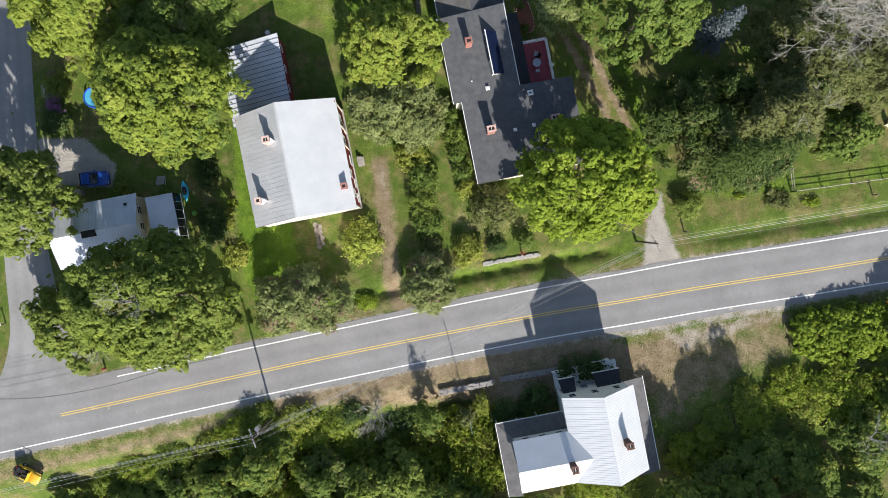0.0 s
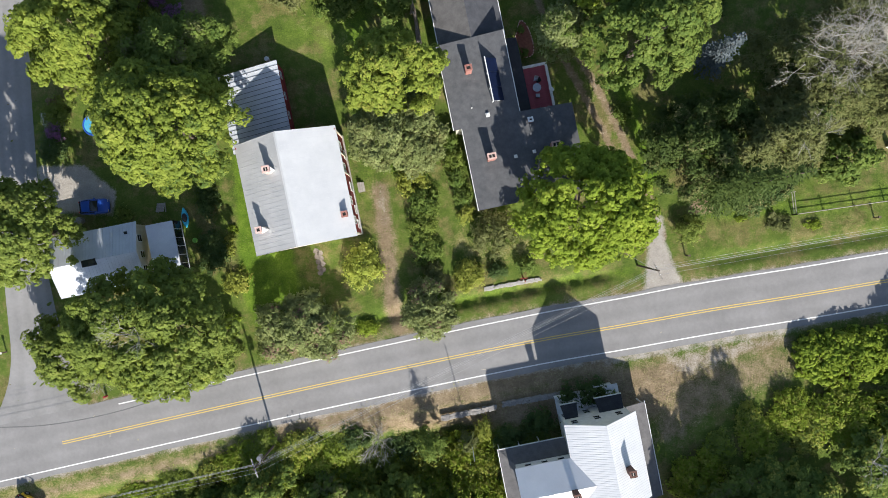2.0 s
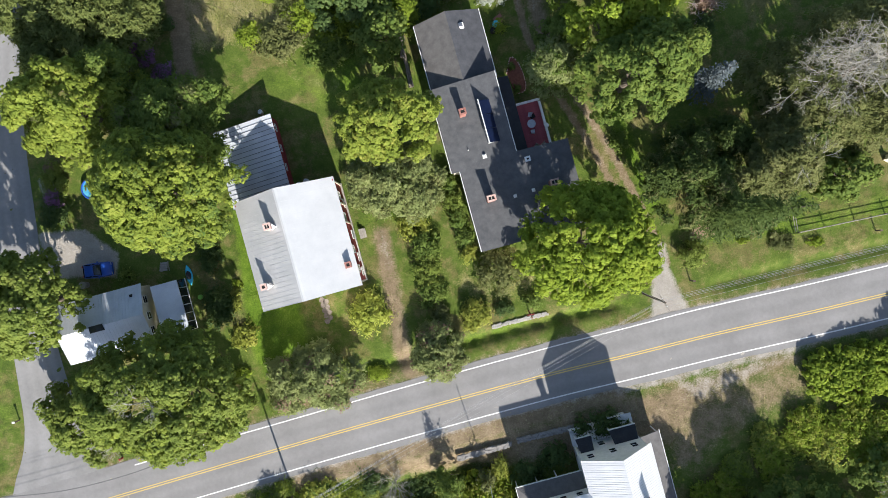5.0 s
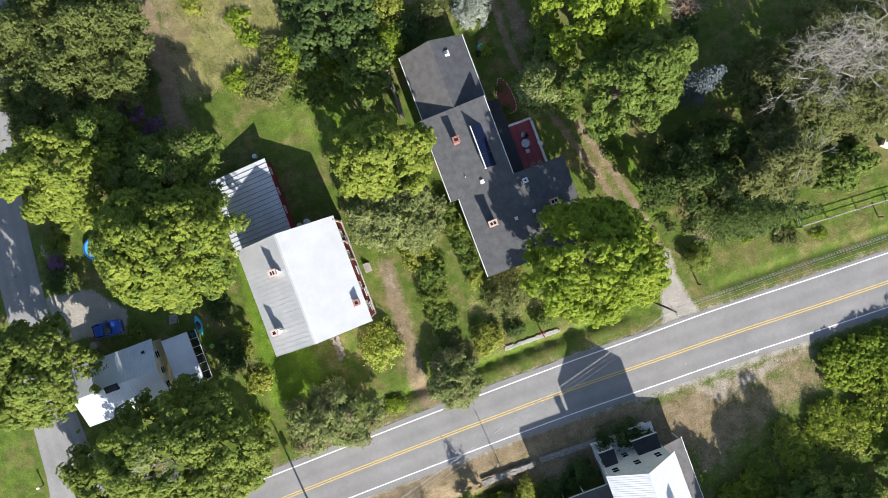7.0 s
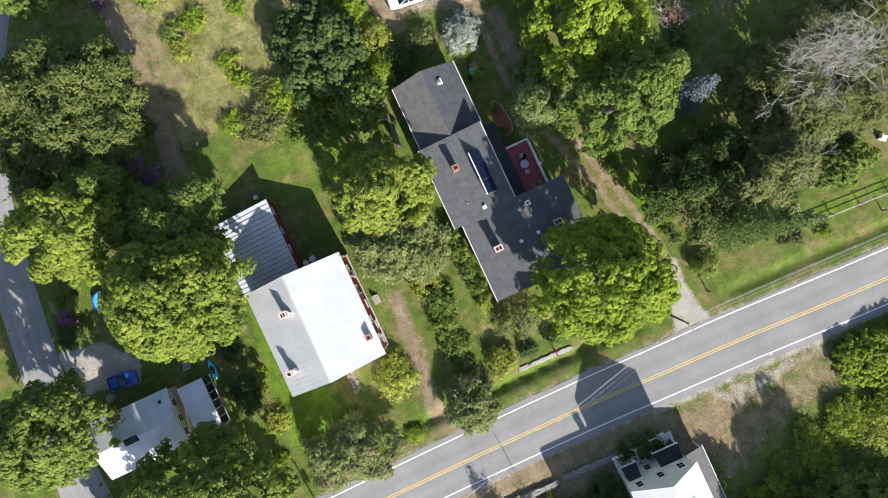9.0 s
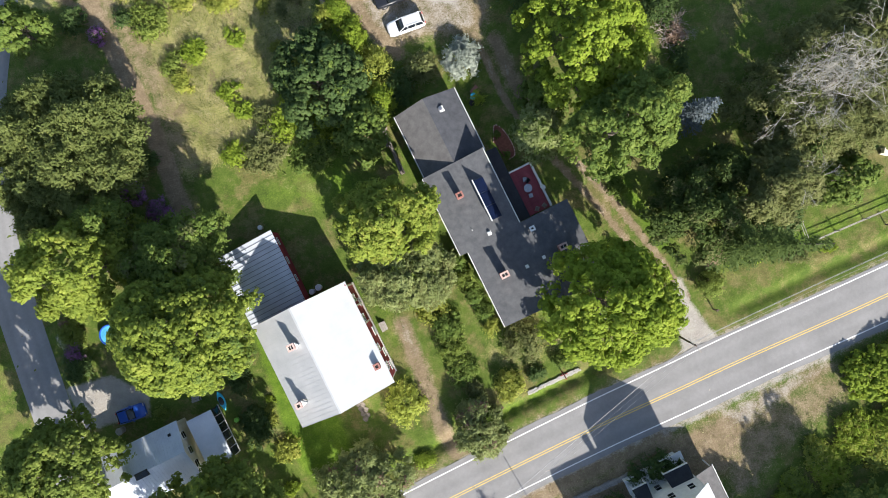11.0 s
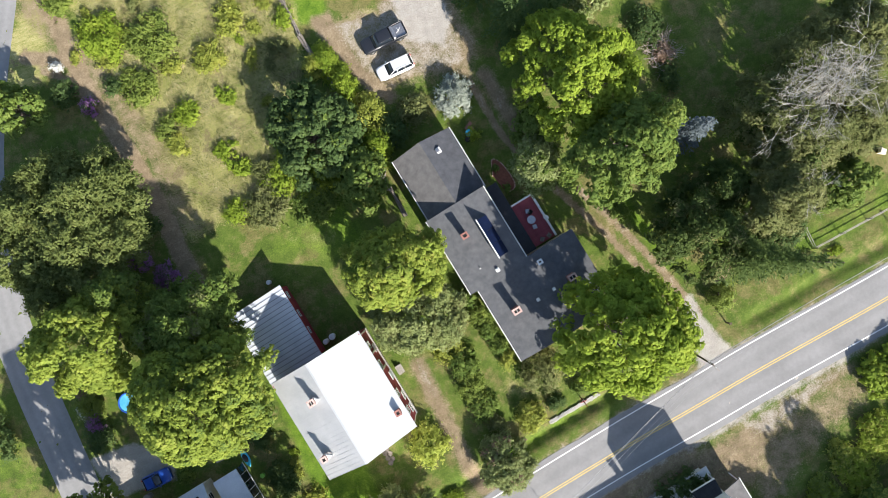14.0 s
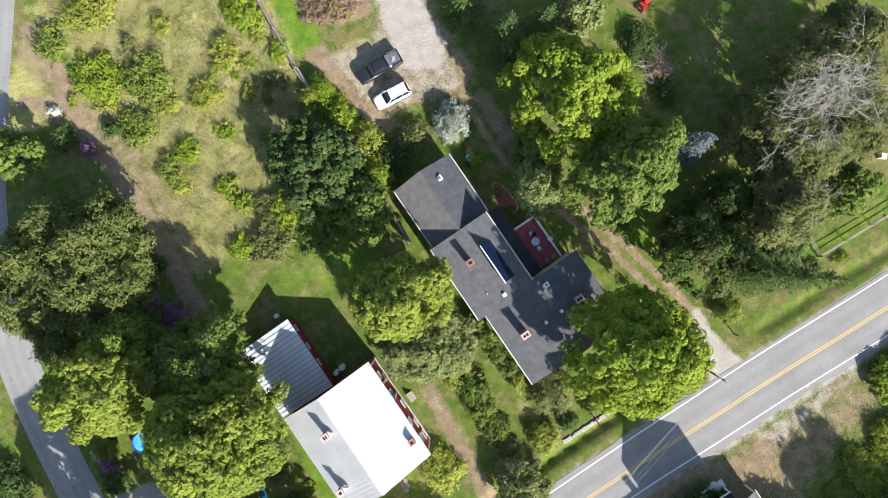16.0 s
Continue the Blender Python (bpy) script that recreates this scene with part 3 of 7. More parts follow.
# ---- trees ----
def leaf_mesh(name, rng, lobes, per_m2, size, mat, tuft=0.38, shoots=0.0):
    """Leaves in round tufts over the skin of many lobes (x, y, z, radius, flatness), or along shoots; larger leaves fill the inside."""
    lob = np.asarray(lobes, float)
    flat = np.stack([np.ones(len(lob)), np.ones(len(lob)), lob[:, 4]], 1)
    k = np.repeat(np.arange(len(lob)), np.maximum(5, (3.3 * (lob[:, 3] / tuft) ** 2).astype(int)))
    d = rng.normal(size=(len(k), 3))
    d /= np.linalg.norm(d, axis=1)[:, None]
    d[:, 2] = np.where(d[:, 2] < -0.25, -d[:, 2], d[:, 2])
    p = lob[k, :3] + d * flat[k] * (lob[k, 3] * rng.uniform(0.82, 1.08, len(k)))[:, None]
    # drop the tufts deep inside a neighbouring lobe, and thin out those in the shade under others
    keep, spare = np.ones(len(p), bool), rng.random(len(p)) < 0.45
    for j in range(len(lob)):
        q = (p - lob[j, :3]) / flat[j] / lob[j, 3]
        h2 = (q[:, :2] ** 2).sum(1)
        keep &= ~((h2 + q[:, 2] ** 2 < 0.5) & (k != j)) & (spare | (h2 > 0.6) | (q[:, 2] > -0.3) | (k == j))
    p, d = p[keep], d[keep]
    m = max(6, int(per_m2 * 0.42))
    i = np.repeat(np.arange(len(p)), m)
    n = len(i)
    way = d[i] + (0, 0, 0.35)
    e = rng.normal(size=(n, 3)) + 1.25 * way
    e /= np.linalg.norm(e, axis=1)[:, None]
    r = tuft * (0.75 + 0.5 * rng.random(len(p)))
    c = p[i] + e * (r[i] * rng.uniform(0.6, 1.05, n))[:, None]
    nor = e + 0.35 * d[i] + rng.normal(0, 0.2, (n, 3)) + (0, 0, 0.2)
    if shoots:
        on = rng.random(n) < shoots
        twig = rng.normal(size=(len(p), 4, 3)) * 0.8 + d[:, None] + (0, 0, 0.35)
        twig /= np.linalg.norm(twig, axis=2)[:, :, None]
        w = twig[i, rng.integers(0, 4, n)]
        long = np.concatenate([on, np.zeros(len(lob) * 12, bool)])[:, None]
        c = np.where(on[:, None], p[i] + w * (r[i] * rng.uniform(0.2, 2.0, n))[:, None] + rng.normal(0, 0.05, (n, 3)), c)
    inner = np.repeat(np.arange(len(lob)), 12)
    g = rng.normal(size=(len(inner), 3)) + (0, 0, 0.6)
    g /= np.linalg.norm(g, axis=1)[:, None]
    c = np.concatenate([c, lob[inner, :3] + g * (lob[inner, 3] * 0.58)[:, None] * flat[inner]])
    nor = np.concatenate([nor, g])
    s = np.concatenate([size * rng.uniform(0.7, 1.3, n), lob[inner, 3] * 1.0])[:, None]
    nor /= np.linalg.norm(nor, axis=1)[:, None]
    t = np.cross(nor, rng.normal(size=nor.shape))
    wide = 0.4
    if shoots:  # leaves on a shoot are narrow and lie along it
        t = np.where(long, np.cross(nor, np.cross(np.concatenate([w, g]) + rng.normal(0, 0.25, nor.shape), nor)), t)
        wide, s = np.where(long, 0.24, 0.4), np.where(long, s * 1.3, s)
    t /= np.linalg.norm(t, axis=1)[:, None] + 1e-9
    b = np.cross(nor, t) * wide
    v = np.stack([c - t * s * 0.5, c + b * s + nor * s * 0.06, c + t * s * 0.6 - nor * s * 0.1, c - b * s + nor * s * 0.06], 1).reshape(-1, 3)
    return fast_mesh(name, v, np.arange(len(v)).reshape(-1, 4), mat)


def crown_lobes(rng, rx, ry, base, top, lobe, fill=1.0, ragged=0.18, peak=0.55):
    """Lobes over a dome with an uneven outline, heaped on boughs with hollows between them, and some inside it."""
    ph = rng.random(4) * 6.28
    out = []
    n = int(fill * 2.5 * rx * ry / lobe ** 2)
    boughs = [(0.0, 0.0)]
    for _ in range(int(rx * ry / 4.2)):
        cand = [(math.sqrt(rng.random()), rng.random() * 6.283) for _ in range(6)]
        cand = [(q * rx * math.cos(w), q * ry * math.sin(w)) for q, w in cand]
        boughs.append(max(cand, key=lambda c: min(math.hypot(c[0] - b[0], c[1] - b[1]) for b in boughs)))
    gap = math.sqrt(rx * ry / len(boughs))
    for i in range(n):
        a, rho = rng.random() * 2 * math.pi, rng.random() ** 0.46
        edge = 1 + ragged * (math.sin(2 * a + ph[0]) * 0.4 + math.sin(3 * a + ph[1]) * 0.35 + math.sin(5 * a + ph[2]) * 0.4 + math.sin(9 * a + ph[3]) * 0.25)
        r = lobe * (0.55 + 0.7 * rng.random())
        h = (1 - rho ** 2) ** peak
        z = base + (top - base - r * 0.6) * h * (1 - 0.12 * rng.random())
        f = max(0.05, 1 - r * 0.62 / max(rx, ry))
        x, y = math.cos(a) * rho * edge * rx * f, math.sin(a) * rho * edge * ry * f
        hollow = min(math.hypot(x - b[0], y - b[1]) for b in boughs) / gap
        z -= min(1.0, max(0.0, hollow - 0.3)) * min(0.24 * (top - base), 1.7)
        if rng.random() < 0.16:
            z -= (z - base) * rng.random() * 0.7
        z += rng.normal(0, 0.2 * lobe)
        out.append((x, y, max(z, base * 0.9 + r * 0.4), r, 0.62 + 0.25 * rng.random()))
    return out


def limb_mesh(bm, rng, a, b, r0, r1, segs=4, wob=0.25, sides=6):
    a, b = Vector(a), Vector(b)
    pts = [a.lerp(b, k / segs) + Vector(rng.normal(0, wob, 3)) * (0 < k < segs) for k in range(segs + 1)]
    hose(bm, pts, [r0 + (r1 - r0) * k / segs for k in range(segs + 1)], sides)
    return pts


def tree(name, label, x, y, rx, ry, top, mat, seed, lobe=1.0, leaf=0.25, dens=32.0, base=None, turn=0.0, fill=1.0, ragged=0.18, category="tree", group="", extra=(), peak=0.5, tuft=0.34, shoots=0.0):
    rng = np.random.default_rng(seed)
    base = top * 0.3 if base is None else base
    t = thing(name, pose(x, y, float(rise(x, y)), 0, 0, turn), label, category, group)
    lobes = crown_lobes(rng, rx, ry, base, top, lobe, fill, ragged, peak)
    me = leaf_mesh("crown", rng, lobes, dens, leaf, mat, tuft, shoots)
    new("crown", me).parent = t
    for k, (emat, share) in enumerate(extra):
        pick = [l for l in lobes if rng.random() < share]
        if pick:
            new("sprays", leaf_mesh("sprays", rng, [(*l[:3], l[3] * 1.07, l[4]) for l in pick], dens * 0.55, leaf, emat, tuft, shoots)).parent = t
    tr = 0.05 + 0.025 * top
    bm = bmesh.new()
    limb_mesh(bm, rng, (0, 0, -0.2), (0, 0, base + (top - base) * 0.35), tr * 1.25, tr * 0.6, 4, 0.06, 9)
    part("trunk", bm, M_BARK, t)
    for k in sorted(rng.choice(len(lobes), min(len(lobes), 9), replace=False)):
        lx, ly, lz = lobes[k][:3]
        bm = bmesh.new()
        limb_mesh(bm, rng, (0, 0, base * (0.6 + 0.5 * rng.random())), (lx * 0.85, ly * 0.85, lz - 0.9), tr * 0.38, 0.03, 4, 0.3)
        part("limb", bm, M_BARK, t)
    return t


def shrub(name, label, x, y, rx, ry, top, mat, seed, lobe=0.55, leaf=0.21, dens=30.0, turn=0.0, category="shrub", group="", fill=1.1, extra=()):
    rng = np.random.default_rng(seed)
    t = thing(name, pose(x, y, float(rise(x, y)), 0, 0, turn), label, category, group)
    lobes = crown_lobes(rng, rx, ry, top * 0.12, top, lobe, fill, 0.22, 0.6)
    new("foliage", leaf_mesh("foliage", rng, lobes, dens, leaf, mat, lobe * 0.82, 0.35)).parent = t
    for emat, share in extra:
        pick = [l for l in lobes if rng.random() < share]
        if pick:
            new("sprays", leaf_mesh("sprays", rng, [(*l[:3], l[3] * 1.07, l[4]) for l in pick], dens * 0.55, leaf, emat, lobe * 0.82, 0.35)).parent = t
    for k in range(4):
        lx, ly, lz = lobes[k][:3]
        bm = bmesh.new()
        limb_mesh(bm, rng, (lx * 0.1, ly * 0.1, -0.1), (lx * 0.8, ly * 0.8, lz * 0.8), 0.05, 0.015, 3, 0.08, 5)
        part("stem", bm, M_BARK, t)
    return t


def conifer(name, label, x, y, r, top, mat, seed, category="conifer", group=""):
    """A spruce: whorls of drooping branches, each set with short sprays of needles."""
    rng = np.random.default_rng(seed)
    t = thing(name, pose(x, y, 0), label, category, group)
    bm = bmesh.new()
    tube(bm, (0, 0, -0.1), (0, 0, top), 0.05 + 0.012 * top, 0.03, 8)
    part("trunk", bm, M_BARK, t)
    pts, ways = [], []
    levels = int(top / 0.55)
    for k in range(levels):
        z = top * 0.1 + (top * 0.9) * k / levels
        reach = r * (1 - (z - top * 0.1) / (top * 0.92)) ** 0.85
        for j in range(max(4, int(5 + reach * 2.2))):
            a = rng.random() * 6.283
            ln = reach * (0.75 + 0.35 * rng.random())
            m = max(3, int(ln / 0.1))
            u = (np.arange(m) + rng.random(m)) / m
            p = np.stack([np.cos(a) * ln * u, np.sin(a) * ln * u, z - 0.28 * ln * u ** 1.6 + 0.1 * u], 1)
            side = rng.normal(0, 0.13 + 0.1 * (1 - u)[:, None], (m, 3))
            pts.append(p + side)
            w = np.tile([math.cos(a), math.sin(a), -0.15], (m, 1)) + rng.normal(0, 0.5, (m, 3))
            ways.append(w / np.linalg.norm(w, axis=1)[:, None])
    p, w = np.concatenate(pts), np.concatenate(ways)
    b = np.cross(w, (0, 0, 1.0))
    b /= np.linalg.norm(b, axis=1)[:, None] + 1e-9
    s = 0.3 * (0.7 + 0.6 * rng.random(len(p)))[:, None]
    v = np.stack([p - w * s * 0.5, p + b * s * 0.3, p + w * s * 0.7, p - b * s * 0.3], 1).reshape(-1, 3)
    new("needles", fast_mesh("needles", v, np.arange(len(v)).reshape(-1, 4), mat)).parent = t
    return t


def bare_branches(rng, parent, start, way, length, r, depth, twigs, name="limb"):
    """One limb as a part; its forks and twigs go into the mesh of all the twigs."""
    limb = bmesh.new()

    def grow(a, d, ln, rad, left, bm):
        b = a + d * ln
        tube(bm, a, b, rad, rad * 0.62, 5 if left > 1 else 3)
        if left:
            for _ in range(3 if left > 1 else 4):
                e = (d + Vector(rng.normal(0, 0.5, 3)) + Vector((0, 0, 0.05))).normalized()
                grow(a.lerp(b, 0.45 + 0.55 * rng.random()), e, ln * (0.55 + 0.3 * rng.random()), rad * 0.58, left - 1, twigs)

    grow(Vector(start), Vector(way).normalized(), length, r, depth, limb)
    return part(name, limb, M_DEADWOOD, parent)


# The yards' trees
tree("maple_tree", "large yellow-green maple overhanging the house roofs", -30.6, 17.0, 7.85, 7.6, 18.0, M_LEAF_YELLOW, 211, 0.95, ragged=0.06, base=3.2, fill=1.6, peak=0.36, extra=((M_LEAF_MID, 0.25),))
tree("maple_tree", "yellow-green maple beside the side road", -42.0, 27.0, 7.0, 6.3, 15.5, M_LEAF_YELLOW, 12, 0.9, ragged=0.12, base=2.6)
tree("ash_tree", "dark green tree behind the large maple", -30.4, 25.0, 6.3, 5.4, 12.5, M_LEAF_MID, 13, 0.9, 0.26, 32, tuft=0.3, shoots=0.4, extra=((M_LEAF_OLIVE, 0.2),))
tree("apple_tree", "wide olive-green tree by the garden path", -36.4, 43.0, 6.2, 5.2, 10.5, M_LEAF_FEATHER, 14, 0.72, 0.24, 38, tuft=0.34, shoots=0.85)
tree("apple_tree", "wide olive-green tree by the garden path", -39.4, 38.6, 8.2, 6.0, 10.5, M_LEAF_FEATHER, 15, 0.72, 0.24, 38, tuft=0.34, shoots=0.85)
tree("apple_tree", "olive-green tree close to the side road", -43.8, 44.0, 5.4, 4.8, 9.5, M_LEAF_FEATHER, 61, 0.72, 0.24, 38, tuft=0.34, shoots=0.85)
tree("apple_tree", "olive-green tree close to the side road", -40.6, 47.6, 3.4, 3.0, 8.5, M_LEAF_FEATHER, 62, 0.7, 0.24, 36, tuft=0.34, shoots=0.85)
tree("apple_tree", "olive-green tree close to the side road", -47.4, 40.2, 4.6, 4.8, 9, M_LEAF_FEATHER, 67, 0.72, 0.24, 34, tuft=0.34, shoots=0.85)
tree("apple_tree", "olive-green tree close to the side road", -45.6, 33.6, 3.2, 3.0, 7.5, M_LEAF_FEATHER, 68, 0.7, 0.24, 34, tuft=0.34, shoots=0.85)
tree("ash_tree", "dark green tree between the maple and the path", -37.6, 31.4, 3.6, 3.2, 10.5, M_LEAF_MID, 63, 0.75, 0.26, 32, tuft=0.3, shoots=0.4, extra=((M_LEAF_YELLOW, 0.35),))
tree("willow_tree", "pale grey-green tree beside the gravel drive", 13.9, 28.6, 3.2, 3.4, 8.0, M_LEAF_GREY, 64, 0.6, 0.22, 34, tuft=0.28, shoots=0.5, base=3.6, extra=((M_LEAF_MID, 0.3),))
tree("young_tree", "light green young tree beside the side road", -43.0, 57.0, 3.8, 3.2, 7, M_LEAF_MID, 16, 0.7, 0.26, 36)
tree("oak_tree", "dark green oak over the gravel drive", -48.6, 5.4, 6.4, 6.0, 15.0, M_LEAF_OAK, 17, 0.95, fill=2.0, base=2.5, ragged=0.1, peak=0.3)
tree("oak_tree", "large spreading oak beside the road corner", -32.8, -5.8, 9.2, 7.8, 16, M_LEAF_OAK, 18, 1.0, ragged=0.14, base=2.5, peak=0.3, fill=1.35, extra=((M_LEAF_YELLOW, 0.2),))
tree("oak_tree", "smaller oak leaning over the side road", -45.4, -9.3, 4.3, 4.7, 6.5, M_LEAF_OAK, 19, 0.85, ragged=0.35)
tree("willow_tree", "grey-green roadside willow with fine leaves", -17.2, -6.4, 5.4, 4.3, 5.5, M_LEAF_GREY, 20, 0.6, 0.2, 40, tuft=0.28, shoots=0.5, fill=1.15, ragged=0.32, extra=((M_LEAF_RUST, 0.1),))
tree("willow_tree", "grey-green roadside willow with fine leaves", -1.8, -4.4, 3.6, 3.5, 5.0, M_LEAF_GREY, 21, 0.55, 0.2, 40, tuft=0.28, shoots=0.5, fill=1.0, ragged=0.32, extra=((M_LEAF_OLIVE, 0.3), (M_LEAF_RUST, 0.1)))
tree("maple_tree", "bright green maple between the two houses", -5.9, 23.2, 6.2, 5.2, 14.0, M_LEAF_YELLOW, 22, 0.75, 0.23, 34, extra=((M_LEAF_LIME, 0.3),))
tree("pear_tree", "grey-green tree on the lawn between houses", -5.5, 16.6, 6.2, 4.3, 8.5, M_LEAF_GREY, 23, 0.62, 0.22, 36, tuft=0.28, shoots=0.5, extra=((M_LEAF_OLIVE, 0.5),))
tree("maple_tree", "bright green round maple beside the dark roof", 15.4, 7.5, 7.6, 7.2, 18.6, M_LEAF_BRIGHT, 24, 0.9, 0.24, 34, ragged=0.08, base=4.0, fill=1.35, peak=0.32)
tree("maple_tree", "green maple along the gravel drive", 22.8, 26.6, 7.2, 5.2, 17.0, M_LEAF_MID, 25, 0.9, 0.24, 34, turn=14, extra=((M_LEAF_OAK, 0.2),))
tree("maple_tree", "tall bright maple north of the drive", 20.7, 36.6, 6.9, 8.0, 15.5, M_LEAF_BRIGHT, 26, 0.9, ragged=0.2, fill=1.0)
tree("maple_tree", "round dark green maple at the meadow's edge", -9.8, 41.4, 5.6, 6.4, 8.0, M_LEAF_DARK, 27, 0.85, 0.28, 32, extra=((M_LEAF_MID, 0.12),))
tree("ash_tree", "dark green tree in shade beside the drive", 29.0, 15.0, 6.2, 5.6, 10.8, M_LEAF_ASH, 28, 0.8, 0.24, 36, tuft=0.3, shoots=0.4, peak=0.4, fill=0.68, ragged=0.34, extra=((M_LEAF_OLIVE, 0.2),))
tree("ash_tree", "olive-green tree on the shaded lawn", 38.6, 15.6, 4.8, 5.2, 12.5, M_LEAF_OLIVE, 29, 0.75, 0.24, 34, tuft=0.3, shoots=0.4, peak=0.5, fill=0.75, ragged=0.3, extra=((M_LEAF_OLIVE, 0.55),))
tree("ash_tree", "dark green tree on the shaded lawn", 33.6, 18.6, 3.4, 3.2, 8.0, M_LEAF_ASH, 30, 0.7, 0.24, 34, tuft=0.3, shoots=0.4, peak=0.5)
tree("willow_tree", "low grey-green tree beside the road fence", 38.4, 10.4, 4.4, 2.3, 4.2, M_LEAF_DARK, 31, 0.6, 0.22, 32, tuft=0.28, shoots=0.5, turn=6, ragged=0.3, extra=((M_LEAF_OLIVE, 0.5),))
tree("hazel_tree", "fresh green small tree by the fence", 48.4, 13.8, 3.4, 3.6, 6.5, M_LEAF_MID, 32, 0.7, 0.34, 22, fill=0.9)
conifer("tall_spruce", "tall slender dark spruce between the drive and lawn", 32.4, 9.8, 3.3, 24.0, M_LEAF_ASH, 69)
tree("willow_tree", "grey-green tree behind the dead branches", 50.6, 22.6, 4.6, 5.2, 10, M_LEAF_OLIVE, 33, 0.7, 0.24, 34, tuft=0.28, shoots=0.5, ragged=0.3)
tree("willow_tree", "pale olive tree at the lawn's edge", 53.5, 29.5, 5.0, 5.4, 10, M_LEAF_OLIVE, 34, 0.7, 0.24, 34, tuft=0.28, shoots=0.5, ragged=0.3)
tree("hemlock_tree", "dark low tree behind the ell", -6.0, 34.4, 3.2, 4.2, 7, M_LEAF_MID, 35, 0.8, 0.34, 18)
tree("ash_tree", "dark green tree on the shaded lawn", 43.0, 19.0, 3.4, 3.2, 9, M_LEAF_ASH, 65, 0.75, 0.26, 30, tuft=0.3, shoots=0.4, extra=((M_LEAF_OLIVE, 0.3),))
tree("ash_tree", "dark green tree on the shaded lawn", 40.6, 22.6, 2.6, 2.8, 8, M_LEAF_ASH, 66, 0.75, 0.26, 28, tuft=0.3, shoots=0.4)
tree("hazel_tree", "dark green understorey tree beside the drive", 15.8, 32.6, 3.0, 3.4, 6.5, M_LEAF_MID, 70, 0.7, 0.24, 30)
conifer("blue_spruce", "blue-green spruce rising behind the maple", 32.6, 26.0, 2.4, 11, M_LEAF_BLUE, 36)
conifer("dark_spruce", "dark green spruce beside the parking place", 17.0, 46.2, 3.6, 13, M_LEAF_DARK, 37, group="spruces")
conifer("dark_spruce", "dark green spruce beside the parking place", 21.5, 45.6, 3.2, 12, M_LEAF_DARK, 38, group="spruces")
conifer("dark_spruce", "dark green spruce beside the parking place", 14.6, 52.5, 3.2, 11, M_LEAF_DARK, 39, group="spruces")
tree("silver_willow", "small tree with pale grey-green leaves", 27.6, 46.5, 3.0, 2.6, 4, M_LEAF_GREY, 40, 0.6, 0.26, 24, tuft=0.28, shoots=0.5, extra=((M_LEAF_MID, 0.5),))
shrub("blue_juniper", "silver-blue round juniper near the parked cars", 7.8, 40.5, 2.3, 2.4, 2.6, M_JUNIPER, 41, 0.4, 0.16, 70)

# The half-dead tree in the north-east
rng = np.random.default_rng(50)
dead = thing("dead_tree", pose(46.0, 24.6, 0), "half-dead tree with bleached grey branches", "tree")
bm = bmesh.new()
limb_mesh(bm, rng, (0, 0, -0.2), (-0.4, 0.2, 10.0), 0.42, 0.2, 4, 0.1, 9)
part("trunk", bm, M_BARK, dead)
twigs = bmesh.new()
for k in range(120):
    a = (rng.random() * 6.283 if k % 4 == 0 else 3.5 + rng.normal(0, 0.45))
    sx, sy = rng.normal(0.9, 2.6), rng.normal(0.5, 1.9)
    sx, sy = sx + 0.4 * math.sin(2.1 * sy), sy + 0.8 * math.sin(1.3 * sx)
    bare_branches(rng, dead, (sx, sy + 0.25 * sx, 8.4 + 3.0 * rng.random()), (math.cos(a), math.sin(a), 0.1 + 0.3 * rng.random()), 1.2 + 1.2 * rng.random(), 0.034, 3, twigs)
tagged(part("twig_mass", twigs, M_DEADWOOD, dead), kind="stuff")
lob = crown_lobes(rng, 9.4, 8.4, 4.0, 12.4, 0.65, 1.35, 0.3)
lob = [l for l in lob if math.hypot(l[0] - 0.8, l[1] - 0.6) > 4.2 or l[2] < 9.0]
new("crown", leaf_mesh("crown", rng, lob, 26, 0.2, M_LEAF_OLIVE, 0.34, 0.6)).parent = dead
for x, y, n in ((39.4, 15.4, 3), (-32.6, -5.6, 6), (-40.6, -11.0, 3), (50.5, -22.5, 7)):
    z = {39.4: 12.0, -32.6: 14.6, -40.6: 6.0, 50.5: 6.4}[x]
    snag = thing("dead_limbs", pose(x, y, z - 3.2), "bare grey dead limbs in a tree top", "branches", "dead limbs")
    twigs = bmesh.new()
    for k in range(n):
        a = rng.random() * 6.283
        bare_branches(rng, snag, (0, 0, 1.0), (math.cos(a), math.sin(a), 1.1), 1.9, 0.04, 3, twigs, "branch")
    tagged(part("twig_mass", twigs, M_DEADWOOD, snag), kind="stuff")
    bm = bmesh.new()
    limb_mesh(bm, rng, (0, 0, -1.0), (0, 0, 1.1), 0.12, 0.07, 3, 0.05)
    part("bough", bm, M_BARK, snag)
brush = thing("brush_heap", pose(34.2, 37.2, 0), "heap of dead pinkish-grey brushwood on the lawn", "brushwood")
twigs = bmesh.new()
for k in range(34):
    a = rng.random() * 6.283
    bare_branches(rng, brush, (rng.normal(0, 0.6), rng.normal(0, 1.2), 0.2), (math.cos(a), math.sin(a), 0.4), 1.3, 0.04, 2, twigs, "branch")
tagged(part("twig_mass", twigs, M_BRUSHWOOD, brush), kind="stuff")
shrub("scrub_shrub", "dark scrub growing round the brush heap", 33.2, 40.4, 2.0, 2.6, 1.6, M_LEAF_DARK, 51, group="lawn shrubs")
shrub("scrub_shrub", "rust-coloured dry shrub beside the brush heap", 34.4, 36.4, 1.2, 1.4, 0.8, M_LEAF_RUST, 52, group="lawn shrubs")
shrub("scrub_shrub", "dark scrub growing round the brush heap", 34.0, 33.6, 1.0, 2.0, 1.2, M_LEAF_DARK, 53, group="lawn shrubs")
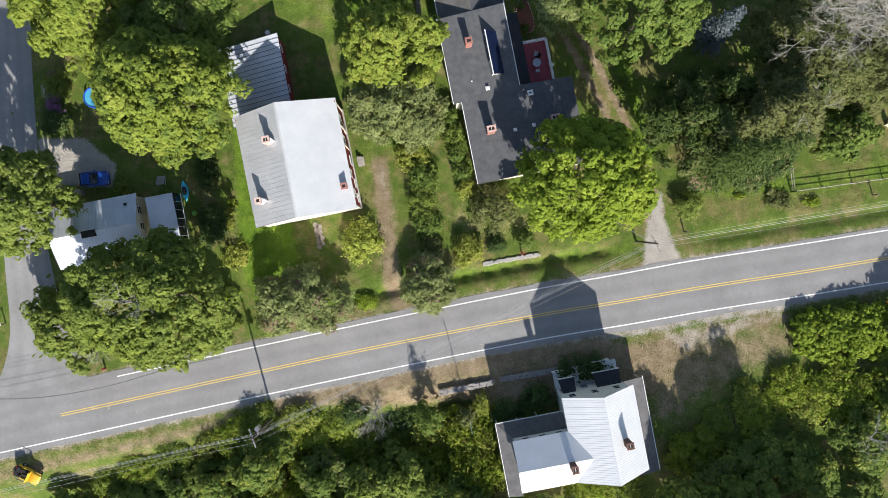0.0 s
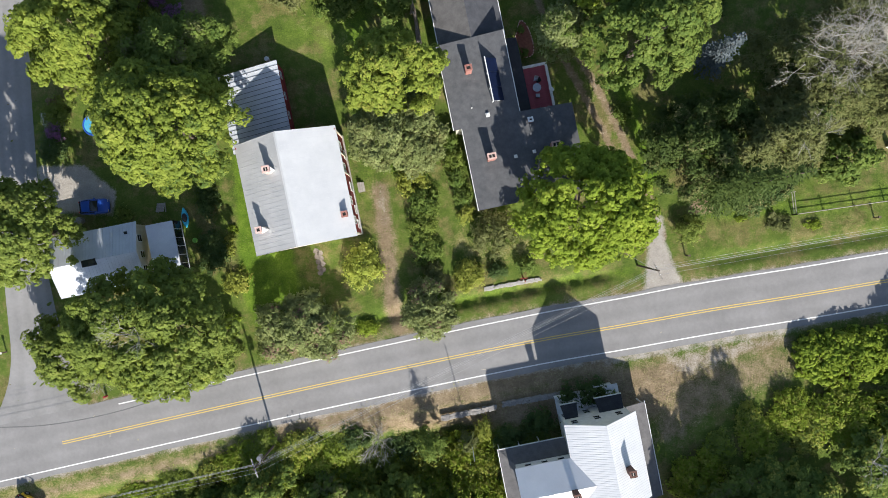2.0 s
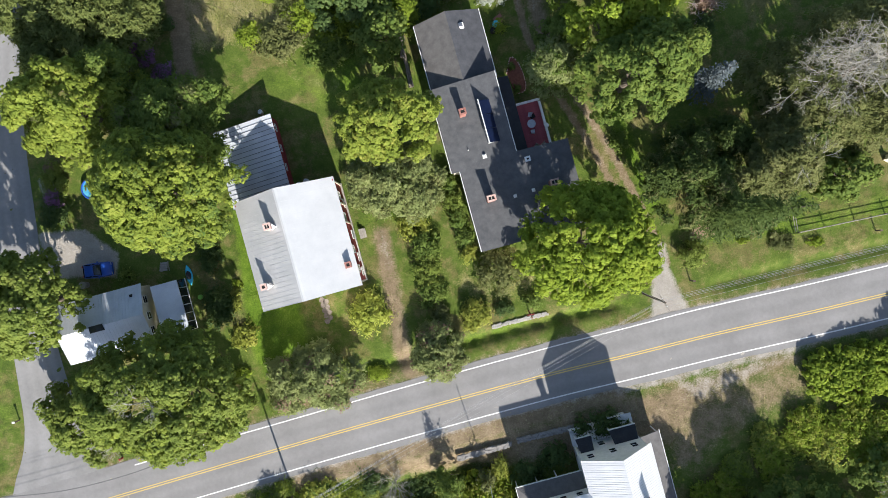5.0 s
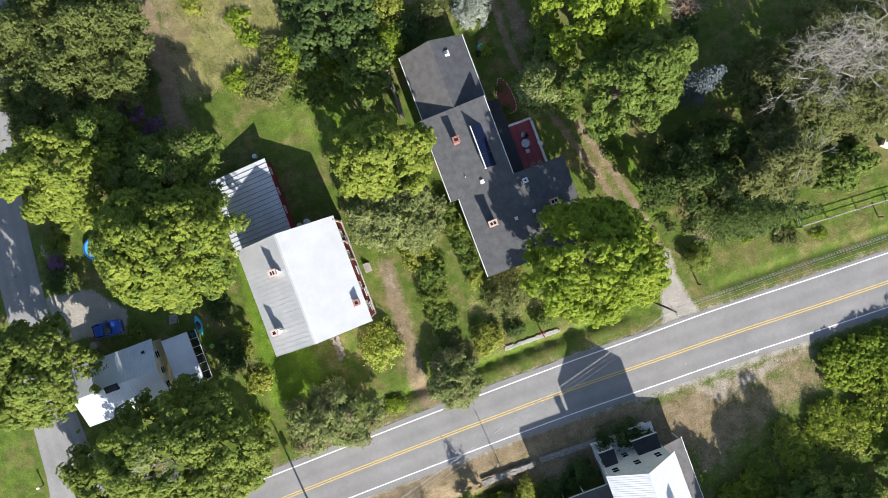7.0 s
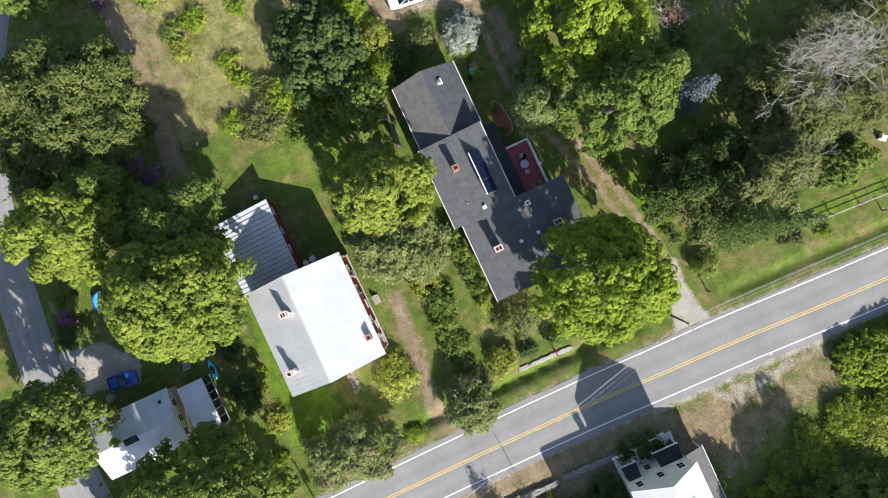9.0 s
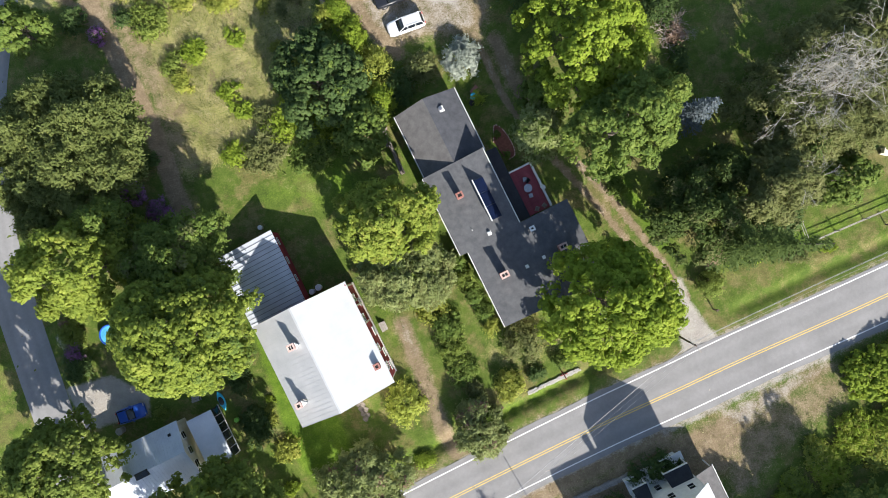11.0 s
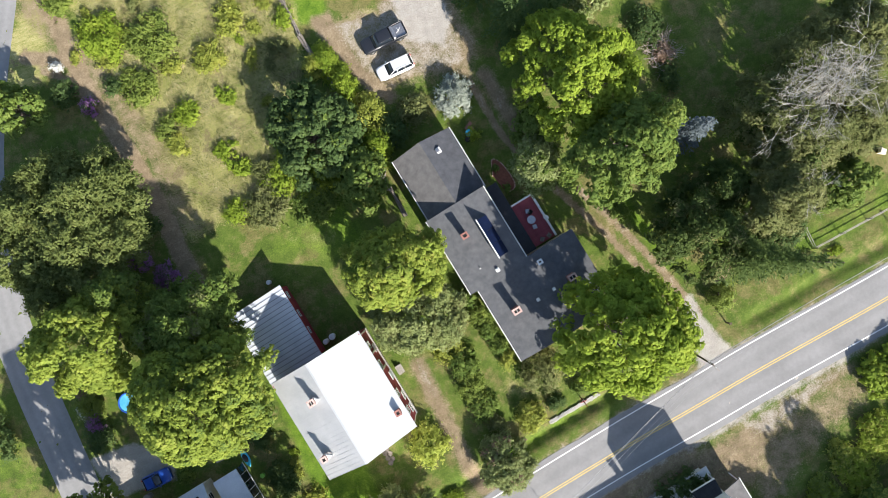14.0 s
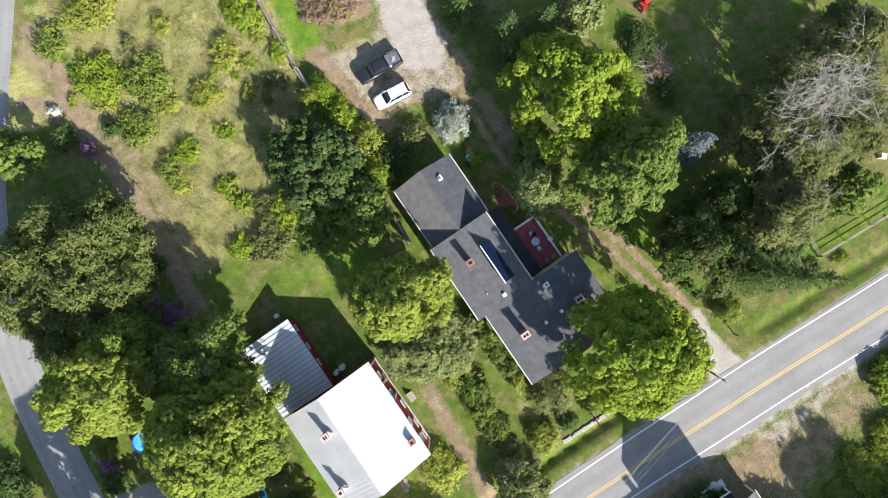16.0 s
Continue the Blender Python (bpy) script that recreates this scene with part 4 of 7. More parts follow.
snag = thing("dead_shrub", pose(-8.6, -20.9, float(rise(-8.6, -20.9))), "bare grey shrub among the roadside brush", "shrub")
twigs = bmesh.new()
for k in range(12):
    a = rng.random() * 6.283
    bare_branches(rng, snag, (rng.normal(0, 0.15), rng.normal(0, 0.15), 0), (math.cos(a) * 0.7, math.sin(a) * 0.7, 1.2), 1.9, 0.045, 3, twigs, "branch")
tagged(part("twig_mass", twigs, M_DEADWOOD, snag), kind="stuff")

# Garden shrubs: x, y, radii, height, leaves, label
for k, (nm, x, y, rx, ry, h, mat, lab) in enumerate((
    ("hydrangea_bush", -10.1, 0.9, 2.4, 2.5, 2.4, M_LEAF_PALE, "round yellow-green bush on the front lawn"),
    ("forsythia_bush", 3.0, -0.2, 1.9, 1.9, 2.0, M_LEAF_LIME, "lime-green bush near the stone wall"),
    ("lilac_bush", 6.6, 0.5, 1.2, 1.1, 1.2, M_LEAF_DARK, "small dark bush near the stone wall"),
    ("garden_shrub", 10.1, 1.1, 1.3, 1.0, 1.2, M_LEAF_MID, "small green bush under the maple"),
    ("lilac_bush", -2.4, 9.0, 2.1, 2.2, 1.7, M_LEAF_MID, "low green bush in the row beside the track"),
    ("lilac_bush", -2.8, 5.9, 1.8, 2.0, 1.6, M_LEAF_OAK, "low green bush in the row beside the track"),
    ("lilac_bush", -2.3, 2.8, 1.7, 1.9, 1.5, M_LEAF_MID, "low green bush in the row beside the track"),
    ("lilac_bush", -1.4, 0.2, 1.3, 1.2, 1.2, M_LEAF_OLIVE, "low green bush in the row beside the track"),
    ("garden_shrub", -3.9, 11.6, 2.0, 1.6, 1.8, M_LEAF_LIME, "yellowish bush below the pear tree"),
    ("hedge_shrub", 0.8, 16.2, 1.3, 1.4, 2.2, M_LEAF_MID, "green shrub along the dark house's wall"),
    ("hedge_shrub", 1.2, 14.0, 1.3, 1.4, 2.2, M_LEAF_OAK, "green shrub along the dark house's wall"),
    ("hedge_shrub", 1.7, 11.8, 1.2, 1.4, 2.0, M_LEAF_MID, "green shrub along the dark house's wall"),
    ("hedge_shrub", 2.2, 9.6, 1.1, 1.4, 1.8, M_LEAF_MID, "green shrub along the dark house's wall"),
    ("hedge_shrub", 2.8, 7.4, 1.0, 1.3, 1.5, M_LEAF_LIME, "light green shrub at the hedge's end"),
    ("smoke_bush", 6.2, 4.9, 3.0, 2.5, 3.6, M_LEAF_OLIVE, "brownish olive bush at the house corner"),
    ("garden_shrub", 22.4, 20.0, 1.1, 1.2, 1.2, M_LEAF_MID, "small bush beside the gravel drive"),
    ("garden_shrub", 30.2, 5.4, 1.8, 1.5, 1.8, M_LEAF_OAK, "loose bush beside the drive's mouth"),
    ("garden_shrub", 2.4, 40.6, 2.2, 2.0, 2.2, M_LEAF_OLIVE, "olive bush near the parked cars"),
    ("garden_shrub", -0.6, 39.0, 2.0, 2.2, 2.0, M_LEAF_DARK, "dark bush behind the ell"),
    ("hedgerow_shrub", -3.0, 42.0, 2.0, 2.8, 3.4, M_LEAF_LIME, "yellow-green shrub in the hedgerow"),
    ("hedgerow_shrub", -4.4, 46.4, 1.7, 2.6, 3.0, M_LEAF_BRIGHT, "green shrub in the hedgerow"),
    ("hedgerow_shrub", -5.4, 50.0, 1.6, 2.4, 2.4, M_LEAF_BRIGHT, "green shrub in the hedgerow"),
    ("hedgerow_shrub", -3.2, 37.8, 1.9, 2.6, 3.2, M_LEAF_BRIGHT, "green shrub in the hedgerow"),
    ("hedgerow_shrub", -7.4, 50.0, 1.2, 1.3, 1.6, M_LEAF_LIME, "yellow-green shrub in the hedgerow"),
    ("meadow_bush", -15.6, 38.6, 2.6, 2.0, 2.2, M_LEAF_BRIGHT, "bright green bush at the meadow's edge"),
    ("meadow_bush", -19.0, 36.0, 3.0, 2.4, 2.4, M_LEAF_OLIVE, "olive bush at the meadow's edge"),
    ("meadow_bush", -22.6, 36.6, 1.5, 1.4, 1.6, M_LEAF_BRIGHT, "bright green bush at the meadow's edge"),
    ("meadow_bush", -13.2, 33.8, 2.4, 2.2, 2.0, M_LEAF_MID, "green bush under the dark maple"),
    ("meadow_bush", -14.0, 41.4, 1.8, 2.4, 2.0, M_LEAF_BRIGHT, "bright green bush at the meadow's edge"),
    ("meadow_bush", -12.0, 36.6, 2.6, 2.0, 2.0, M_LEAF_BRIGHT, "bright green bush at the meadow's edge"),
    ("meadow_bush", -17.4, 40.2, 1.6, 1.4, 1.6, M_LEAF_OLIVE, "olive bush at the meadow's edge"),
    ("meadow_bush", -30.8, 62.8, 3.0, 2.6, 2.6, M_LEAF_BRIGHT, "bright green bush in the dry meadow"),
    ("meadow_bush", -25.2, 60.6, 2.6, 2.9, 2.4, M_LEAF_OAK, "green bush in the dry meadow"),
    ("meadow_bush", -15.2, 59.6, 1.8, 1.8, 1.8, M_LEAF_LIME, "lime-green bush in the dry meadow"),
    ("meadow_bush", -19.2, 55.9, 1.7, 1.7, 1.7, M_LEAF_LIME, "lime-green bush in the dry meadow"),
    ("meadow_bush", -28.8, 55.6, 2.2, 2.3, 2.0, M_LEAF_OAK, "green bush in the dry meadow"),
    ("meadow_bush", -24.2, 50.4, 1.4, 1.6, 1.4, M_LEAF_BRIGHT, "bright green bush in the dry meadow"),
    ("meadow_bush", -27.2, 49.4, 1.2, 1.4, 1.2, M_LEAF_OAK, "green bush in the dry meadow"),
    ("meadow_bush", -26.6, 46.8, 1.0, 1.3, 1.0, M_LEAF_LIME, "lime-green bush in the dry meadow"),
    ("meadow_bush", -10.7, 63.2, 2.0, 1.9, 2.0, M_LEAF_BRIGHT, "bright green bush by the log fence"),
    ("meadow_bush", -8.6, 57.2, 1.1, 1.2, 1.4, M_LEAF_BRIGHT, "bright green bush by the log fence"),
    ("meadow_bush", -28.4, 71.2, 3.4, 1.8, 2.0, M_LEAF_LIME, "lime-green bush in the dry meadow"),
    ("meadow_bush", -34.4, 69.5, 1.8, 2.2, 2.0, M_LEAF_OAK, "green bush beside the garden path"),
    ("meadow_bush", -20.9, 66.2, 0.9, 1.2, 1.2, M_LEAF_LIME, "lime-green bush in the dry meadow"),
    ("meadow_bush", -25.8, 65.6, 0.8, 0.8, 0.9, M_LEAF_OLIVE, "small olive bush in the dry meadow"),
    ("meadow_bush", -17.6, 71.0, 2.2, 1.8, 2.0, M_LEAF_LIME, "lime-green bush in the dry meadow"),
    ("border_shrub", -31.6, 56.4, 1.0, 1.3, 1.2, M_LEAF_DARK, "dark clump beside the garden path"),
    ("border_shrub", -37.6, 57.6, 1.6, 1.8, 1.5, M_LEAF_DARK, "dark clump beside the garden path"),
    ("border_shrub", -32.8, 38.2, 1.1, 1.1, 1.0, M_LEAF_DARK, "dark clump beside the garden path"),
    ("border_shrub", -48.4, 16.0, 1.8, 2.2, 1.3, M_LEAF_DARK, "dark clump in the roadside flower bed"),
    ("border_shrub", -48.0, 20.0, 1.6, 2.4, 1.3, M_LEAF_OAK, "dark clump in the roadside flower bed"),
    ("border_shrub", -29.4, 9.6, 1.3, 2.4, 0.8, M_LEAF_DARK, "dark shrub beside the kayak"),
    ("border_shrub", -28.9, 3.0, 1.5, 3.0, 0.9, M_LEAF_DARK, "dark shrub beside the kayak"),
    ("border_shrub", -39.8, 7.6, 1.0, 0.8, 1.0, M_LEAF_OAK, "small shrub against the long house"),
    ("border_shrub", -60.6, 20.4, 2.4, 3.0, 2.4, M_LEAF_DARK, "dark shrub west of the side road"),
    ("border_shrub", 17.6, -15.0, 3.2, 1.5, 1.6, M_LEAF_DARK, "dark shrubs before the white porch"),
    ("border_shrub", 11.6, -18.4, 2.4, 1.4, 1.5, M_LEAF_DARK, "dark shrubs before the white porch"),
    ("border_shrub", -1.8, -20.9, 1.8, 1.9, 7.6, M_LEAF_MID, "light green shrub behind the stone wall"),
    ("border_shrub", 2.7, -20.8, 1.2, 1.3, 5.2, M_LEAF_OLIVE, "olive shrub behind the stone wall"),
    ("border_shrub", 4.6, -19.6, 1.0, 1.8, 2.2, M_LEAF_LIME, "yellow-green shrub behind the stone wall"),
    ("border_shrub", -5.2, -21.6, 2.6, 1.6, 1.3, M_LEAF_DARK, "dark low brush behind the stone wall"),
    ("border_shrub", -11.2, -20.4, 2.0, 1.2, 1.2, M_LEAF_DARK, "dark low brush along the road bank"),
    ("border_shrub", 8.0, -20.4, 2.4, 1.3, 1.2, M_LEAF_DARK, "dark low brush beside the white porch"),
    ("border_shrub", -26.4, -9.2, 1.4, 0.9, 1.0, M_LEAF_OAK, "low shrub on the road verge"),
    ("border_shrub", -21.6, -9.8, 1.6, 0.9, 1.0, M_LEAF_OAK, "low shrub on the road verge"),
    ("border_shrub", -9.6, -6.6, 1.4, 0.8, 0.8, M_LEAF_BRIGHT, "green ferns on the road verge"),
    ("border_shrub", 8.4, 35.4, 0.9, 0.8, 0.8, M_LEAF_BRIGHT, "small green plant beside the ell"),
)):
    if nm == "meadow_bush":
        rx, ry = rx * 1.12, ry * 1.12
    shrub(nm, lab, x, y, rx, ry, h * 0.42 if nm == "meadow_bush" else h, mat, 100 + k, 0.45 if rx < 2 else 0.6, 0.19 if rx < 2 else 0.23, 32, group="bushes in the yards")
for k, (x, y, rx, ry) in enumerate(((-36.2, 35.2, 1.2, 1.2), (-33.6, 31.8, 1.3, 1.4), (-48.0, 17.8, 0.8, 1.3), (-35.2, 55.0, 0.9, 0.9))):
    shrub("phlox_clump", "clump of purple garden phlox in bloom", x, y, rx * 1.2, ry * 1.2, 1.7, M_PETAL_PURPLE, 200 + k, 0.3, 0.13, 60, category="flowers", group="phlox clumps", extra=((M_LEAF_DARK, 0.75),))
shrub("dry_weed_heap", "heap of dry rust-brown weeds and brush", -0.2, 60.2, 4.2, 2.2, 0.7, M_LEAF_RUST, 213, 0.4, 0.16, 40, category="weeds", extra=((M_LEAF_LIME, 0.08),))
shrub("dry_weed_heap", "heap of dry rust-brown weeds and brush", 0.6, 64.5, 4.0, 2.4, 0.8, M_LEAF_RUST, 214, 0.4, 0.16, 40, category="weeds")
shrub("hydrangea_clump", "white-flowering clump beside the garden path", -37.6, 61.4, 0.6, 0.5, 0.8, M_PETAL_WHITE, 210, 0.25, 0.14, 60, category="flowers")
shrub("daisy_clump", "white-flowering clump in the roadside bed", -49.2, 19.4, 0.7, 1.1, 0.8, M_PETAL_WHITE, 211, 0.25, 0.1, 40, category="flowers", extra=((M_LEAF_DARK, 0.6),))
shrub("phlox_clump", "clump of reddish phlox in the roadside bed", -48.6, 21.6, 0.7, 0.7, 0.9, M_LEAF_RUST, 212, 0.3, 0.12, 60, category="flowers")

# Low weeds and brambles strewn over the meadow and the shaded edges
rm = np.random.default_rng(88)
weed_kinds = [shrub("weed_clump", "low tangle of weeds in the long grass", x, y, 1.5, 1.1, 0.4, mt, 230 + k, 0.32, 0.2, 22, group="weed clumps", fill=0.8) for k, (x, y, mt) in enumerate(((-21.2, 44.4, M_LEAF_BRIGHT), (-10.6, 54.0, M_LEAF_OLIVE), (-24.0, 56.6, M_LEAF_LIME)))]
for x0, x1, y0, y1, n in ((-15, -11, 44, 58, 6), (-30, -14, 47, 72, 3), (-24, -16, 38, 46, 1), (-13, -8, 56, 70, 4), (-36, -30, 58, 72, 3), (-27.6, -26, -8, 10, 5), (36, 46, 5.5, 7.5, 3)):
    for k in range(n):
        x, y, s = rm.uniform(x0, x1), rm.uniform(y0, y1), rm.uniform(0.45, 1.15)
        copy_thing(weed_kinds[int(rm.integers(3))], pose(x, y, 0, 0, 0, rm.random() * 360) @ Matrix.Diagonal((s, s * rm.uniform(0.7, 1.3), s, 1)))

# The woods south of the road: a few kinds, repeated with their own turn and size
kinds = {
    "low": [shrub("roadside_brush", "dense green brush along the road bank", -17.0, -22.6, 3.4, 2.6, 1.5, M_LEAF_BRIGHT, 301, 0.55, 0.23, 34, group="roadside brush", extra=((M_LEAF_LIME, 0.4),)),
            shrub("roadside_brush", "dense green brush along the road bank", -22.8, -22.2, 3.0, 2.2, 1.2, M_LEAF_OAK, 302, 0.55, 0.23, 34, group="roadside brush", extra=((M_LEAF_BRIGHT, 0.35),)),
            shrub("roadside_brush", "yellow-green brush along the road bank", -18.0, -21.2, 3.0, 1.6, 0.9, M_LEAF_LIME, 303, 0.6, 0.25, 34, group="roadside brush", extra=((M_LEAF_MID, 0.4),))],
    "tall": [tree("woodland_tree", "leafy broadleaf tree in the southern woods", -22.4, -26.6, 4.2, 4.0, 8.5, M_LEAF_MID, 311, 0.75, 0.27, 22, group="southern woods", ragged=0.3, extra=((M_LEAF_LIME, 0.25),)),
             tree("woodland_tree", "leafy broadleaf tree in the southern woods", -15.0, -28.6, 4.0, 4.0, 8.0, M_LEAF_MID, 312, 0.75, 0.27, 22, group="southern woods", ragged=0.3, extra=((M_LEAF_OLIVE, 0.3),)),
             tree("woodland_tree", "dark broadleaf tree in the southern woods", -5.0, -28.5, 4.2, 3.8, 7.5, M_LEAF_OAK, 313, 0.75, 0.27, 22, group="southern woods", ragged=0.3, extra=((M_LEAF_MID, 0.3),))],
}
rw = np.random.default_rng(77)
undergrowth = [("low", (0, 2, 2)[int(rw.integers(3))], rw.uniform(-46, 6), rw.uniform(-3.4, 0), rw.uniform(0.8, 1.15)) for _ in range(26)]
for kind, k, x, dy, s in undergrowth:
    y = float(np.interp(x, ROAD[:, 0], ROAD[:, 1])) - 12.5 + dy * 2
    if x < 6:
        copy_thing(kinds[kind][k], pose(x, y, float(rise(x, y)), 0, 0, rw.random() * 360) @ Matrix.Diagonal((s, s, s * 2.1, 1)))
for kind, k, x, y, s in (
    ("low", 0, -25.5, -23.4, 0.95), ("low", 2, -29.5, -24.6, 0.8), ("low", 1, -34.0, -26.2, 0.9), ("low", 0, -38.5, -27.8, 0.9), ("low", 1, -43.0, -29.6, 0.8), ("low", 1, -13.2, -21.6, 0.9),
    ("low", 0, -13.6, -24.6, 1.0), ("low", 1, -9.5, -24.6, 1.0), ("low", 1, -5.5, -23.8, 0.9), ("low", 0, -0.4, -25.0, 1.0), ("low", 1, 3.6, -24.0, 0.8), ("low", 0, 4.2, -28.0, 1.0), ("low", 1, -20.8, -25.0, 1.0),
    ("tall", 1, -33.0, -30.0, 0.9), ("tall", 2, -39.5, -32.6, 0.9), ("tall", 0, -28.0, -29.4, 0.85), ("tall", 2, -9.8, -29.6, 0.9), ("tall", 0, 0.0, -30.5, 0.9), ("tall", 0, -47.0, -34.5, 0.9), ("tall", 1, 5.0, -33.5, 0.9),
    ("tall", 1, -26.0, -35.0, 1.1), ("tall", 0, -14.0, -36.0, 1.1), ("tall", 2, -4.0, -36.0, 1.1), ("tall", 0, -36.0, -38.0, 1.1), ("tall", 1, 14.0, -33.0, 0.75), ("low", 0, 18.0, -29.6, 0.8), ("low", 1, 22.5, -30.6, 0.9), ("low", 0, 10.5, -34.0, 1.0),
    ("tall", 0, 29.0, -31.5, 1.15), ("tall", 1, 33.5, -28.0, 0.9), ("low", 0, 31.0, -25.0, 1.0), ("low", 2, 37.4, -18.6, 0.9), ("low", 0, 42.6, -17.4, 0.9), ("tall", 0, 39.5, -26.0, 0.9), ("tall", 2, 37.0, -30.5, 1.0), ("low", 2, 45.0, -20.0, 1.1), ("low", 0, 48.4, -17.6, 1.2), ("tall", 0, 44.0, -27.5, 1.0),
    ("low", 0, 52.6, -18.6, 1.3), ("tall", 0, 51.0, -24.0, 1.0), ("tall", 0, 57.0, -18.0, 1.0), ("low", 1, 60.0, -12.5, 1.0), ("low", 0, 38.6, -20.4, 0.9), ("low", 1, 34.0, -22.0, 0.8), ("low", 2, 48.5, -14.6, 0.7), ("tall", 0, 30.0, -38.0, 1.2), ("tall", 2, 50.0, -32.0, 1.2),
    ("high", 0, 38.0, -39.5, 1.25), ("high", 1, 41.5, -38.5, 1.3), ("high", 2, 45.5, -41.0, 1.15),
):
    src = kinds["tall" if kind == "high" else kind][k]
    wide, high = (1.0, 1.6) if kind == "high" else (1.0, (0.8 + 0.25 * rw.random()) * (1.4 if kind == "low" and y < -23 else 0.6 if kind == "tall" and x > 38 else 1.0))
    copy_thing(src, pose(x, y, float(rise(x, y)), 0, 0, rw.random() * 360) @ Matrix.Diagonal((s * wide, s * wide, s * high, 1)))
tree("hazel_tree", "broad bright green bush beside the road", 50.0, -10.6, 7.6, 3.7, 2.4, M_LEAF_BRIGHT, 321, 0.6, 0.25, 34, turn=6, base=0.4, ragged=0.12)
tree("hazel_tree", "broad bright green bush beside the road", 57.5, -9.2, 3.6, 3.0, 5.0, M_LEAF_MID, 322, 0.7, 0.27, 34, base=0.8)
# Long grass of the meadow and the verges: leaning blades, past counting
def long_grass(name, label, areas, per_m2, length, mat, seed):
    rng = np.random.default_rng(seed)
    ps = []
    for poly in areas:
        x0, y0 = np.min(poly, axis=0)
        x1, y1 = np.max(poly, axis=0)
        n = int(per_m2 * (x1 - x0) * (y1 - y0))
        px, py = rng.uniform(x0, x1, n), rng.uniform(y0, y1, n)
        keep = inside(px, py, poly, 1.0) > rng.random(n)
        ps.append(np.stack([px[keep], py[keep]], 1))
    p = np.concatenate(ps)
    n = len(p)
    clump = np.sin(p[:, 0] * 1.7 + np.sin(p[:, 1] * 0.9) * 2) + np.sin(p[:, 1] * 1.3 + np.sin(p[:, 0] * 0.7) * 2)
    a = clump * 0.9 + rng.normal(0, 0.6, n) + 1.2
    ln = length * (0.5 + 0.8 * rng.random(n)) * (1 + 0.25 * clump)
    lean = 0.6 + 0.35 * rng.random(n)
    d = np.stack([np.cos(a) * lean, np.sin(a) * lean, np.sqrt(np.clip(1 - lean ** 2, 0.02, 1))], 1)
    b = np.stack([-np.sin(a), np.cos(a), np.zeros(n)], 1) * (0.012 + 0.018 * rng.random(n))[:, None]
    base = np.c_[p, rise(p[:, 0], p[:, 1]) - 0.02]
    tip = base + d * ln[:, None]
    v = np.stack([base - b, base + b, tip + b * 0.4, tip - b * 0.4], 1).reshape(-1, 3)
    return tagged(new(name, fast_mesh(name, v, np.arange(4 * n).reshape(-1, 4), mat)), label, "grass", kind="stuff")


M_STRAW = leafy("straw_grass", (0.14, 0.15, 0.05), (0.31, 0.285, 0.13), (0.58, 0.52, 0.33), 0.3)
M_BLADE = leafy("green_grass", (0.05, 0.085, 0.015), (0.11, 0.155, 0.03), (0.22, 0.24, 0.07), 0.3)
MEADOW = [(-28.4, 35), (-22, 37), (-14, 36), (-13.6, 46), (-9, 50), (-7.6, 58), (-8.6, 75), (-33.5, 75), (-31.5, 66), (-30.4, 60), (-29.6, 52)]
long_grass("meadow_grass", "long dry straw-coloured meadow grass", [MEADOW], 58, 0.36, M_STRAW, 31)
long_grass("meadow_weeds", "green weeds in the long grass", [MEADOW], 18, 0.3, M_BLADE, 32)
long_grass("verge_grass", "tufts of green grass along verges and lawns", [[(-56, -28), (-30, -22.6), (-12, -19), (-12, -16.6), (-30, -21.4), (-56, -27)], [(-26, -10.4), (0, -6), (24, -1.4), (24, 1), (0, -3), (-26, -8)],
           [(30, 0.6), (56, 4.4), (56, 12), (42, 11), (30, 8)], [(-26, 16), (-24, -8), (-19, -8), (-22.6, 16)], [(-12, 34), (-9, 20), (-9.5, -2), (-4, -4), (-4, 12), (1, 20), (-7, 36)]], 12, 0.22, M_BLADE, 33)
long_grass("bank_grass", "dry brown grass on the road bank", [[(-12, -19.6), (-12, -16.4), (20, -11), (26, -10.4), (44, -12), (32, -19), (22, -19), (2, -20)]], 9, 0.3, M_STRAW, 34)


# ---- buildings ----
def slope(name, p00, p10, p11, p01, thick, mat, parent, label=""):
    """A roof slab from four corners, thick downwards."""
    bm = bmesh.new()
    prism(bm, [Vector(p) - Vector((0, 0, thick)) for p in (p00, p10, p11, p01)], (0, 0, thick))
    return part(name, bm, mat, parent, label)


def seams(parent, p00, p10, p11, p01, count, mat, w=0.035, h=0.045):
    """Standing seams that run from the eave edge (p00-p10) up to the ridge edge (p01-p11), on one shared mesh where they are alike."""
    a0, a1, b0, b1 = (Vector(p) for p in (p00, p10, p01, p11))
    u = (a1 - a0).normalized()
    shared = None
    for k in range(count + 1):
        t = k / count
        if shared is None:
            bm = bmesh.new()
            prism(bm, [a0 - u * w, a0 + u * w, b0 + u * w, b0 - u * w], (0, 0, h))
            ob = part("roof_seam", bm, mat, parent)
            shared = ob.data
            first = a0
        else:
            ob = new("roof_seam", shared)
            ob.parent = parent
        ob.location = a0.lerp(a1, t) - first


def wall_box(name, x0, y0, x1, y1, z0, z1, mat, parent, t=0.18):
    """Four walls with thickness, each of its own."""
    box_part(name, x0, y0, z0, x1, y0 + t, z1, mat, parent)
    box_part(name, x0, y1 - t, z0, x1, y1, z1, mat, parent)
    box_part(name, x0, y0 + t, z0, x0 + t, y1 - t, z1, mat, parent)
    box_part(name, x1 - t, y0 + t, z0, x1, y1 - t, z1, mat, parent)


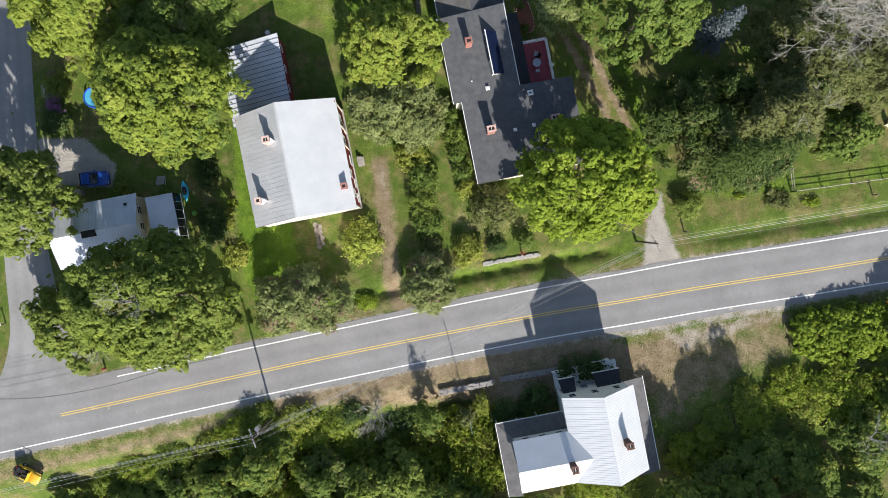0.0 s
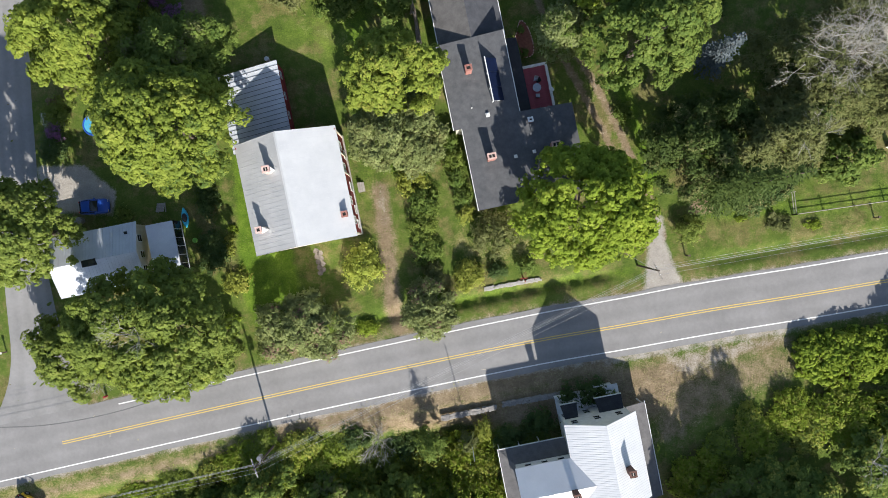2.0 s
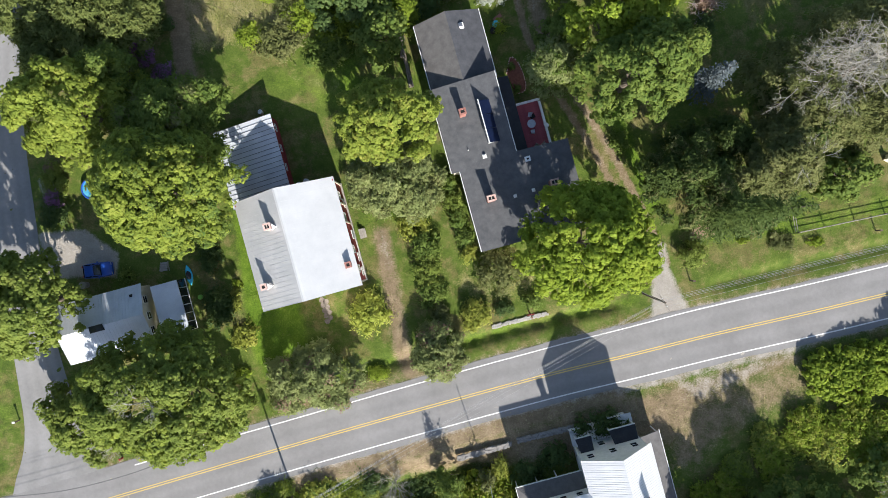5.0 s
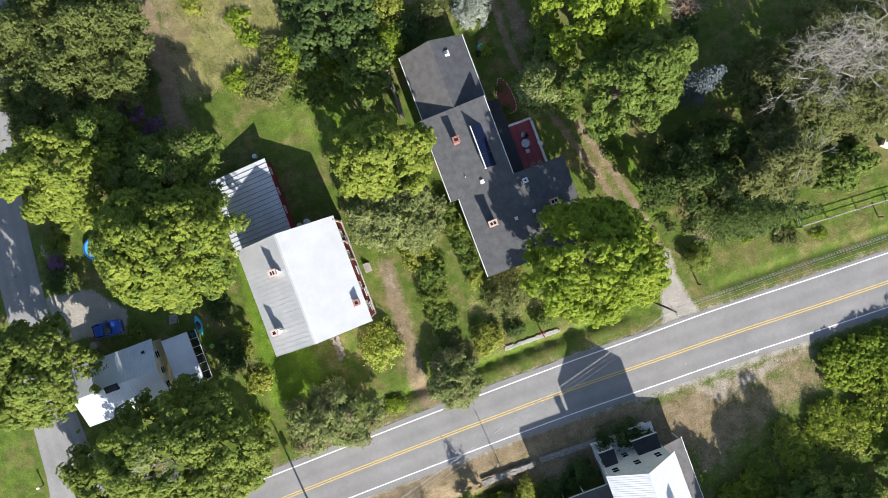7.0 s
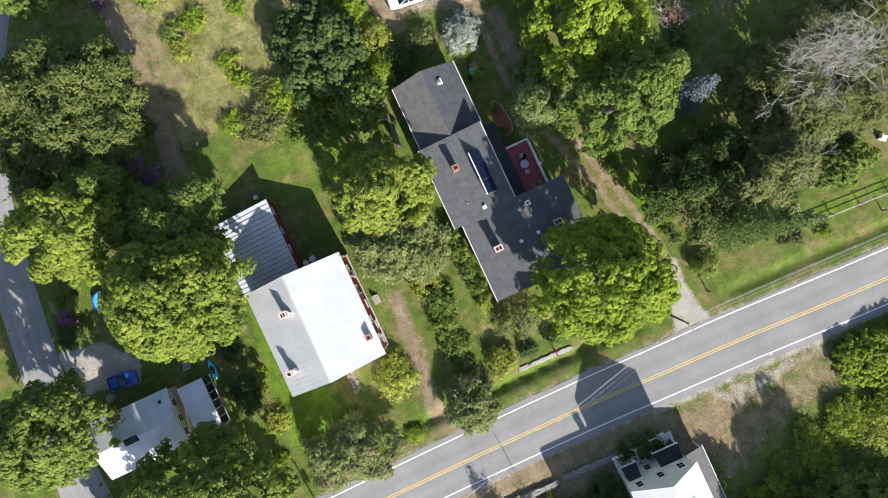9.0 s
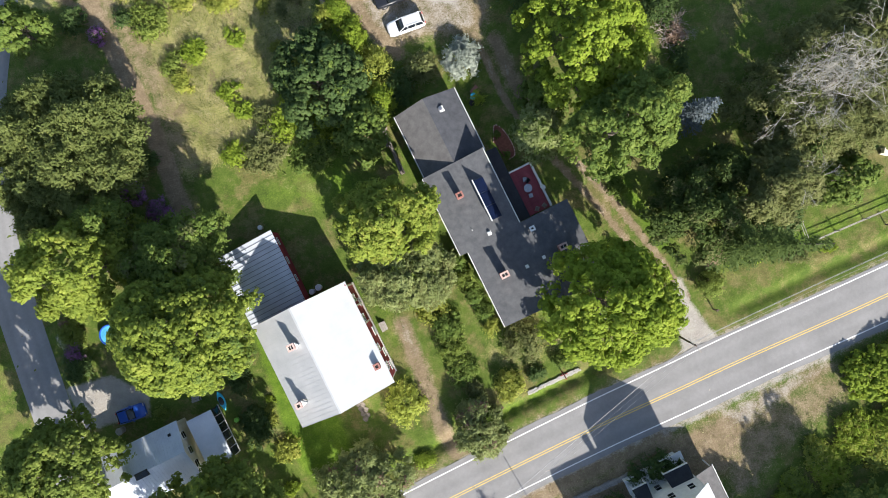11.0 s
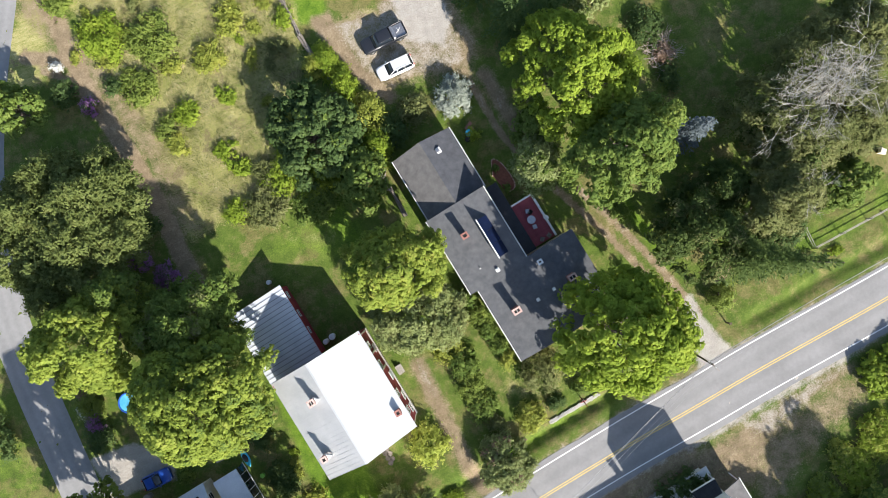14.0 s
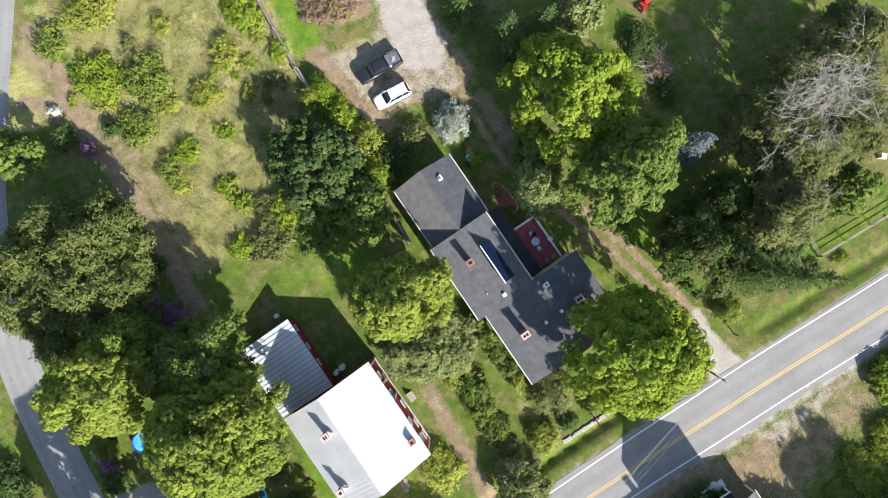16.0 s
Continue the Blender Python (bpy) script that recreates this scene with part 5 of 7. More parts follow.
def gable(name, along, at, lo, hi, mid, z0, z1, mat, parent, t=0.16):
    """A gable's triangle at local y = at, between x = lo and hi, with its peak over mid."""
    bm = bmesh.new()
    prism(bm, [(lo, at, z0), (hi, at, z0), (mid, at, z1)], (0, t if along > 0 else -t, 0))
    return part(name, bm, mat, parent)


def window_at(parent, x, y, z, w, h, face, frame_mat=None):
    """A framed window set on a wall; face: the way it looks, one of +x -x +y -y."""
    turn = {"+x": 90, "-x": -90, "+y": 180, "-y": 0}[face]
    win = box_part("window", -w / 2 + 0.06, -0.035, 0.06, w / 2 - 0.06, -0.02, h - 0.06, M_GLASS, parent)
    win.matrix_basis = pose(x, y, z, 0, 0, turn)
    for a in ((-w / 2, -0.06, 0, -w / 2 + 0.09, 0, h), (w / 2 - 0.09, -0.06, 0, w / 2, 0, h), (-w / 2 + 0.09, -0.06, 0, w / 2 - 0.09, 0, 0.09), (-w / 2 + 0.09, -0.06, h - 0.09, w / 2 - 0.09, 0, h), (-w / 2 + 0.09, -0.05, h / 2 - 0.03, w / 2 - 0.09, 0, h / 2 + 0.03)):
        box_part("window_frame", *a, frame_mat or M_TRIM, win)
    return win


def chimney(x, y, z0, z1, w, d, rot, label, cap=None, group="", pots=2, brick=None, flash=0.0):
    """Courses of brick round a flue, with a mortar crown."""
    t = thing("chimney", pose(x, y, z0, 0, 0, rot), label, "chimney", group)
    h = z1 - z0
    box_part("core", -w / 2 + 0.02, -d / 2 + 0.02, 0, w / 2 - 0.02, d / 2 - 0.02, h - 0.14, M_MORTAR, t)
    rows = int(h / 0.16)
    long_x = long_y = None
    for r in range(rows):
        z = r * h / rows
        for s in (-1, 1):
            for ax, n in ((0, max(2, int(w / 0.24))), (1, max(2, int(d / 0.24)))):
                span = w if ax == 0 else d - 0.2
                for k in range(n):
                    b = span / n
                    c = -span / 2 + b * (k + 0.5)
                    if ax == 0:
                        if long_x is None:
                            long_x = box_part("brick", -b / 2 + 0.008, -0.05, 0.008, b / 2 - 0.008, 0.05, h / rows - 0.008, brick or M_BRICK, t)
                            ob = long_x
                        else:
                            ob = new("brick", long_x.data)
                        ob.location = (c, s * (d / 2 - 0.03), z)
                    else:
                        if long_y is None:
                            long_y = box_part("brick", -0.05, -b / 2 + 0.008, 0.008, 0.05, b / 2 - 0.008, h / rows - 0.008, brick or M_BRICK, t)
                            ob = long_y
                        else:
                            ob = new("brick", long_y.data)
                        ob.location = (s * (w / 2 - 0.03), c, z)
                    ob.parent = t
    bm = bmesh.new()
    e = 0.07
    for a in ((-w / 2 - e, -d / 2 - e, w / 2 + e, -d / 2 + 0.12), (-w / 2 - e, d / 2 - 0.12, w / 2 + e, d / 2 + e), (-w / 2 - e, -d / 2 + 0.12, -w / 2 + 0.12, d / 2 - 0.12), (w / 2 - 0.12, -d / 2 + 0.12, w / 2 + e, d / 2 - 0.12)):
        box(bm, a[0], a[1], h - 0.12, a[2], a[3], h + 0.02)
    part("crown_course", bm, cap or brick or M_BRICK, t)
    box_part("flue", -w / 2 + 0.12, -d / 2 + 0.12, h - 0.1, w / 2 - 0.12, d / 2 - 0.12, h - 0.06, M_SOOT, t, "soot-black flue opening")
    if flash:
        bm = bmesh.new()
        prism(bm, [(w / 2 - 0.1, -d / 2 - 0.1, h * 0.55), (w / 2 + flash, -d * 0.2, h * 0.5), (w / 2 - 0.1, d / 2 + 0.1, h * 0.55)], (0, 0, 0.5))
        part("flashing", bm, M_TRIM, t, "white metal flashing")
    if pots > 1:
        box_part("divider", -0.04, -d / 2 + 0.12, h - 0.06, 0.04, d / 2 - 0.12, h, M_MORTAR, t)
    return t


# The red house with the white metal roof
barn = thing("red_house", pose(-17.3, 10.0, 0, 0, 0, 11.2), "red wooden house with a white metal gable roof", "house")
box_part("wall", -5.9, -6.25, 0, 5.9, -6.07, 5.5, M_CREAM, barn, "weathered pale front wall")
box_part("wall", -5.9, 6.07, 0, 5.9, 6.25, 5.5, M_RED, barn)
box_part("wall", -5.9, -6.07, 0, -5.72, 6.07, 5.35, M_RED, barn)
box_part("wall", 5.72, -6.07, 0, 5.9, 6.07, 5.35, M_RED, barn)
box_part("plinth", 5.9, -6.2, 0, 6.05, 6.2, 0.5, M_STONE, barn)
gable("gable_wall", 1, -6.25, -5.6, 5.6, -0.35, 5.5, 8.15, M_CREAM, barn)
gable("gable_wall", -1, 6.2, -5.6, 5.6, -0.35, 5.5, 8.15, M_RED, barn)
RX, RZ, EZ = -0.35, 8.4, 5.4
west = ((-6.0, -6.55, EZ), (-6.0, 6.55, EZ), (RX, 6.55, RZ), (RX, -6.55, RZ))
east = ((6.0, 6.55, EZ), (6.0, -6.55, EZ), (RX, -6.55, RZ), (RX, 6.55, RZ))
# the west slope and its seams get a darker grey than the east
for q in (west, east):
    r = slope("roof", *q, 0.16, M_METAL_DARKER if q is west else M_METAL_ROOF, barn, "dull weathered metal roof slope" if q is west else "white sheet-metal roof slope")
    seams(r, *q, 24, M_METAL_DARKER if q is west else M_METAL_ROOF, 0.016, 0.018 if q is west else 0.007)
bm = bmesh.new()
prism(bm, [(RX - 0.25, -6.57, RZ - 0.1), (RX + 0.25, -6.57, RZ - 0.1), (RX, -6.57, RZ + 0.06)], (0, 13.14, 0))
part("ridge_cap", bm, M_METAL_ROOF, barn)
for yy in (-4.6, -2.2, 1.8, 4.4):
    window_at(barn, 5.9, yy, 3.2, 1.0, 1.5, "+x")
for yy in (-5.0, -3.2, 3.6):
    window_at(barn, 5.9, yy, 0.9, 1.1, 1.3, "+x")
box_part("door", 5.9, -0.9, 0.55, 5.98, 0.2, 2.3, M_TRIM, barn, "white-painted plank door")
box_part("sill_board", 5.9, 0.8, 0.6, 6.12, 6.2, 0.85, M_GREYWOOD, barn)
for yy in (1.0, 3.3, 5.9):
    box_part("corner_board", 5.9, yy, 0.85, 6.0, yy + 0.2, 5.3, M_CREAM, barn)
steps = thing("wooden_steps", pose(-10.55, 10.85, 0, 0, 0, 11.2), "pale weathered wooden steps beside the red house", "steps")
for k in range(3):
    box_part("tread", -0.2 + 0.25 * k, -0.6, 0.5 - 0.19 * k, 0.1 + 0.25 * k, 0.6, 0.56 - 0.19 * k, M_GREYWOOD, steps)
for s in (-0.6, 0.54):
    box_part("stringer", -0.2, s, 0, 0.6, s + 0.06, 0.18, M_GREYWOOD, steps)
chimney(-19.8, 12.1, 6.6, 9.0, 0.72, 0.66, 11.2, "red brick chimney with a pale patched side", M_BRICK_PALE, "chimneys of the red house", 2, M_BRICK_PALE, 0.4)
chimney(-21.0, 5.4, 5.6, 7.8, 0.6, 0.6, 11.2, "stub brick chimney with white flashing", M_BRICK_PALE, "chimneys of the red house", 1, M_BRICK_PALE, 0.6)
chimney(-11.5, 7.2, 5.5, 6.6, 0.6, 0.6, 11.2, "small red brick chimney", None, "chimneys of the red house", 1)

# Its lean-to shed
shed = thing("shed", pose(-23.0, 21.0, 0, 0, 0, 11.2), "low red shed with a ribbed galvanised roof", "shed")
wall_box("wall", -3.5, -5.4, 3.75, 4.0, 0, 1.25, M_RED, shed)
box_part("wall", 3.57, -5.4, 1.25, 3.75, 4.0, 2.95, M_RED, shed)
q = ((-4.0, -5.5, 1.35), (-4.0, 4.25, 1.35), (3.84, 4.25, 3.2), (3.84, -5.5, 3.2))
sr = slope("roof", *q, 0.1, M_METAL_OLD, shed, "ribbed galvanised metal roof with rust stains")
seams(sr, *q, 17, M_SEAM, 0.028, 0.05)
for yy in (-2.2, 0.2, 2.8):
    window_at(shed, 3.75, yy, 1.5, 0.95, 0.75, "+x")

# The dark-roofed house
D_ROT = 11.3
dark = thing("dark_house", pose(6.0, 18.0, 0, 0, 0, D_ROT), "long wooden house with a dark grey shingle roof", "house")
K = 0.13


def dz(lx):
    return 5.1 + K * (lx + 4.9) if lx < 2.85 else 6.11 - K * (lx - 2.85)


wall_box("wall", -4.6, 0.1, 2.6, 9.6, 0, dz(-4.6) - 0.1, M_CREAM, dark)
wall_box("wall", -3.7, -9.5, 8.85, 0.1, 0, dz(-3.7) - 0.15, M_CREAM, dark)
box_part("upper_wall", 2.42, 0.1, dz(-4.6) - 0.1, 2.6, 9.6, dz(2.5) - 0.15, M_CREAM, dark)
for yy in (-9.5, -0.08, 9.42):
    bm = bmesh.new()
    lo = -3.7 if yy < 0 else -4.6
    hi = 8.85 if yy < 5 else 2.6
    pts = [(lo, yy, dz(lo) - 0.2), (hi, yy, dz(lo) - 0.2), (hi, yy, dz(hi) - 0.14), (2.5, yy, dz(2.5) - 0.14)]
    prism(bm, pts if yy < 5 else pts[:2] + pts[3:], (0, 0.16, 0))
    part("gable_wall", bm, M_CREAM, dark)


def shingled(parent, p00, p10, p11, p01, mat, rows, name="roof"):
    """A roof slope with courses of shingles, each course a thin lapped strip."""
    slope(name, p00, p10, p11, p01, 0.14, mat, parent)
    a0, a1, b0, b1 = (Vector(p) for p in (p00, p10, p01, p11))
    v, q = [], []
    for k in range(rows):
        t0, t1 = k / rows, (k + 1.0) / rows
        e0, e1, f0, f1 = a0.lerp(b0, t0), a1.lerp(b1, t0), a0.lerp(b0, t1), a1.lerp(b1, t1)
        up, lo = Vector((0, 0, 0.03)), Vector((0, 0, 0.006))
        i = len(v)
        v += [e0, e1, e1 + up, e0 + up, f1 + lo, f0 + lo]
        q += [(i, i + 1, i + 2, i + 3), (i + 3, i + 2, i + 4, i + 5)]
    tagged(mesh_object("shingle_layer", [tuple(p) for p in v], q, mat, parent), kind="stuff")


shingled(dark, (-4.95, 10.0, dz(-4.95)), (-4.95, -0.1, dz(-4.95)), (2.85, -0.1, dz(2.85)), (2.85, 10.0, dz(2.85)), M_SHINGLE, 40)
shingled(dark, (-4.0, -0.104, dz(-4.0)), (-4.0, -9.85, dz(-4.0)), (2.85, -9.85, dz(2.85)), (2.85, -0.104, dz(2.85)), M_SHINGLE, 36)
shingled(dark, (9.15, -9.85, dz(9.15)), (9.15, 0.35, dz(9.15)), (2.854, 0.35, dz(2.854)), (2.854, -9.85, dz(2.854)), M_SHINGLE, 34)
box_part("rake_trim", 2.85, 0.36, dz(2.85) - 0.22, 2.93, 10.0, dz(2.85) + 0.03, M_TRIM, dark)
box_part("gutter", -5.03, -0.1, dz(-4.95) - 0.16, -4.952, 10.0, dz(-4.95) + 0.02, M_TRIM, dark)
box_part("gutter", -4.08, -9.85, dz(-4.0) - 0.16, -4.002, -0.11, dz(-4.0) + 0.02, M_TRIM, dark)
for yy in (2.0, 5.0, 8.0):
    window_at(dark, -4.6, yy, 2.6, 1.0, 1.4, "-x")
for yy in (-7.5, -4.5, -2.0):
    window_at(dark, -3.7, yy, 2.6, 1.0, 1.4, "-x")
# East porch with a low roof
shingled(dark, (4.75, 0.36, 3.0), (4.75, 9.75, 3.0), (2.94, 9.75, 3.5), (2.94, 0.36, 3.5), M_SHINGLE_NAVY, 9, "porch_roof")
for yy in (0.6, 3.5, 6.6, 9.5):
    box_part("porch_post", 4.5, yy, 0, 4.62, yy + 0.12, 2.85, M_TRIM, dark)
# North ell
# two tones set the ridge off: lighter brown-grey west, darker blue-grey east
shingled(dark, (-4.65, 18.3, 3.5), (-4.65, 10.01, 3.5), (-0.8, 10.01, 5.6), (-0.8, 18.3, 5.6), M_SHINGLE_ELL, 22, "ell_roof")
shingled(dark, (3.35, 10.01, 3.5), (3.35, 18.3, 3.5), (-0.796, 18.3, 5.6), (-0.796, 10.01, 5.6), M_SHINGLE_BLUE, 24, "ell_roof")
wall_box("ell_wall", -4.35, 9.7, 3.05, 17.95, 0, 3.35, M_CREAM, dark)
gable("gable_wall", -1, 17.95, -4.35, 3.05, -0.8, 3.35, 5.35, M_CREAM, dark)
box_part("rake_trim", 3.352, 10.01, 3.3, 3.43, 18.3, 3.53, M_TRIM, dark)
box_part("rake_trim", -4.73, 10.01, 3.3, -4.652, 18.3, 3.53, M_TRIM, dark)


def local(ox, oy, rot, lx, ly):
    a = radians(rot)
    return ox + math.cos(a) * lx - math.sin(a) * ly, oy + math.sin(a) * lx + math.cos(a) * ly


def on_dark(lx, ly):
    return local(6.0, 18.0, D_ROT, lx, ly)


chimney(*on_dark(-2.0, 6.2), 5.2, 7.25, 0.7, 0.6, D_ROT, "red brick chimney with one flue", None, "chimneys of the dark house", 1)
chimney(*on_dark(-1.45, -4.2), 5.3, 7.55, 0.9, 0.6, D_ROT, "red brick chimney with two flues", M_BRICK_PALE, "chimneys of the dark house")
chimney(*on_dark(6.0, -4.3), 5.4, 7.2, 0.9, 0.6, D_ROT, "red brick chimney with a pale rim", M_BRICK_PALE, "chimneys of the dark house")
chimney(*on_dark(3.8, -0.9), 5.7, 6.75, 0.5, 0.45, D_ROT, "short brick chimney with a white cap", M_TRIM, "chimneys of the dark house", 1)


def roof_vent(lx, ly, w):
    x, y = on_dark(lx, ly)
    t = thing("roof_vent", pose(x, y, dz(lx), 0, 0, D_ROT), "small white vent on the shingle roof", "vent", "roof vents")
    box_part("flashing", -w, -w, 0.0, w, w, 0.06, M_TRIM, t)
    box_part("hood", -w * 0.7, -w * 0.7, 0.06, w * 0.7, w * 0.7, 0.3, M_TRIM, t, bevel=0.03)


for lx, ly, w in ((-0.77, 0.8, 0.24), (1.4, -4.6, 0.2), (3.6, -4.5, 0.2), (-2.4, 2.0, 0.07)):
    roof_vent(lx, ly, w)
x, y = on_dark(0.6, 16.4)
ev = thing("roof_vent", pose(x, y, 4.86, 0, 0, D_ROT), "square white vent on the ell roof", "vent", "roof vents")
box_part("flashing", -0.4, -0.35, -0.1, 0.4, 0.35, 0.12, M_TRIM, ev)
box_part("hood", -0.24, -0.22, 0.12, 0.24, 0.22, 0.34, M_STEEL, ev, "grey metal hood", 0.04)

x, y = on_dark(0.0, 4.5)
sol = thing("solar_collector", pose(x, y, 0, 0, 0, D_ROT), "dark blue solar collector on a white roof rack", "solar panel")
hi_z, lo_z = dz(0.1) + 1.3, dz(1.35) + 0.1
for k in range(3):
    y0 = -2.5 + k * 1.68
    slope("panel", (0.12, y0, hi_z), (0.12, y0 + 1.62, hi_z), (1.4, y0 + 1.62, lo_z), (1.4, y0, lo_z), 0.08, M_PANEL, sol)
box_part("top_rail", -0.02, -2.6, hi_z - 0.12, 0.1, 2.62, hi_z + 0.03, M_WHITE, sol, "white painted rail")
for yy in (-2.4, -0.8, 0.9, 2.4):
    bm = bmesh.new()
    tube(bm, (0.05, yy, dz(0) - 0.1), (0.05, yy, hi_z - 0.05), 0.04)
    tube(bm, (0.05, yy, dz(0.05) + 0.5), (0.9, yy, dz(0.9) + 0.02), 0.03)
    part("strut", bm, M_WHITE, sol)

# Deck
x, y = on_dark(0, 0)
deck = thing("deck", pose(x, y, 0, 0, 0, D_ROT), "red-stained wooden deck with white rails", "deck")
shared = None
for k in range(22):
    if shared is None:
        ob = box_part("plank", 4.78, 0, 1.12, 7.85, 0.265, 1.18, M_DECK, deck)
        shared = ob.data
    else:
        ob = new("plank", shared)
        ob.parent = deck
    ob.location = (0, 0.4 + k * 0.27, 0)
for a in ((7.72, 0.4, 7.9, 6.35), (4.8, 6.2, 7.72, 6.38)):
    for zz in (1.5, 2.1):
        box_part("rail", a[0] - (0.06 if zz > 2 else 0), a[1] - (0.05 if zz > 2 and a[1] > 1 else 0), zz, a[2], a[3], zz + 0.07, M_TRIM, deck, "cream-painted rail")
for px_, py_ in ((7.75, 0.45), (7.75, 2.4), (7.75, 4.3), (7.75, 6.22), (6.3, 6.22), (4.85, 6.22)):
    box_part("post", px_, py_, 0, px_ + 0.11, py_ + 0.11, 2.2, M_CREAM, deck)

# The white house south of the road
W_ROT = 10.8
white = thing("white_house", pose(18.6, -21.3, 0, 0, 0, W_ROT), "white farmhouse with a ribbed white metal roof", "house")
wall_box("wall", -3.85, -4.6, 3.85, 4.6, 0, 6.5, M_WHITE, white)
gable("gable_wall", -1, 4.6, -3.85, 3.85, 0, 6.5, 9.25, M_WHITE, white)
gable("gable_wall", 1, -4.6, -3.85, 3.85, 0, 6.5, 9.25, M_WHITE, white)
for q in (((-4.2, -4.95, 6.4), (-4.2, 4.95, 6.4), (0, 4.95, 9.5), (0, -4.95, 9.5)), ((4.2, 4.95, 6.4), (4.2, -4.95, 6.4), (0.0, -4.95, 9.5), (0.0, 4.95, 9.5))):
    r = slope("roof", *q, 0.16, M_WING_ROOF, white, "ribbed white metal roof slope")
    seams(r, *q, 36, M_METAL_ROOF, 0.016, 0.014)
wall_box("wing_wall", -10.4, -4.7, -3.85, 0.45, 0, 6.3, M_WHITE, white)
bm = bmesh.new()
prism(bm, [(-10.4, -4.7, 6.3), (-10.4, 0.45, 6.3), (-10.4, -2.0, 7.75)], (0.16, 0, 0))
part("gable_wall", bm, M_WHITE, white)
for q in (((-10.7, 1.1, 6.4), (-4.0, 1.1, 6.4), (-1.6, -2.0, 7.95), (-10.7, -2.0, 7.95)), ((-4.0, -5.0, 6.3), (-10.7, -5.0, 6.3), (-10.7, -2.0, 7.95), (-1.6, -2.0, 7.95))):
    slope("wing_roof", *q, 0.14, M_WING_ROOF, white, "smooth white metal roof slope")
for q, nrow in ((((-12.1, 2.35, 2.7), (-3.9, 2.35, 2.7), (-3.9, 0.47, 3.3), (-10.45, 0.47, 3.3)), 8), (((-12.1, -6.6, 2.7), (-12.1, 2.346, 2.7), (-10.45, 0.466, 3.3), (-10.45, -6.6, 3.3)), 8),
                (((6.35, -6.8, 2.7), (6.35, 4.7, 2.7), (3.86, 4.7, 3.4), (3.86, -6.8, 3.4)), 12)):
    shingled(white, *q, M_SHINGLE_PORCH, nrow, "porch_roof")
for a in ((-12.2, 2.36, 2.55, -3.9, 2.44, 2.76), (-12.19, -6.6, 2.55, -12.11, 2.35, 2.76), (6.36, -6.8, 2.55, 6.44, 4.8, 2.76)):
    box_part("fascia", *a, M_TRIM, white)
for xx, yy in ((-12, 2.1), (-12, -1), (-12, -4), (-9.5, 2.1), (-7, 2.1), (6.1, 4.4), (6.1, 1), (6.1, -2.5), (6.1, -6.4)):
    box_part("porch_post", xx, yy, 0, xx + 0.14, yy + 0.14, 2.55, M_TRIM, white)
# North front: two low dark porch roofs and white balustrades
for x0, x1 in ((-3.7, -1.7), (0.5, 3.8)):
    shingled(white, (x0, 6.2, 2.7), (x1, 6.2, 2.7), (x1 - 0.2, 4.62, 3.35), (x0 + 0.2, 4.62, 3.35), M_SHINGLE_NAVY, 7, "front_porch_roof")
    box_part("fascia", x0, 6.21, 2.5, x1, 6.3, 2.74, M_TRIM, white)
    for xx in (x0 + 0.05, x1 - 0.2):
        box_part("porch_post", xx, 6.0, 0, xx + 0.15, 6.15, 2.5, M_TRIM, white)
box_part("porch_floor", -3.9, 4.62, 0.3, 4.1, 6.9, 0.42, M_WHITE, white, "white painted porch floor")
for k, (x0, x1, yy) in enumerate(((-4.0, -2.6, 6.9), (1.0, 3.2, 7.2), (-1.0, 0.2, 6.9))):
    box_part("balustrade", x0, yy - 0.08, 0.3, x1, yy, 1.2, M_WHITE, white)
for xx in (-2.7, 0.0, 2.6):
    window_at(white, xx, 4.6, 4.2, 0.9, 1.4, "+y")
for xx in (-3.2, -0.6, 1.4):
    window_at(white, xx, 4.6, 1.0, 0.9, 1.5, "+y")
for xx in (-9, -7, -5):
    window_at(white, xx, 0.45, 3.9, 0.9, 1.3, "+y")
chimney(*local(18.6, -21.3, W_ROT, 1.75, -0.7), 7.9, 9.9, 0.68, 0.62, W_ROT, "dark red brick chimney with four flues", M_BRICK_DARK, "chimneys of the white house", 2, M_BRICK_DARK)
chimney(*local(18.6, -21.3, W_ROT, -4.6, -2.3), 7.6, 9.5, 0.65, 0.75, W_ROT, "weathered brown brick chimney", M_BRICK_DARK, "chimneys of the white house", 2, M_BRICK_DARK)

# The long white trailer house in the west
T_ROT = 11.0
trailer = thing("trailer_house", pose(-41.75, 2.35, 0, 0, 0, T_ROT), "long low house with a pale ribbed metal roof", "house")
wall_box("wall", -5.0, -3.7, 5.0, 3.1, 0, 2.85, M_CREAM, trailer)
for q in (((5.3, 3.4, 2.9), (-5.3, 3.4, 2.9), (-5.3, -0.3, 4.3), (5.3, -0.3, 4.3)), ((-5.3, -4.0, 2.9), (5.3, -4.0, 2.9), (5.3, -0.3, 4.3), (-5.3, -0.3, 4.3))):
    r = slope("roof", *q, 0.12, M_METAL_OLD, trailer, "ribbed pale metal roof slope")
    seams(r, *q, 26, M_METAL_OLD, 0.02, 0.03)
for s, at in ((-1, 5.0), (1, -5.0)):
    bm = bmesh.new()
    prism(bm, [(at, -3.7, 2.85), (at, 3.1, 2.85), (at, -0.3, 4.1)], (0.14 * s, 0, 0))
    part("gable_wall", bm, M_CREAM, trailer)
for yy in (-2.4, -0.6, 1.4):
    window_at(trailer, 5.0, yy, 1.7, 1.0, 1.1, "+x")
wall_box("annex_wall", 6.3, -3.4, 9.2, 2.4, 0, 2.3, M_CREAM, trailer)
q = ((6.1, -3.7, 2.5), (6.1, 2.7, 2.5), (9.35, 2.7, 2.35), (9.35, -3.7, 2.35))
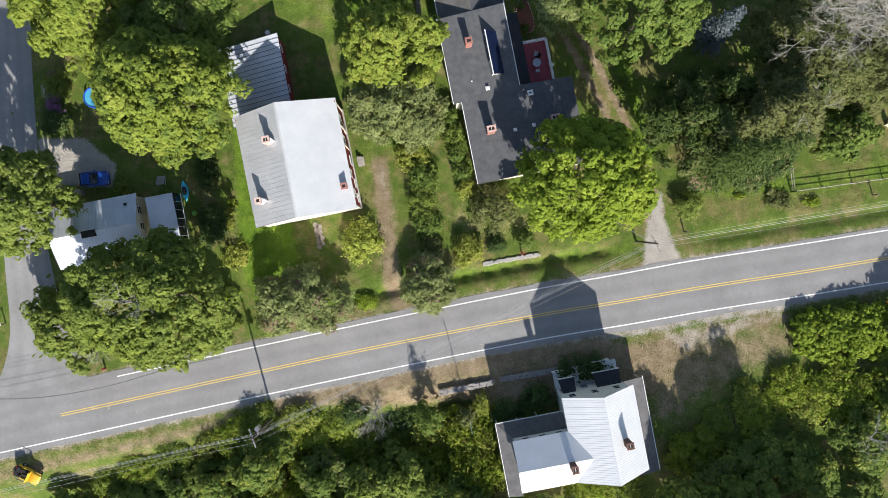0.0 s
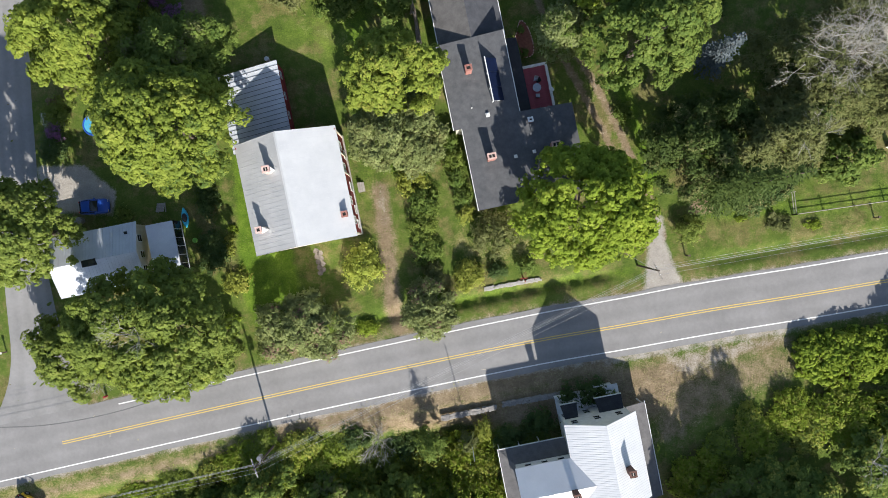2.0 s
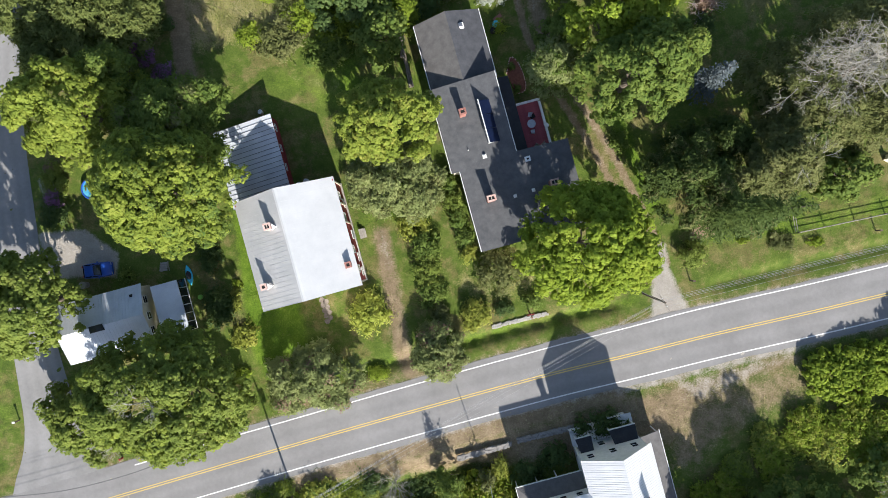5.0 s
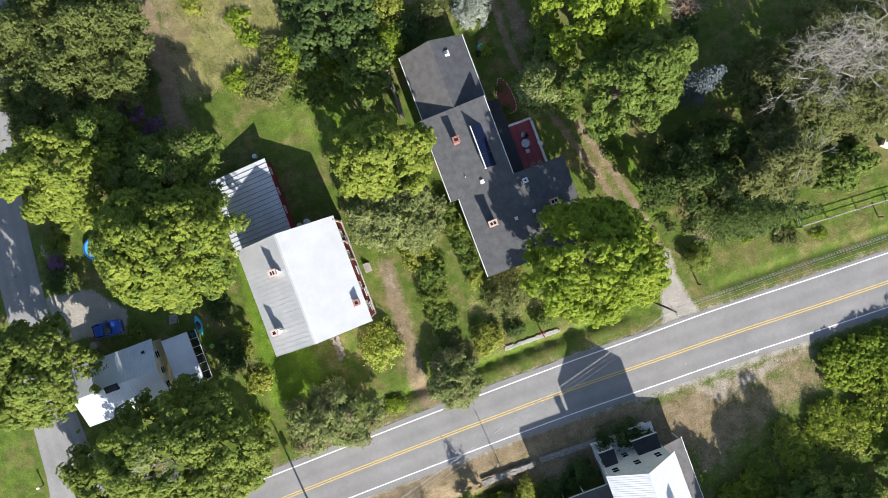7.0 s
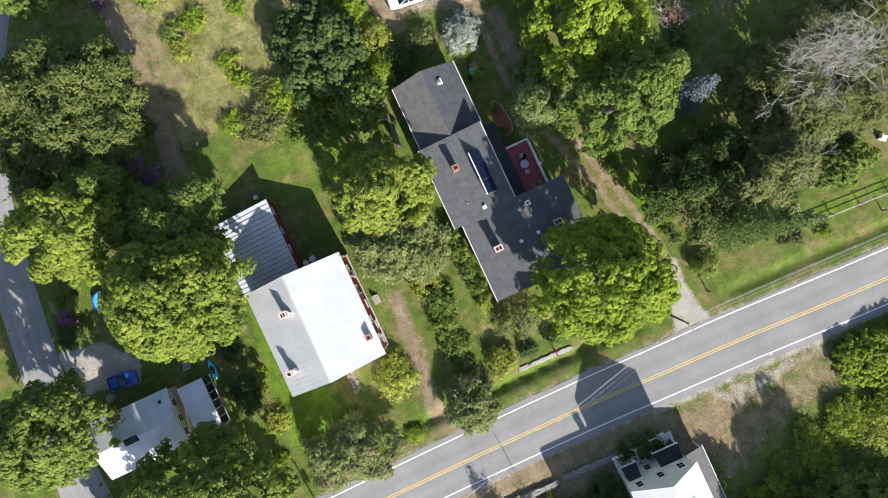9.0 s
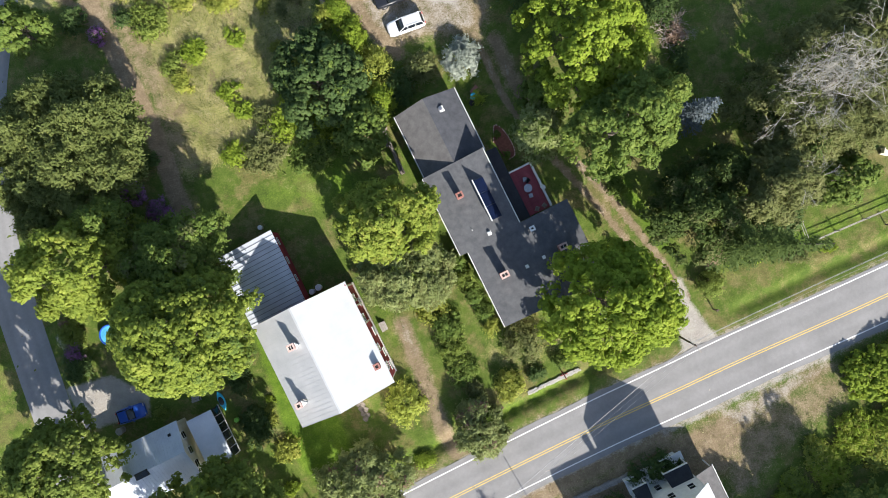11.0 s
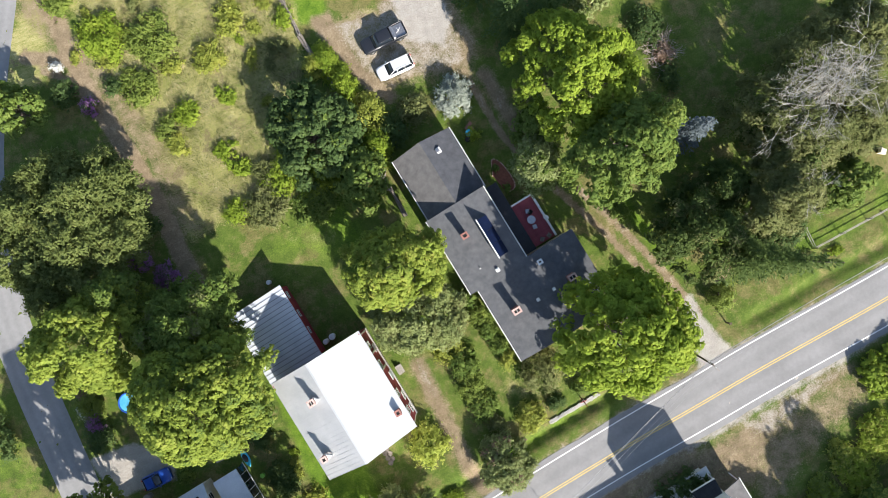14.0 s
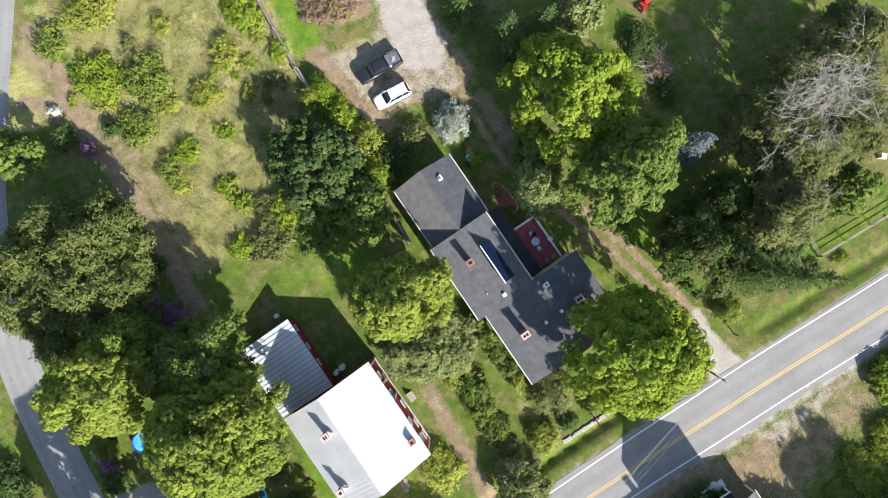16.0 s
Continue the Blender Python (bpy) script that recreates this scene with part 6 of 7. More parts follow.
r = slope("annex_roof", *q, 0.1, M_METAL_OLD, trailer, "flat blue-grey metal roof")
for k in range(6):
    y0 = -3.6 + k * 1.06
    g = slope("glazing", (9.4, y0, 2.3), (9.4, y0 + 1.0, 2.3), (9.55, y0 + 1.0, 0.5), (9.55, y0, 0.5), 0.03, M_GLASS, trailer, "dark greenhouse pane")
    slope("glazing_bar", (9.38, y0 - 0.06, 2.36), (9.38, y0, 2.36), (9.6, y0, 0.45), (9.6, y0 - 0.06, 0.45), 0.06, M_TRIM, trailer)
box_part("sill", 9.5, -3.65, 0.35, 9.62, 2.75, 0.46, M_TRIM, trailer)
v = thing("roof_vent", pose(-38.2, 5.3, 3.25, 0, 0, T_ROT), "small dark flue on the metal roof", "vent", "roof vents")
box_part("flashing", -0.16, -0.16, 0, 0.16, 0.16, 0.25, M_SOOT, v)
sk = thing("skylight", pose(-42.1, 1.75, 4.05, 0, 0, T_ROT), "dark skylight box on the pale ridge", "skylight")
box_part("curb", -0.85, -0.4, 0, 0.85, 0.4, 0.3, M_SOOT, sk)
box_part("glass", -0.7, -0.3, 0.3, -0.05, 0.3, 0.34, M_GLASS, sk)
box_part("glass", 0.05, -0.3, 0.3, 0.7, 0.3, 0.34, M_GLASS, sk)


# ---- vehicles ----
def loft(stations, mat, name, parent, label=""):
    """A closed skin over cross-sections (x, half width, low, high, shoulder height, top half width)."""
    bm = bmesh.new()
    rings = []
    for x, w, lo, hi, sh, tw in stations:
        prof = [(-w * 0.9, lo), (-w, lo + 0.12), (-w, sh), (-tw, hi - 0.03), (-tw * 0.75, hi), (0, hi + 0.015), (tw * 0.75, hi), (tw, hi - 0.03), (w, sh), (w, lo + 0.12), (w * 0.9, lo)]
        rings.append([bm.verts.new((x, y, z)) for y, z in prof])
    for a, b in zip(rings, rings[1:]):
        for k in range(len(a)):
            bm.faces.new((a[k], a[(k + 1) % len(a)], b[(k + 1) % len(b)], b[k]))
    bm.faces.new(rings[0])
    bm.faces.new(rings[-1][::-1])
    return part(name, bm, mat, parent, label, True)


def wheels(t, xs, w, r):
    for x in xs:
        for s in (-1, 1):
            bm = bmesh.new()
            tube(bm, (x, s * (w - 0.22), r), (x, s * w, r), r, r, 16)
            wh = part("wheel", bm, M_RUBBER, t)
            bm = bmesh.new()
            tube(bm, (x, s * (w - 0.02), r), (x, s * (w + 0.015), r), r * 0.6, r * 0.55, 12)
            part("rim", bm, M_STEEL, wh, "grey alloy rim")


def lights(t, front, rear, w, z):
    for s in (-1, 1):
        box_part("headlight", front - 0.06, s * w - 0.18, z, front + 0.02, s * w + 0.18, z + 0.15, M_STEEL, t, bevel=0.03)
        box_part("tail_light", rear - 0.03, s * w - 0.08, z + 0.05, rear + 0.06, s * w + 0.08, z + 0.4, M_REDPLASTIC, t)


def suv(x, y, rot, paintwork, label, length=4.75, height=1.7, rails=True):
    t = thing("parked_car", pose(x, y, 0.02, 0, 0, rot), label, "car", "parked cars")
    h, L = height, length / 2
    loft([(-L, 0.7, 0.4, 0.8, 0.7, 0.6), (-L + 0.12, 0.86, 0.3, 1.0, 0.85, 0.78), (-L + 0.8, 0.92, 0.25, 1.05, 0.9, 0.84), (L - 1.35, 0.92, 0.25, 1.03, 0.9, 0.84), (L - 0.5, 0.9, 0.27, 0.93, 0.8, 0.78), (L - 0.08, 0.78, 0.32, 0.78, 0.65, 0.66), (L, 0.6, 0.42, 0.66, 0.6, 0.5)], paintwork, "body", t)
    gh = [(-L + 0.12, 0.78, 0.98, 1.02, 1.0, 0.7), (-L + 0.5, 0.8, 0.98, h - 0.06, 1.05, 0.6), (L - 2.1, 0.8, 0.98, h - 0.05, 1.05, 0.62), (L - 1.25, 0.8, 0.98, 1.02, 1.0, 0.72)]
    loft(gh, M_GLASS, "glasshouse", t, "dark tinted glass")
    loft([(-L + 0.42, 0.6, h - 0.12, h - 0.07, h - 0.09, 0.56), (-L + 0.55, 0.66, h - 0.12, h - 0.02, h - 0.06, 0.62), (L - 2.2, 0.66, h - 0.12, h - 0.01, h - 0.06, 0.62), (L - 2.02, 0.62, h - 0.12, h - 0.06, h - 0.09, 0.58)], paintwork, "roof", t)
    for s in (-1, 1):
        bm = bmesh.new()
        for a, b in (((L - 1.3, 0.76, 1.0), (L - 2.1, 0.63, h - 0.06)), ((-L + 1.3, 0.79, 1.0), (-L + 1.25, 0.64, h - 0.06)), ((-L + 2.3, 0.8, 1.0), (-L + 2.3, 0.65, h - 0.05)), ((-L + 0.16, 0.74, 1.0), (-L + 0.5, 0.62, h - 0.07))):
            tube(bm, (a[0], s * a[1], a[2]), (b[0], s * b[1], b[2]), 0.045, 0.045, 6)
        part("pillar", bm, paintwork, t)
        if rails:
            bm = bmesh.new()
            tube(bm, (-L + 0.6, s * 0.56, h + 0.05), (L - 2.3, s * 0.56, h + 0.05), 0.025)
            part("roof_rail", bm, M_STEEL, t)
        box_part("mirror", L - 1.65, s * 0.98 - 0.09, 0.98, L - 1.5, s * 0.98 + 0.09, 1.14, paintwork, t, bevel=0.03)
    wheels(t, (-L + 0.85, L - 0.9), 0.9, 0.34)
    lights(t, L - 0.06, -L, 0.6, 0.66)
    return t


suv(2.2, 46.45, 184.5, M_CAR_WHITE, "white station wagon parked on the gravel")
suv(-43.35, 8.65, 4, M_CAR_BLUE, "small blue car parked behind the long house", 3.55, 1.42, False)

pick = thing("pickup_truck", pose(2.1, 50.3, 0.02, 0, 0, 186), "black pickup truck with an open bed", "truck", "parked cars")
loft([(-2.95, 0.8, 0.55, 1.0, 0.9, 0.78), (-2.85, 0.95, 0.45, 1.12, 1.0, 0.92), (-1.0, 0.97, 0.42, 1.12, 1.0, 0.92)], M_CAR_BLACK, "bed", pick)
box_part("bed_floor", -2.8, -0.76, 1.1, -1.1, 0.76, 1.14, M_STEEL, pick, "grey bed liner")
for s in (-1, 1):
    box_part("bed_side", -2.9, s * 0.9 - 0.07, 1.1, -1.02, s * 0.9 + 0.07, 1.34, M_CAR_BLACK, pick, bevel=0.03)
box_part("tailgate", -2.97, -0.85, 0.7, -2.88, 0.85, 1.34, M_CAR_BLACK, pick, bevel=0.02)
loft([(-1.02, 0.97, 0.42, 1.16, 1.02, 0.92), (1.2, 0.97, 0.42, 1.15, 1.02, 0.92), (2.3, 0.95, 0.42, 1.12, 1.0, 0.88), (2.8, 0.9, 0.45, 1.02, 0.9, 0.8), (2.95, 0.75, 0.5, 0.86, 0.78, 0.7)], M_CAR_BLACK, "body", pick)
loft([(-1.0, 0.86, 1.13, 1.2, 1.16, 0.82), (-0.85, 0.84, 1.13, 1.84, 1.2, 0.66), (0.75, 0.84, 1.13, 1.84, 1.2, 0.66), (1.5, 0.85, 1.1, 1.18, 1.14, 0.78)], M_GLASS, "glasshouse", pick, "dark tinted glass")
loft([(-0.92, 0.66, 1.76, 1.83, 1.8, 0.62), (-0.8, 0.7, 1.76, 1.88, 1.82, 0.66), (0.7, 0.7, 1.76, 1.88, 1.82, 0.66), (0.85, 0.66, 1.76, 1.82, 1.8, 0.62)], M_CAR_BLACK, "roof", pick)
box_part("toolbox", -1.5, -0.8, 1.14, -1.12, 0.8, 1.42, M_STEEL, pick, "grey steel toolbox", 0.03)
bm = bmesh.new()
tube(bm, (-2.4, -0.2, 1.2), (-1.7, 0.3, 1.36), 0.03)
tube(bm, (-2.1, 0.25, 1.2), (-2.0, -0.3, 1.36), 0.03)
part("loose_pipe", bm, M_WHITE, pick, "white pipes lying in the bed")
wheels(pick, (-1.95, 1.95), 0.96, 0.4)
lights(pick, 2.9, -2.95, 0.65, 0.72)

jeep = thing("off_road_car", pose(-51.6, -28.1, 0.02, 0, 0, -26) @ Matrix.Diagonal((0.88, 0.88, 0.88, 1)), "yellow off-road car with its black top down", "car")
loft([(0.35, 0.74, 0.5, 1.05, 0.95, 0.7), (1.6, 0.66, 0.5, 1.02, 0.92, 0.6), (1.75, 0.6, 0.52, 0.96, 0.9, 0.55)], M_CAR_YELLOW, "bonnet", jeep)
loft([(-1.75, 0.76, 0.5, 0.62, 0.6, 0.7), (0.4, 0.78, 0.5, 0.62, 0.6, 0.72)], M_CAR_YELLOW, "floor_pan", jeep)
for s in (-1, 1):
    box_part("body_side", -1.75, s * 0.74 - 0.05, 0.5, 0.4, s * 0.74 + 0.05, 1.05, M_CAR_YELLOW, jeep, bevel=0.02)
    box_part("wing", 0.75, s * 0.74 - 0.16, 0.78, 1.6, s * 0.74 + 0.14, 0.86, M_CAR_YELLOW, jeep, bevel=0.03)
    box_part("seat", -0.75, s * 0.36 - 0.24, 0.62, -0.2, s * 0.36 + 0.24, 0.9, M_SOOT, jeep, bevel=0.05)
    box_part("seat_back", -0.95, s * 0.36 - 0.24, 0.8, -0.75, s * 0.36 + 0.24, 1.45, M_SOOT, jeep, bevel=0.05)
    bm = bmesh.new()
    tube(bm, (-0.9, s * 0.7, 1.0), (-0.9, s * 0.62, 1.75), 0.04)
    tube(bm, (-0.9, s * 0.62, 1.75), (0.2, s * 0.62, 1.7), 0.04)
    part("roll_bar", bm, M_SOOT, jeep)
box_part("windscreen_frame", 0.28, -0.72, 1.05, 0.36, 0.72, 1.72, M_CAR_YELLOW, jeep)
box_part("windscreen", 0.265, -0.64, 1.12, 0.278, 0.64, 1.64, M_GLASS, jeep)
box_part("folded_top", -1.7, -0.72, 1.05, -1.05, 0.72, 1.3, M_SOOT, jeep, "folded black canvas top", 0.08)
box_part("rear_panel", -1.85, -0.74, 0.5, -1.76, 0.74, 1.05, M_SOOT, jeep)
wheels(jeep, (-1.2, 1.2), 0.86, 0.37)
bm = bmesh.new()
tube(bm, (-1.86, 0.1, 0.95), (-2.08, 0.1, 0.95), 0.37, 0.37, 16)
part("spare_wheel", bm, M_RUBBER, jeep)
lights(jeep, 1.76, -1.9, 0.45, 0.7)

# ---- poles and wires ----
def utility_pole(x, y, tx, ty, h, label, arm=0.0):
    t = thing("utility_pole", pose(x, y, 0), label, "utility pole", "utility poles")
    bm = bmesh.new()
    tube(bm, (0, 0, float(rise(x, y)) - 0.3), (tx - x, ty - y, h), 0.14, 0.1, 10)
    part("pole", bm, M_POLE, t)
    bm = bmesh.new()
    box(bm, -1.1, -0.06, h - 0.5, 1.1, 0.06, h - 0.38, m=pose(tx - x, ty - y, 0, 0, 0, arm))
    part("crossarm", bm, M_GREYWOOD, t)
    for k in (-1, 0, 1):
        bm = bmesh.new()
        c = Matrix.Rotation(radians(arm), 3, "Z") @ Vector((k * 0.5, 0, 0))
        tube(bm, (tx - x + c.x, ty - y + c.y, h - 0.4), (tx - x + c.x, ty - y + c.y, h - 0.18), 0.05, 0.03)
        part("insulator", bm, M_WHITE, t)
    return t


POLES = [(-66.0, -31.2, -66.0, -31.2, 9.2), (-21.3, -21.1, -21.3, -21.1, 9.2), (24.1, 0.9, 23.7, 0.55, 9.0), (66.0, 7.5, 66.0, 7.5, 9.2)]
ARMS = (100, 110, 118, 100)
for p, arm in zip(POLES, ARMS):
    utility_pole(*p, "dark creosoted pole with a crossarm and wires", arm)
tr_can = thing("transformer", pose(-21.1, -20.7, 7.4), "grey pole-mounted transformer can", "transformer")
bm = bmesh.new()
tube(bm, (0, 0.35, -0.45), (0, 0.35, 0.45), 0.26, 0.26, 14)
part("can", bm, M_STEEL, tr_can)
box_part("bracket", -0.06, -0.3, -0.1, 0.06, 0.3, 0.1, M_STEEL, tr_can)


def wire(a, b, sag, r=0.02):
    bm = bmesh.new()
    a, b = Vector(a), Vector(b)
    pts = [a.lerp(b, k / 14) - Vector((0, 0, sag * 4 * (k / 14) * (1 - k / 14))) for k in range(15)]
    hose(bm, pts, [r] * 15, 4)
    w = part("overhead_wire", bm, M_WIRE)
    tagged(w, "grey overhead wire between two poles", "wire", "overhead wires")


for (p, pa), (q, qa) in zip(list(zip(POLES, ARMS))[:-1], list(zip(POLES, ARMS))[1:]):
    for k, dz_ in ((-0.5, 0), (0, 0), (0.5, 0), (0.1, -1.2), (-0.1, -1.6)):
        e = [Vector((o[2], o[3], o[4] - 0.2 + dz_)) + Matrix.Rotation(radians(an), 3, "Z") @ Vector((k, 0, 0)) for o, an in ((p, pa), (q, qa))]
        wire(e[0], e[1], 0.7, 0.012 if dz_ == 0 else 0.017)
wire((23.7, 0.55, 8.0), (11.5, 8.0, 6.3), 0.6, 0.015)
mast = thing("thin_mast", pose(3.2, -20.9, 0), "thin pale metal mast among the shrubs", "mast")
bm = bmesh.new()
tube(bm, (0, 0, float(rise(3.2, -20.9)) - 0.2), (0, 0, 7.4), 0.05, 0.04, 8)
part("tube", bm, M_TRIM, mast)
bm = bmesh.new()
tube(bm, (0, 0, 7.4), (0, 0, 7.5), 0.07, 0.03, 8)
part("finial", bm, M_TRIM, mast)

# ---- walls, fences, small things ----
def stone_wall(label, a, b, rows, size, seed, mat=None):
    """Rough squared stones, laid in two faces and lapped."""
    t = thing("stone_wall", pose(0, 0, 0), label, "stone wall", "dry stone walls")
    rng = np.random.default_rng(seed)
    shared = []
    for k in range(6):
        me = bpy.data.meshes.new("stone")
        bm = bmesh.new()
        box(bm, -0.5, -0.5, -0.5, 0.5, 0.5, 0.5, 0.12)
        for v in bm.verts:
            v.co += Vector(rng.normal(0, 0.06, 3))
        bm.to_mesh(me)
        bm.free()
        me.materials.append(mat or M_STONE)
        shared.append(me)
    a, b = Vector((*a, 0)), Vector((*b, 0))
    ln = (b - a).length
    u = (b - a) / ln
    w = Vector((-u.y, u.x, 0))
    turn = math.degrees(math.atan2(u.y, u.x))
    for r in range(rows):
        for side_ in (-0.5, 0.5):
            s = rng.random() * 0.2
            while s < ln:
                z = size * (0.8 + 0.9 * rng.random())
                ob = new("stone", shared[int(rng.integers(6))])
                ob.parent = t
                ob.matrix_basis = Matrix.Translation(a + u * s + w * (side_ * size * 0.9 + rng.normal(0, 0.03)) + Vector((0, 0, size * 0.3 + r * size * 0.55))) @ pose(0, 0, 0, rng.normal(0, 5), rng.normal(0, 5), turn + rng.normal(0, 9)) @ Matrix.Diagonal((z * 1.2, size, size * 0.62, 1))
                s += z * 1.12


stone_wall("low grey stone wall south of the road", (-0.4, -18.0), (6.2, -16.7), 2, 0.34, 1, M_STONE_GREY)
stone_wall("low grey stone wall south of the road", (7.3, -16.3), (14.6, -15.1), 2, 0.34, 2, M_STONE_GREY)
stone_wall("low pale stone wall along the front lawn", (5.0, -1.95), (11.9, -0.75), 1, 0.26, 3)

post = thing("cross_post", pose(9.7, -0.5, 0, 0, 0, 11), "leaning red-brown wooden cross post by the wall", "post")
bm = bmesh.new()
tube(bm, (0, 0.3, -0.2), (-0.05, -0.4, 2.6), 0.07, 0.06, 6)
part("upright", bm, M_RED, post)
bm = bmesh.new()
tube(bm, (-0.45, -0.05, 1.3), (0.45, -0.1, 1.35), 0.05, 0.05, 6)
part("arm", bm, M_RED, post)


def rail_fence(pts, label, h=1.1, gap=2.4, mat=None, rails=(0.45, 0.95)):
    t = thing("rail_fence", pose(0, 0, 0), label, "fence", "fences")
    mat = mat or M_GREYWOOD
    for (ax, ay), (bx, by) in zip(pts, pts[1:]):
        n = max(1, round(math.hypot(bx - ax, by - ay) / gap))
        for k in range(n + 1):
            x, y = ax + (bx - ax) * k / n, ay + (by - ay) * k / n
            box_part("post", x - 0.06, y - 0.06, -0.2, x + 0.06, y + 0.06, h, mat, t)
        for z in rails:
            bm = bmesh.new()
            tube(bm, (ax, ay, z), (bx, by, z), 0.05, 0.05, 5)
            part("rail", bm, mat, t)


rail_fence([(43.2, 9.9), (43.5, 7.1), (55.0, 8.7), (66, 10.2)], "weathered grey rail fence on the lawn", 1.2, 3.6)
logs = thing("log_fence", pose(0, 0, 0), "old fence of grey logs and rails", "fence", "fences")
rl = np.random.default_rng(9)
line = [(-8.6, 75), (-8.5, 67), (-8.4, 64), (-8.2, 60.1), (-7.5, 54.4), (-6.4, 49.3), (-5.2, 42), (-3.9, 34.7), (-3.7, 32.4), (-3.1, 28.6)]
for (ax, ay), (bx, by) in zip(line, line[1:]):
    for k in range(4):
        bm = bmesh.new()
        j = rl.normal(0, 0.2, 4)
        tube(bm, (ax + j[0], ay, 0.2 + 0.16 * k), (bx + j[1], by, 0.2 + 0.16 * k + j[2] * 0.5), 0.17, 0.11, 6)
        part("log", bm, M_LOG, logs)
    box_part("post", ax - 0.08, ay - 0.08, -0.2, ax + 0.08, ay + 0.08, 1.0, M_GREYWOOD, logs)


def kayak(x, y, rot, mat, label, length=3.2):
    t = thing("kayak", pose(x, y, 0.02, 0, 0, rot), label, "kayak")
    bm = bmesh.new()
    rings = []
    for k in range(13):
        u = k / 12 * 2 - 1
        w = 0.43 * (1 - abs(u) ** 2.4) + 0.01
        rings.append([bm.verts.new((u * length / 2, w * math.cos(a), 0.18 + 0.16 * math.sin(a) * (0.5 + 0.5 * w / 0.37) + 0.1 * u * u)) for a in np.linspace(0, 2 * math.pi, 10, endpoint=False)])
    for a, b in zip(rings, rings[1:]):
        for k in range(10):
            bm.faces.new((a[k], a[(k + 1) % 10], b[(k + 1) % 10], b[k]))
    bm.faces.new(rings[0])
    bm.faces.new(rings[-1])
    part("hull", bm, mat, t, smooth=True)
    bm = bmesh.new()
    bmesh.ops.create_cone(bm, cap_ends=True, segments=20, radius1=0.3, radius2=0.33, depth=0.06)
    for v in bm.verts:
        v.co.x *= 1.7
        v.co.z += 0.37
    part("coaming", bm, M_RUBBER, t, "black cockpit rim")


kayak(-32.35, 7.2, 100, M_KAYAK, "bright blue kayak lying on the grass", 2.6)

pool = thing("paddling_pool", pose(-43.5, 18.8, 0), "round blue paddling pool filled with water", "pool")
bm = bmesh.new()
for k in range(28):
    a0, a1 = 2 * math.pi * k / 28, 2 * math.pi * (k + 1) / 28
    tube(bm, (1.25 * math.cos(a0), 1.25 * math.sin(a0), 0.62), (1.25 * math.cos(a1), 1.25 * math.sin(a1), 0.62), 0.1, 0.1, 6)
part("rim", bm, M_CAR_BLUE, pool, "dark blue inflated rim")
bm = bmesh.new()
tube(bm, (0, 0, 0), (0, 0, 0.6), 1.32, 1.22, 28)
part("side", bm, M_POOL, pool)
n = Nodes("pool_water")
n.bump(n.noise(6, 3), 0.2, 0.02)
M_WATER = n.done(n.ramp(n.noise(1.2), (0.3, (0.05, 0.3, 0.5)), (0.7, (0.13, 0.45, 0.6))), 0.06)
bm = bmesh.new()
tube(bm, (0, 0, 0.58), (0, 0, 0.61), 1.17, 1.17, 28)
part("water", bm, M_WATER, pool)

# Deck furniture
x, y = on_dark(6.2, 3.6)
table = thing("patio_table", pose(x, y, 1.18), "round grey metal patio table on the deck", "table")
bm = bmesh.new()
tube(bm, (0, 0, 0.68), (0, 0, 0.72), 0.52, 0.52, 20)
part("tabletop", bm, M_STEEL, table)
for k in range(4):
    a = k * math.pi / 2
    bm = bmesh.new()
    tube(bm, (0.35 * math.cos(a), 0.35 * math.sin(a), 0), (0.28 * math.cos(a), 0.28 * math.sin(a), 0.68), 0.025)
    part("leg", bm, M_STEEL, table)


def patio_chair(lx, ly, rot, mat, label):
    x, y = on_dark(lx, ly)
    t = thing("patio_chair", pose(x, y, 1.18, 0, 0, rot), label, "chair", "deck chairs")
    box_part("seat", -0.25, -0.25, 0.4, 0.25, 0.25, 0.45, mat, t, bevel=0.02)
    box_part("backrest", -0.25, 0.22, 0.45, 0.25, 0.28, 0.9, mat, t, bevel=0.02)
    for a in (-0.22, 0.18):
        for b in (-0.22, 0.18):
            box_part("leg", a, b, 0, a + 0.04, b + 0.04, 0.4, mat, t)


patio_chair(6.35, 4.7, -10, M_STEEL, "grey patio chair at the table")
patio_chair(6.55, 4.45, -60, M_SOOT, "dark patio chair at the table")
patio_chair(6.15, 2.65, 180, M_STEEL, "grey patio chair at the table")
patio_chair(7.1, 0.8, 40, M_GREYWOOD, "wooden deck chair by the house wall")
patio_chair(6.1, 0.8, -30, M_GREYWOOD, "wooden deck chair by the house wall")
x, y = on_dark(7.75, 2.9)
dish = thing("satellite_dish", pose(x, y, 2.15), "white round satellite dish on the deck rail", "satellite dish")
bm = bmesh.new()
bmesh.ops.create_cone(bm, cap_ends=True, segments=20, radius1=0.36, radius2=0.12, depth=0.14, matrix=pose(0, 0, 0.25, 150, 20, 0))
part("reflector", bm, M_WHITE, dish)
bm = bmesh.new()
tube(bm, (0, 0, 0), (0, 0, 0.25), 0.03)
part("mast", bm, M_STEEL, dish)

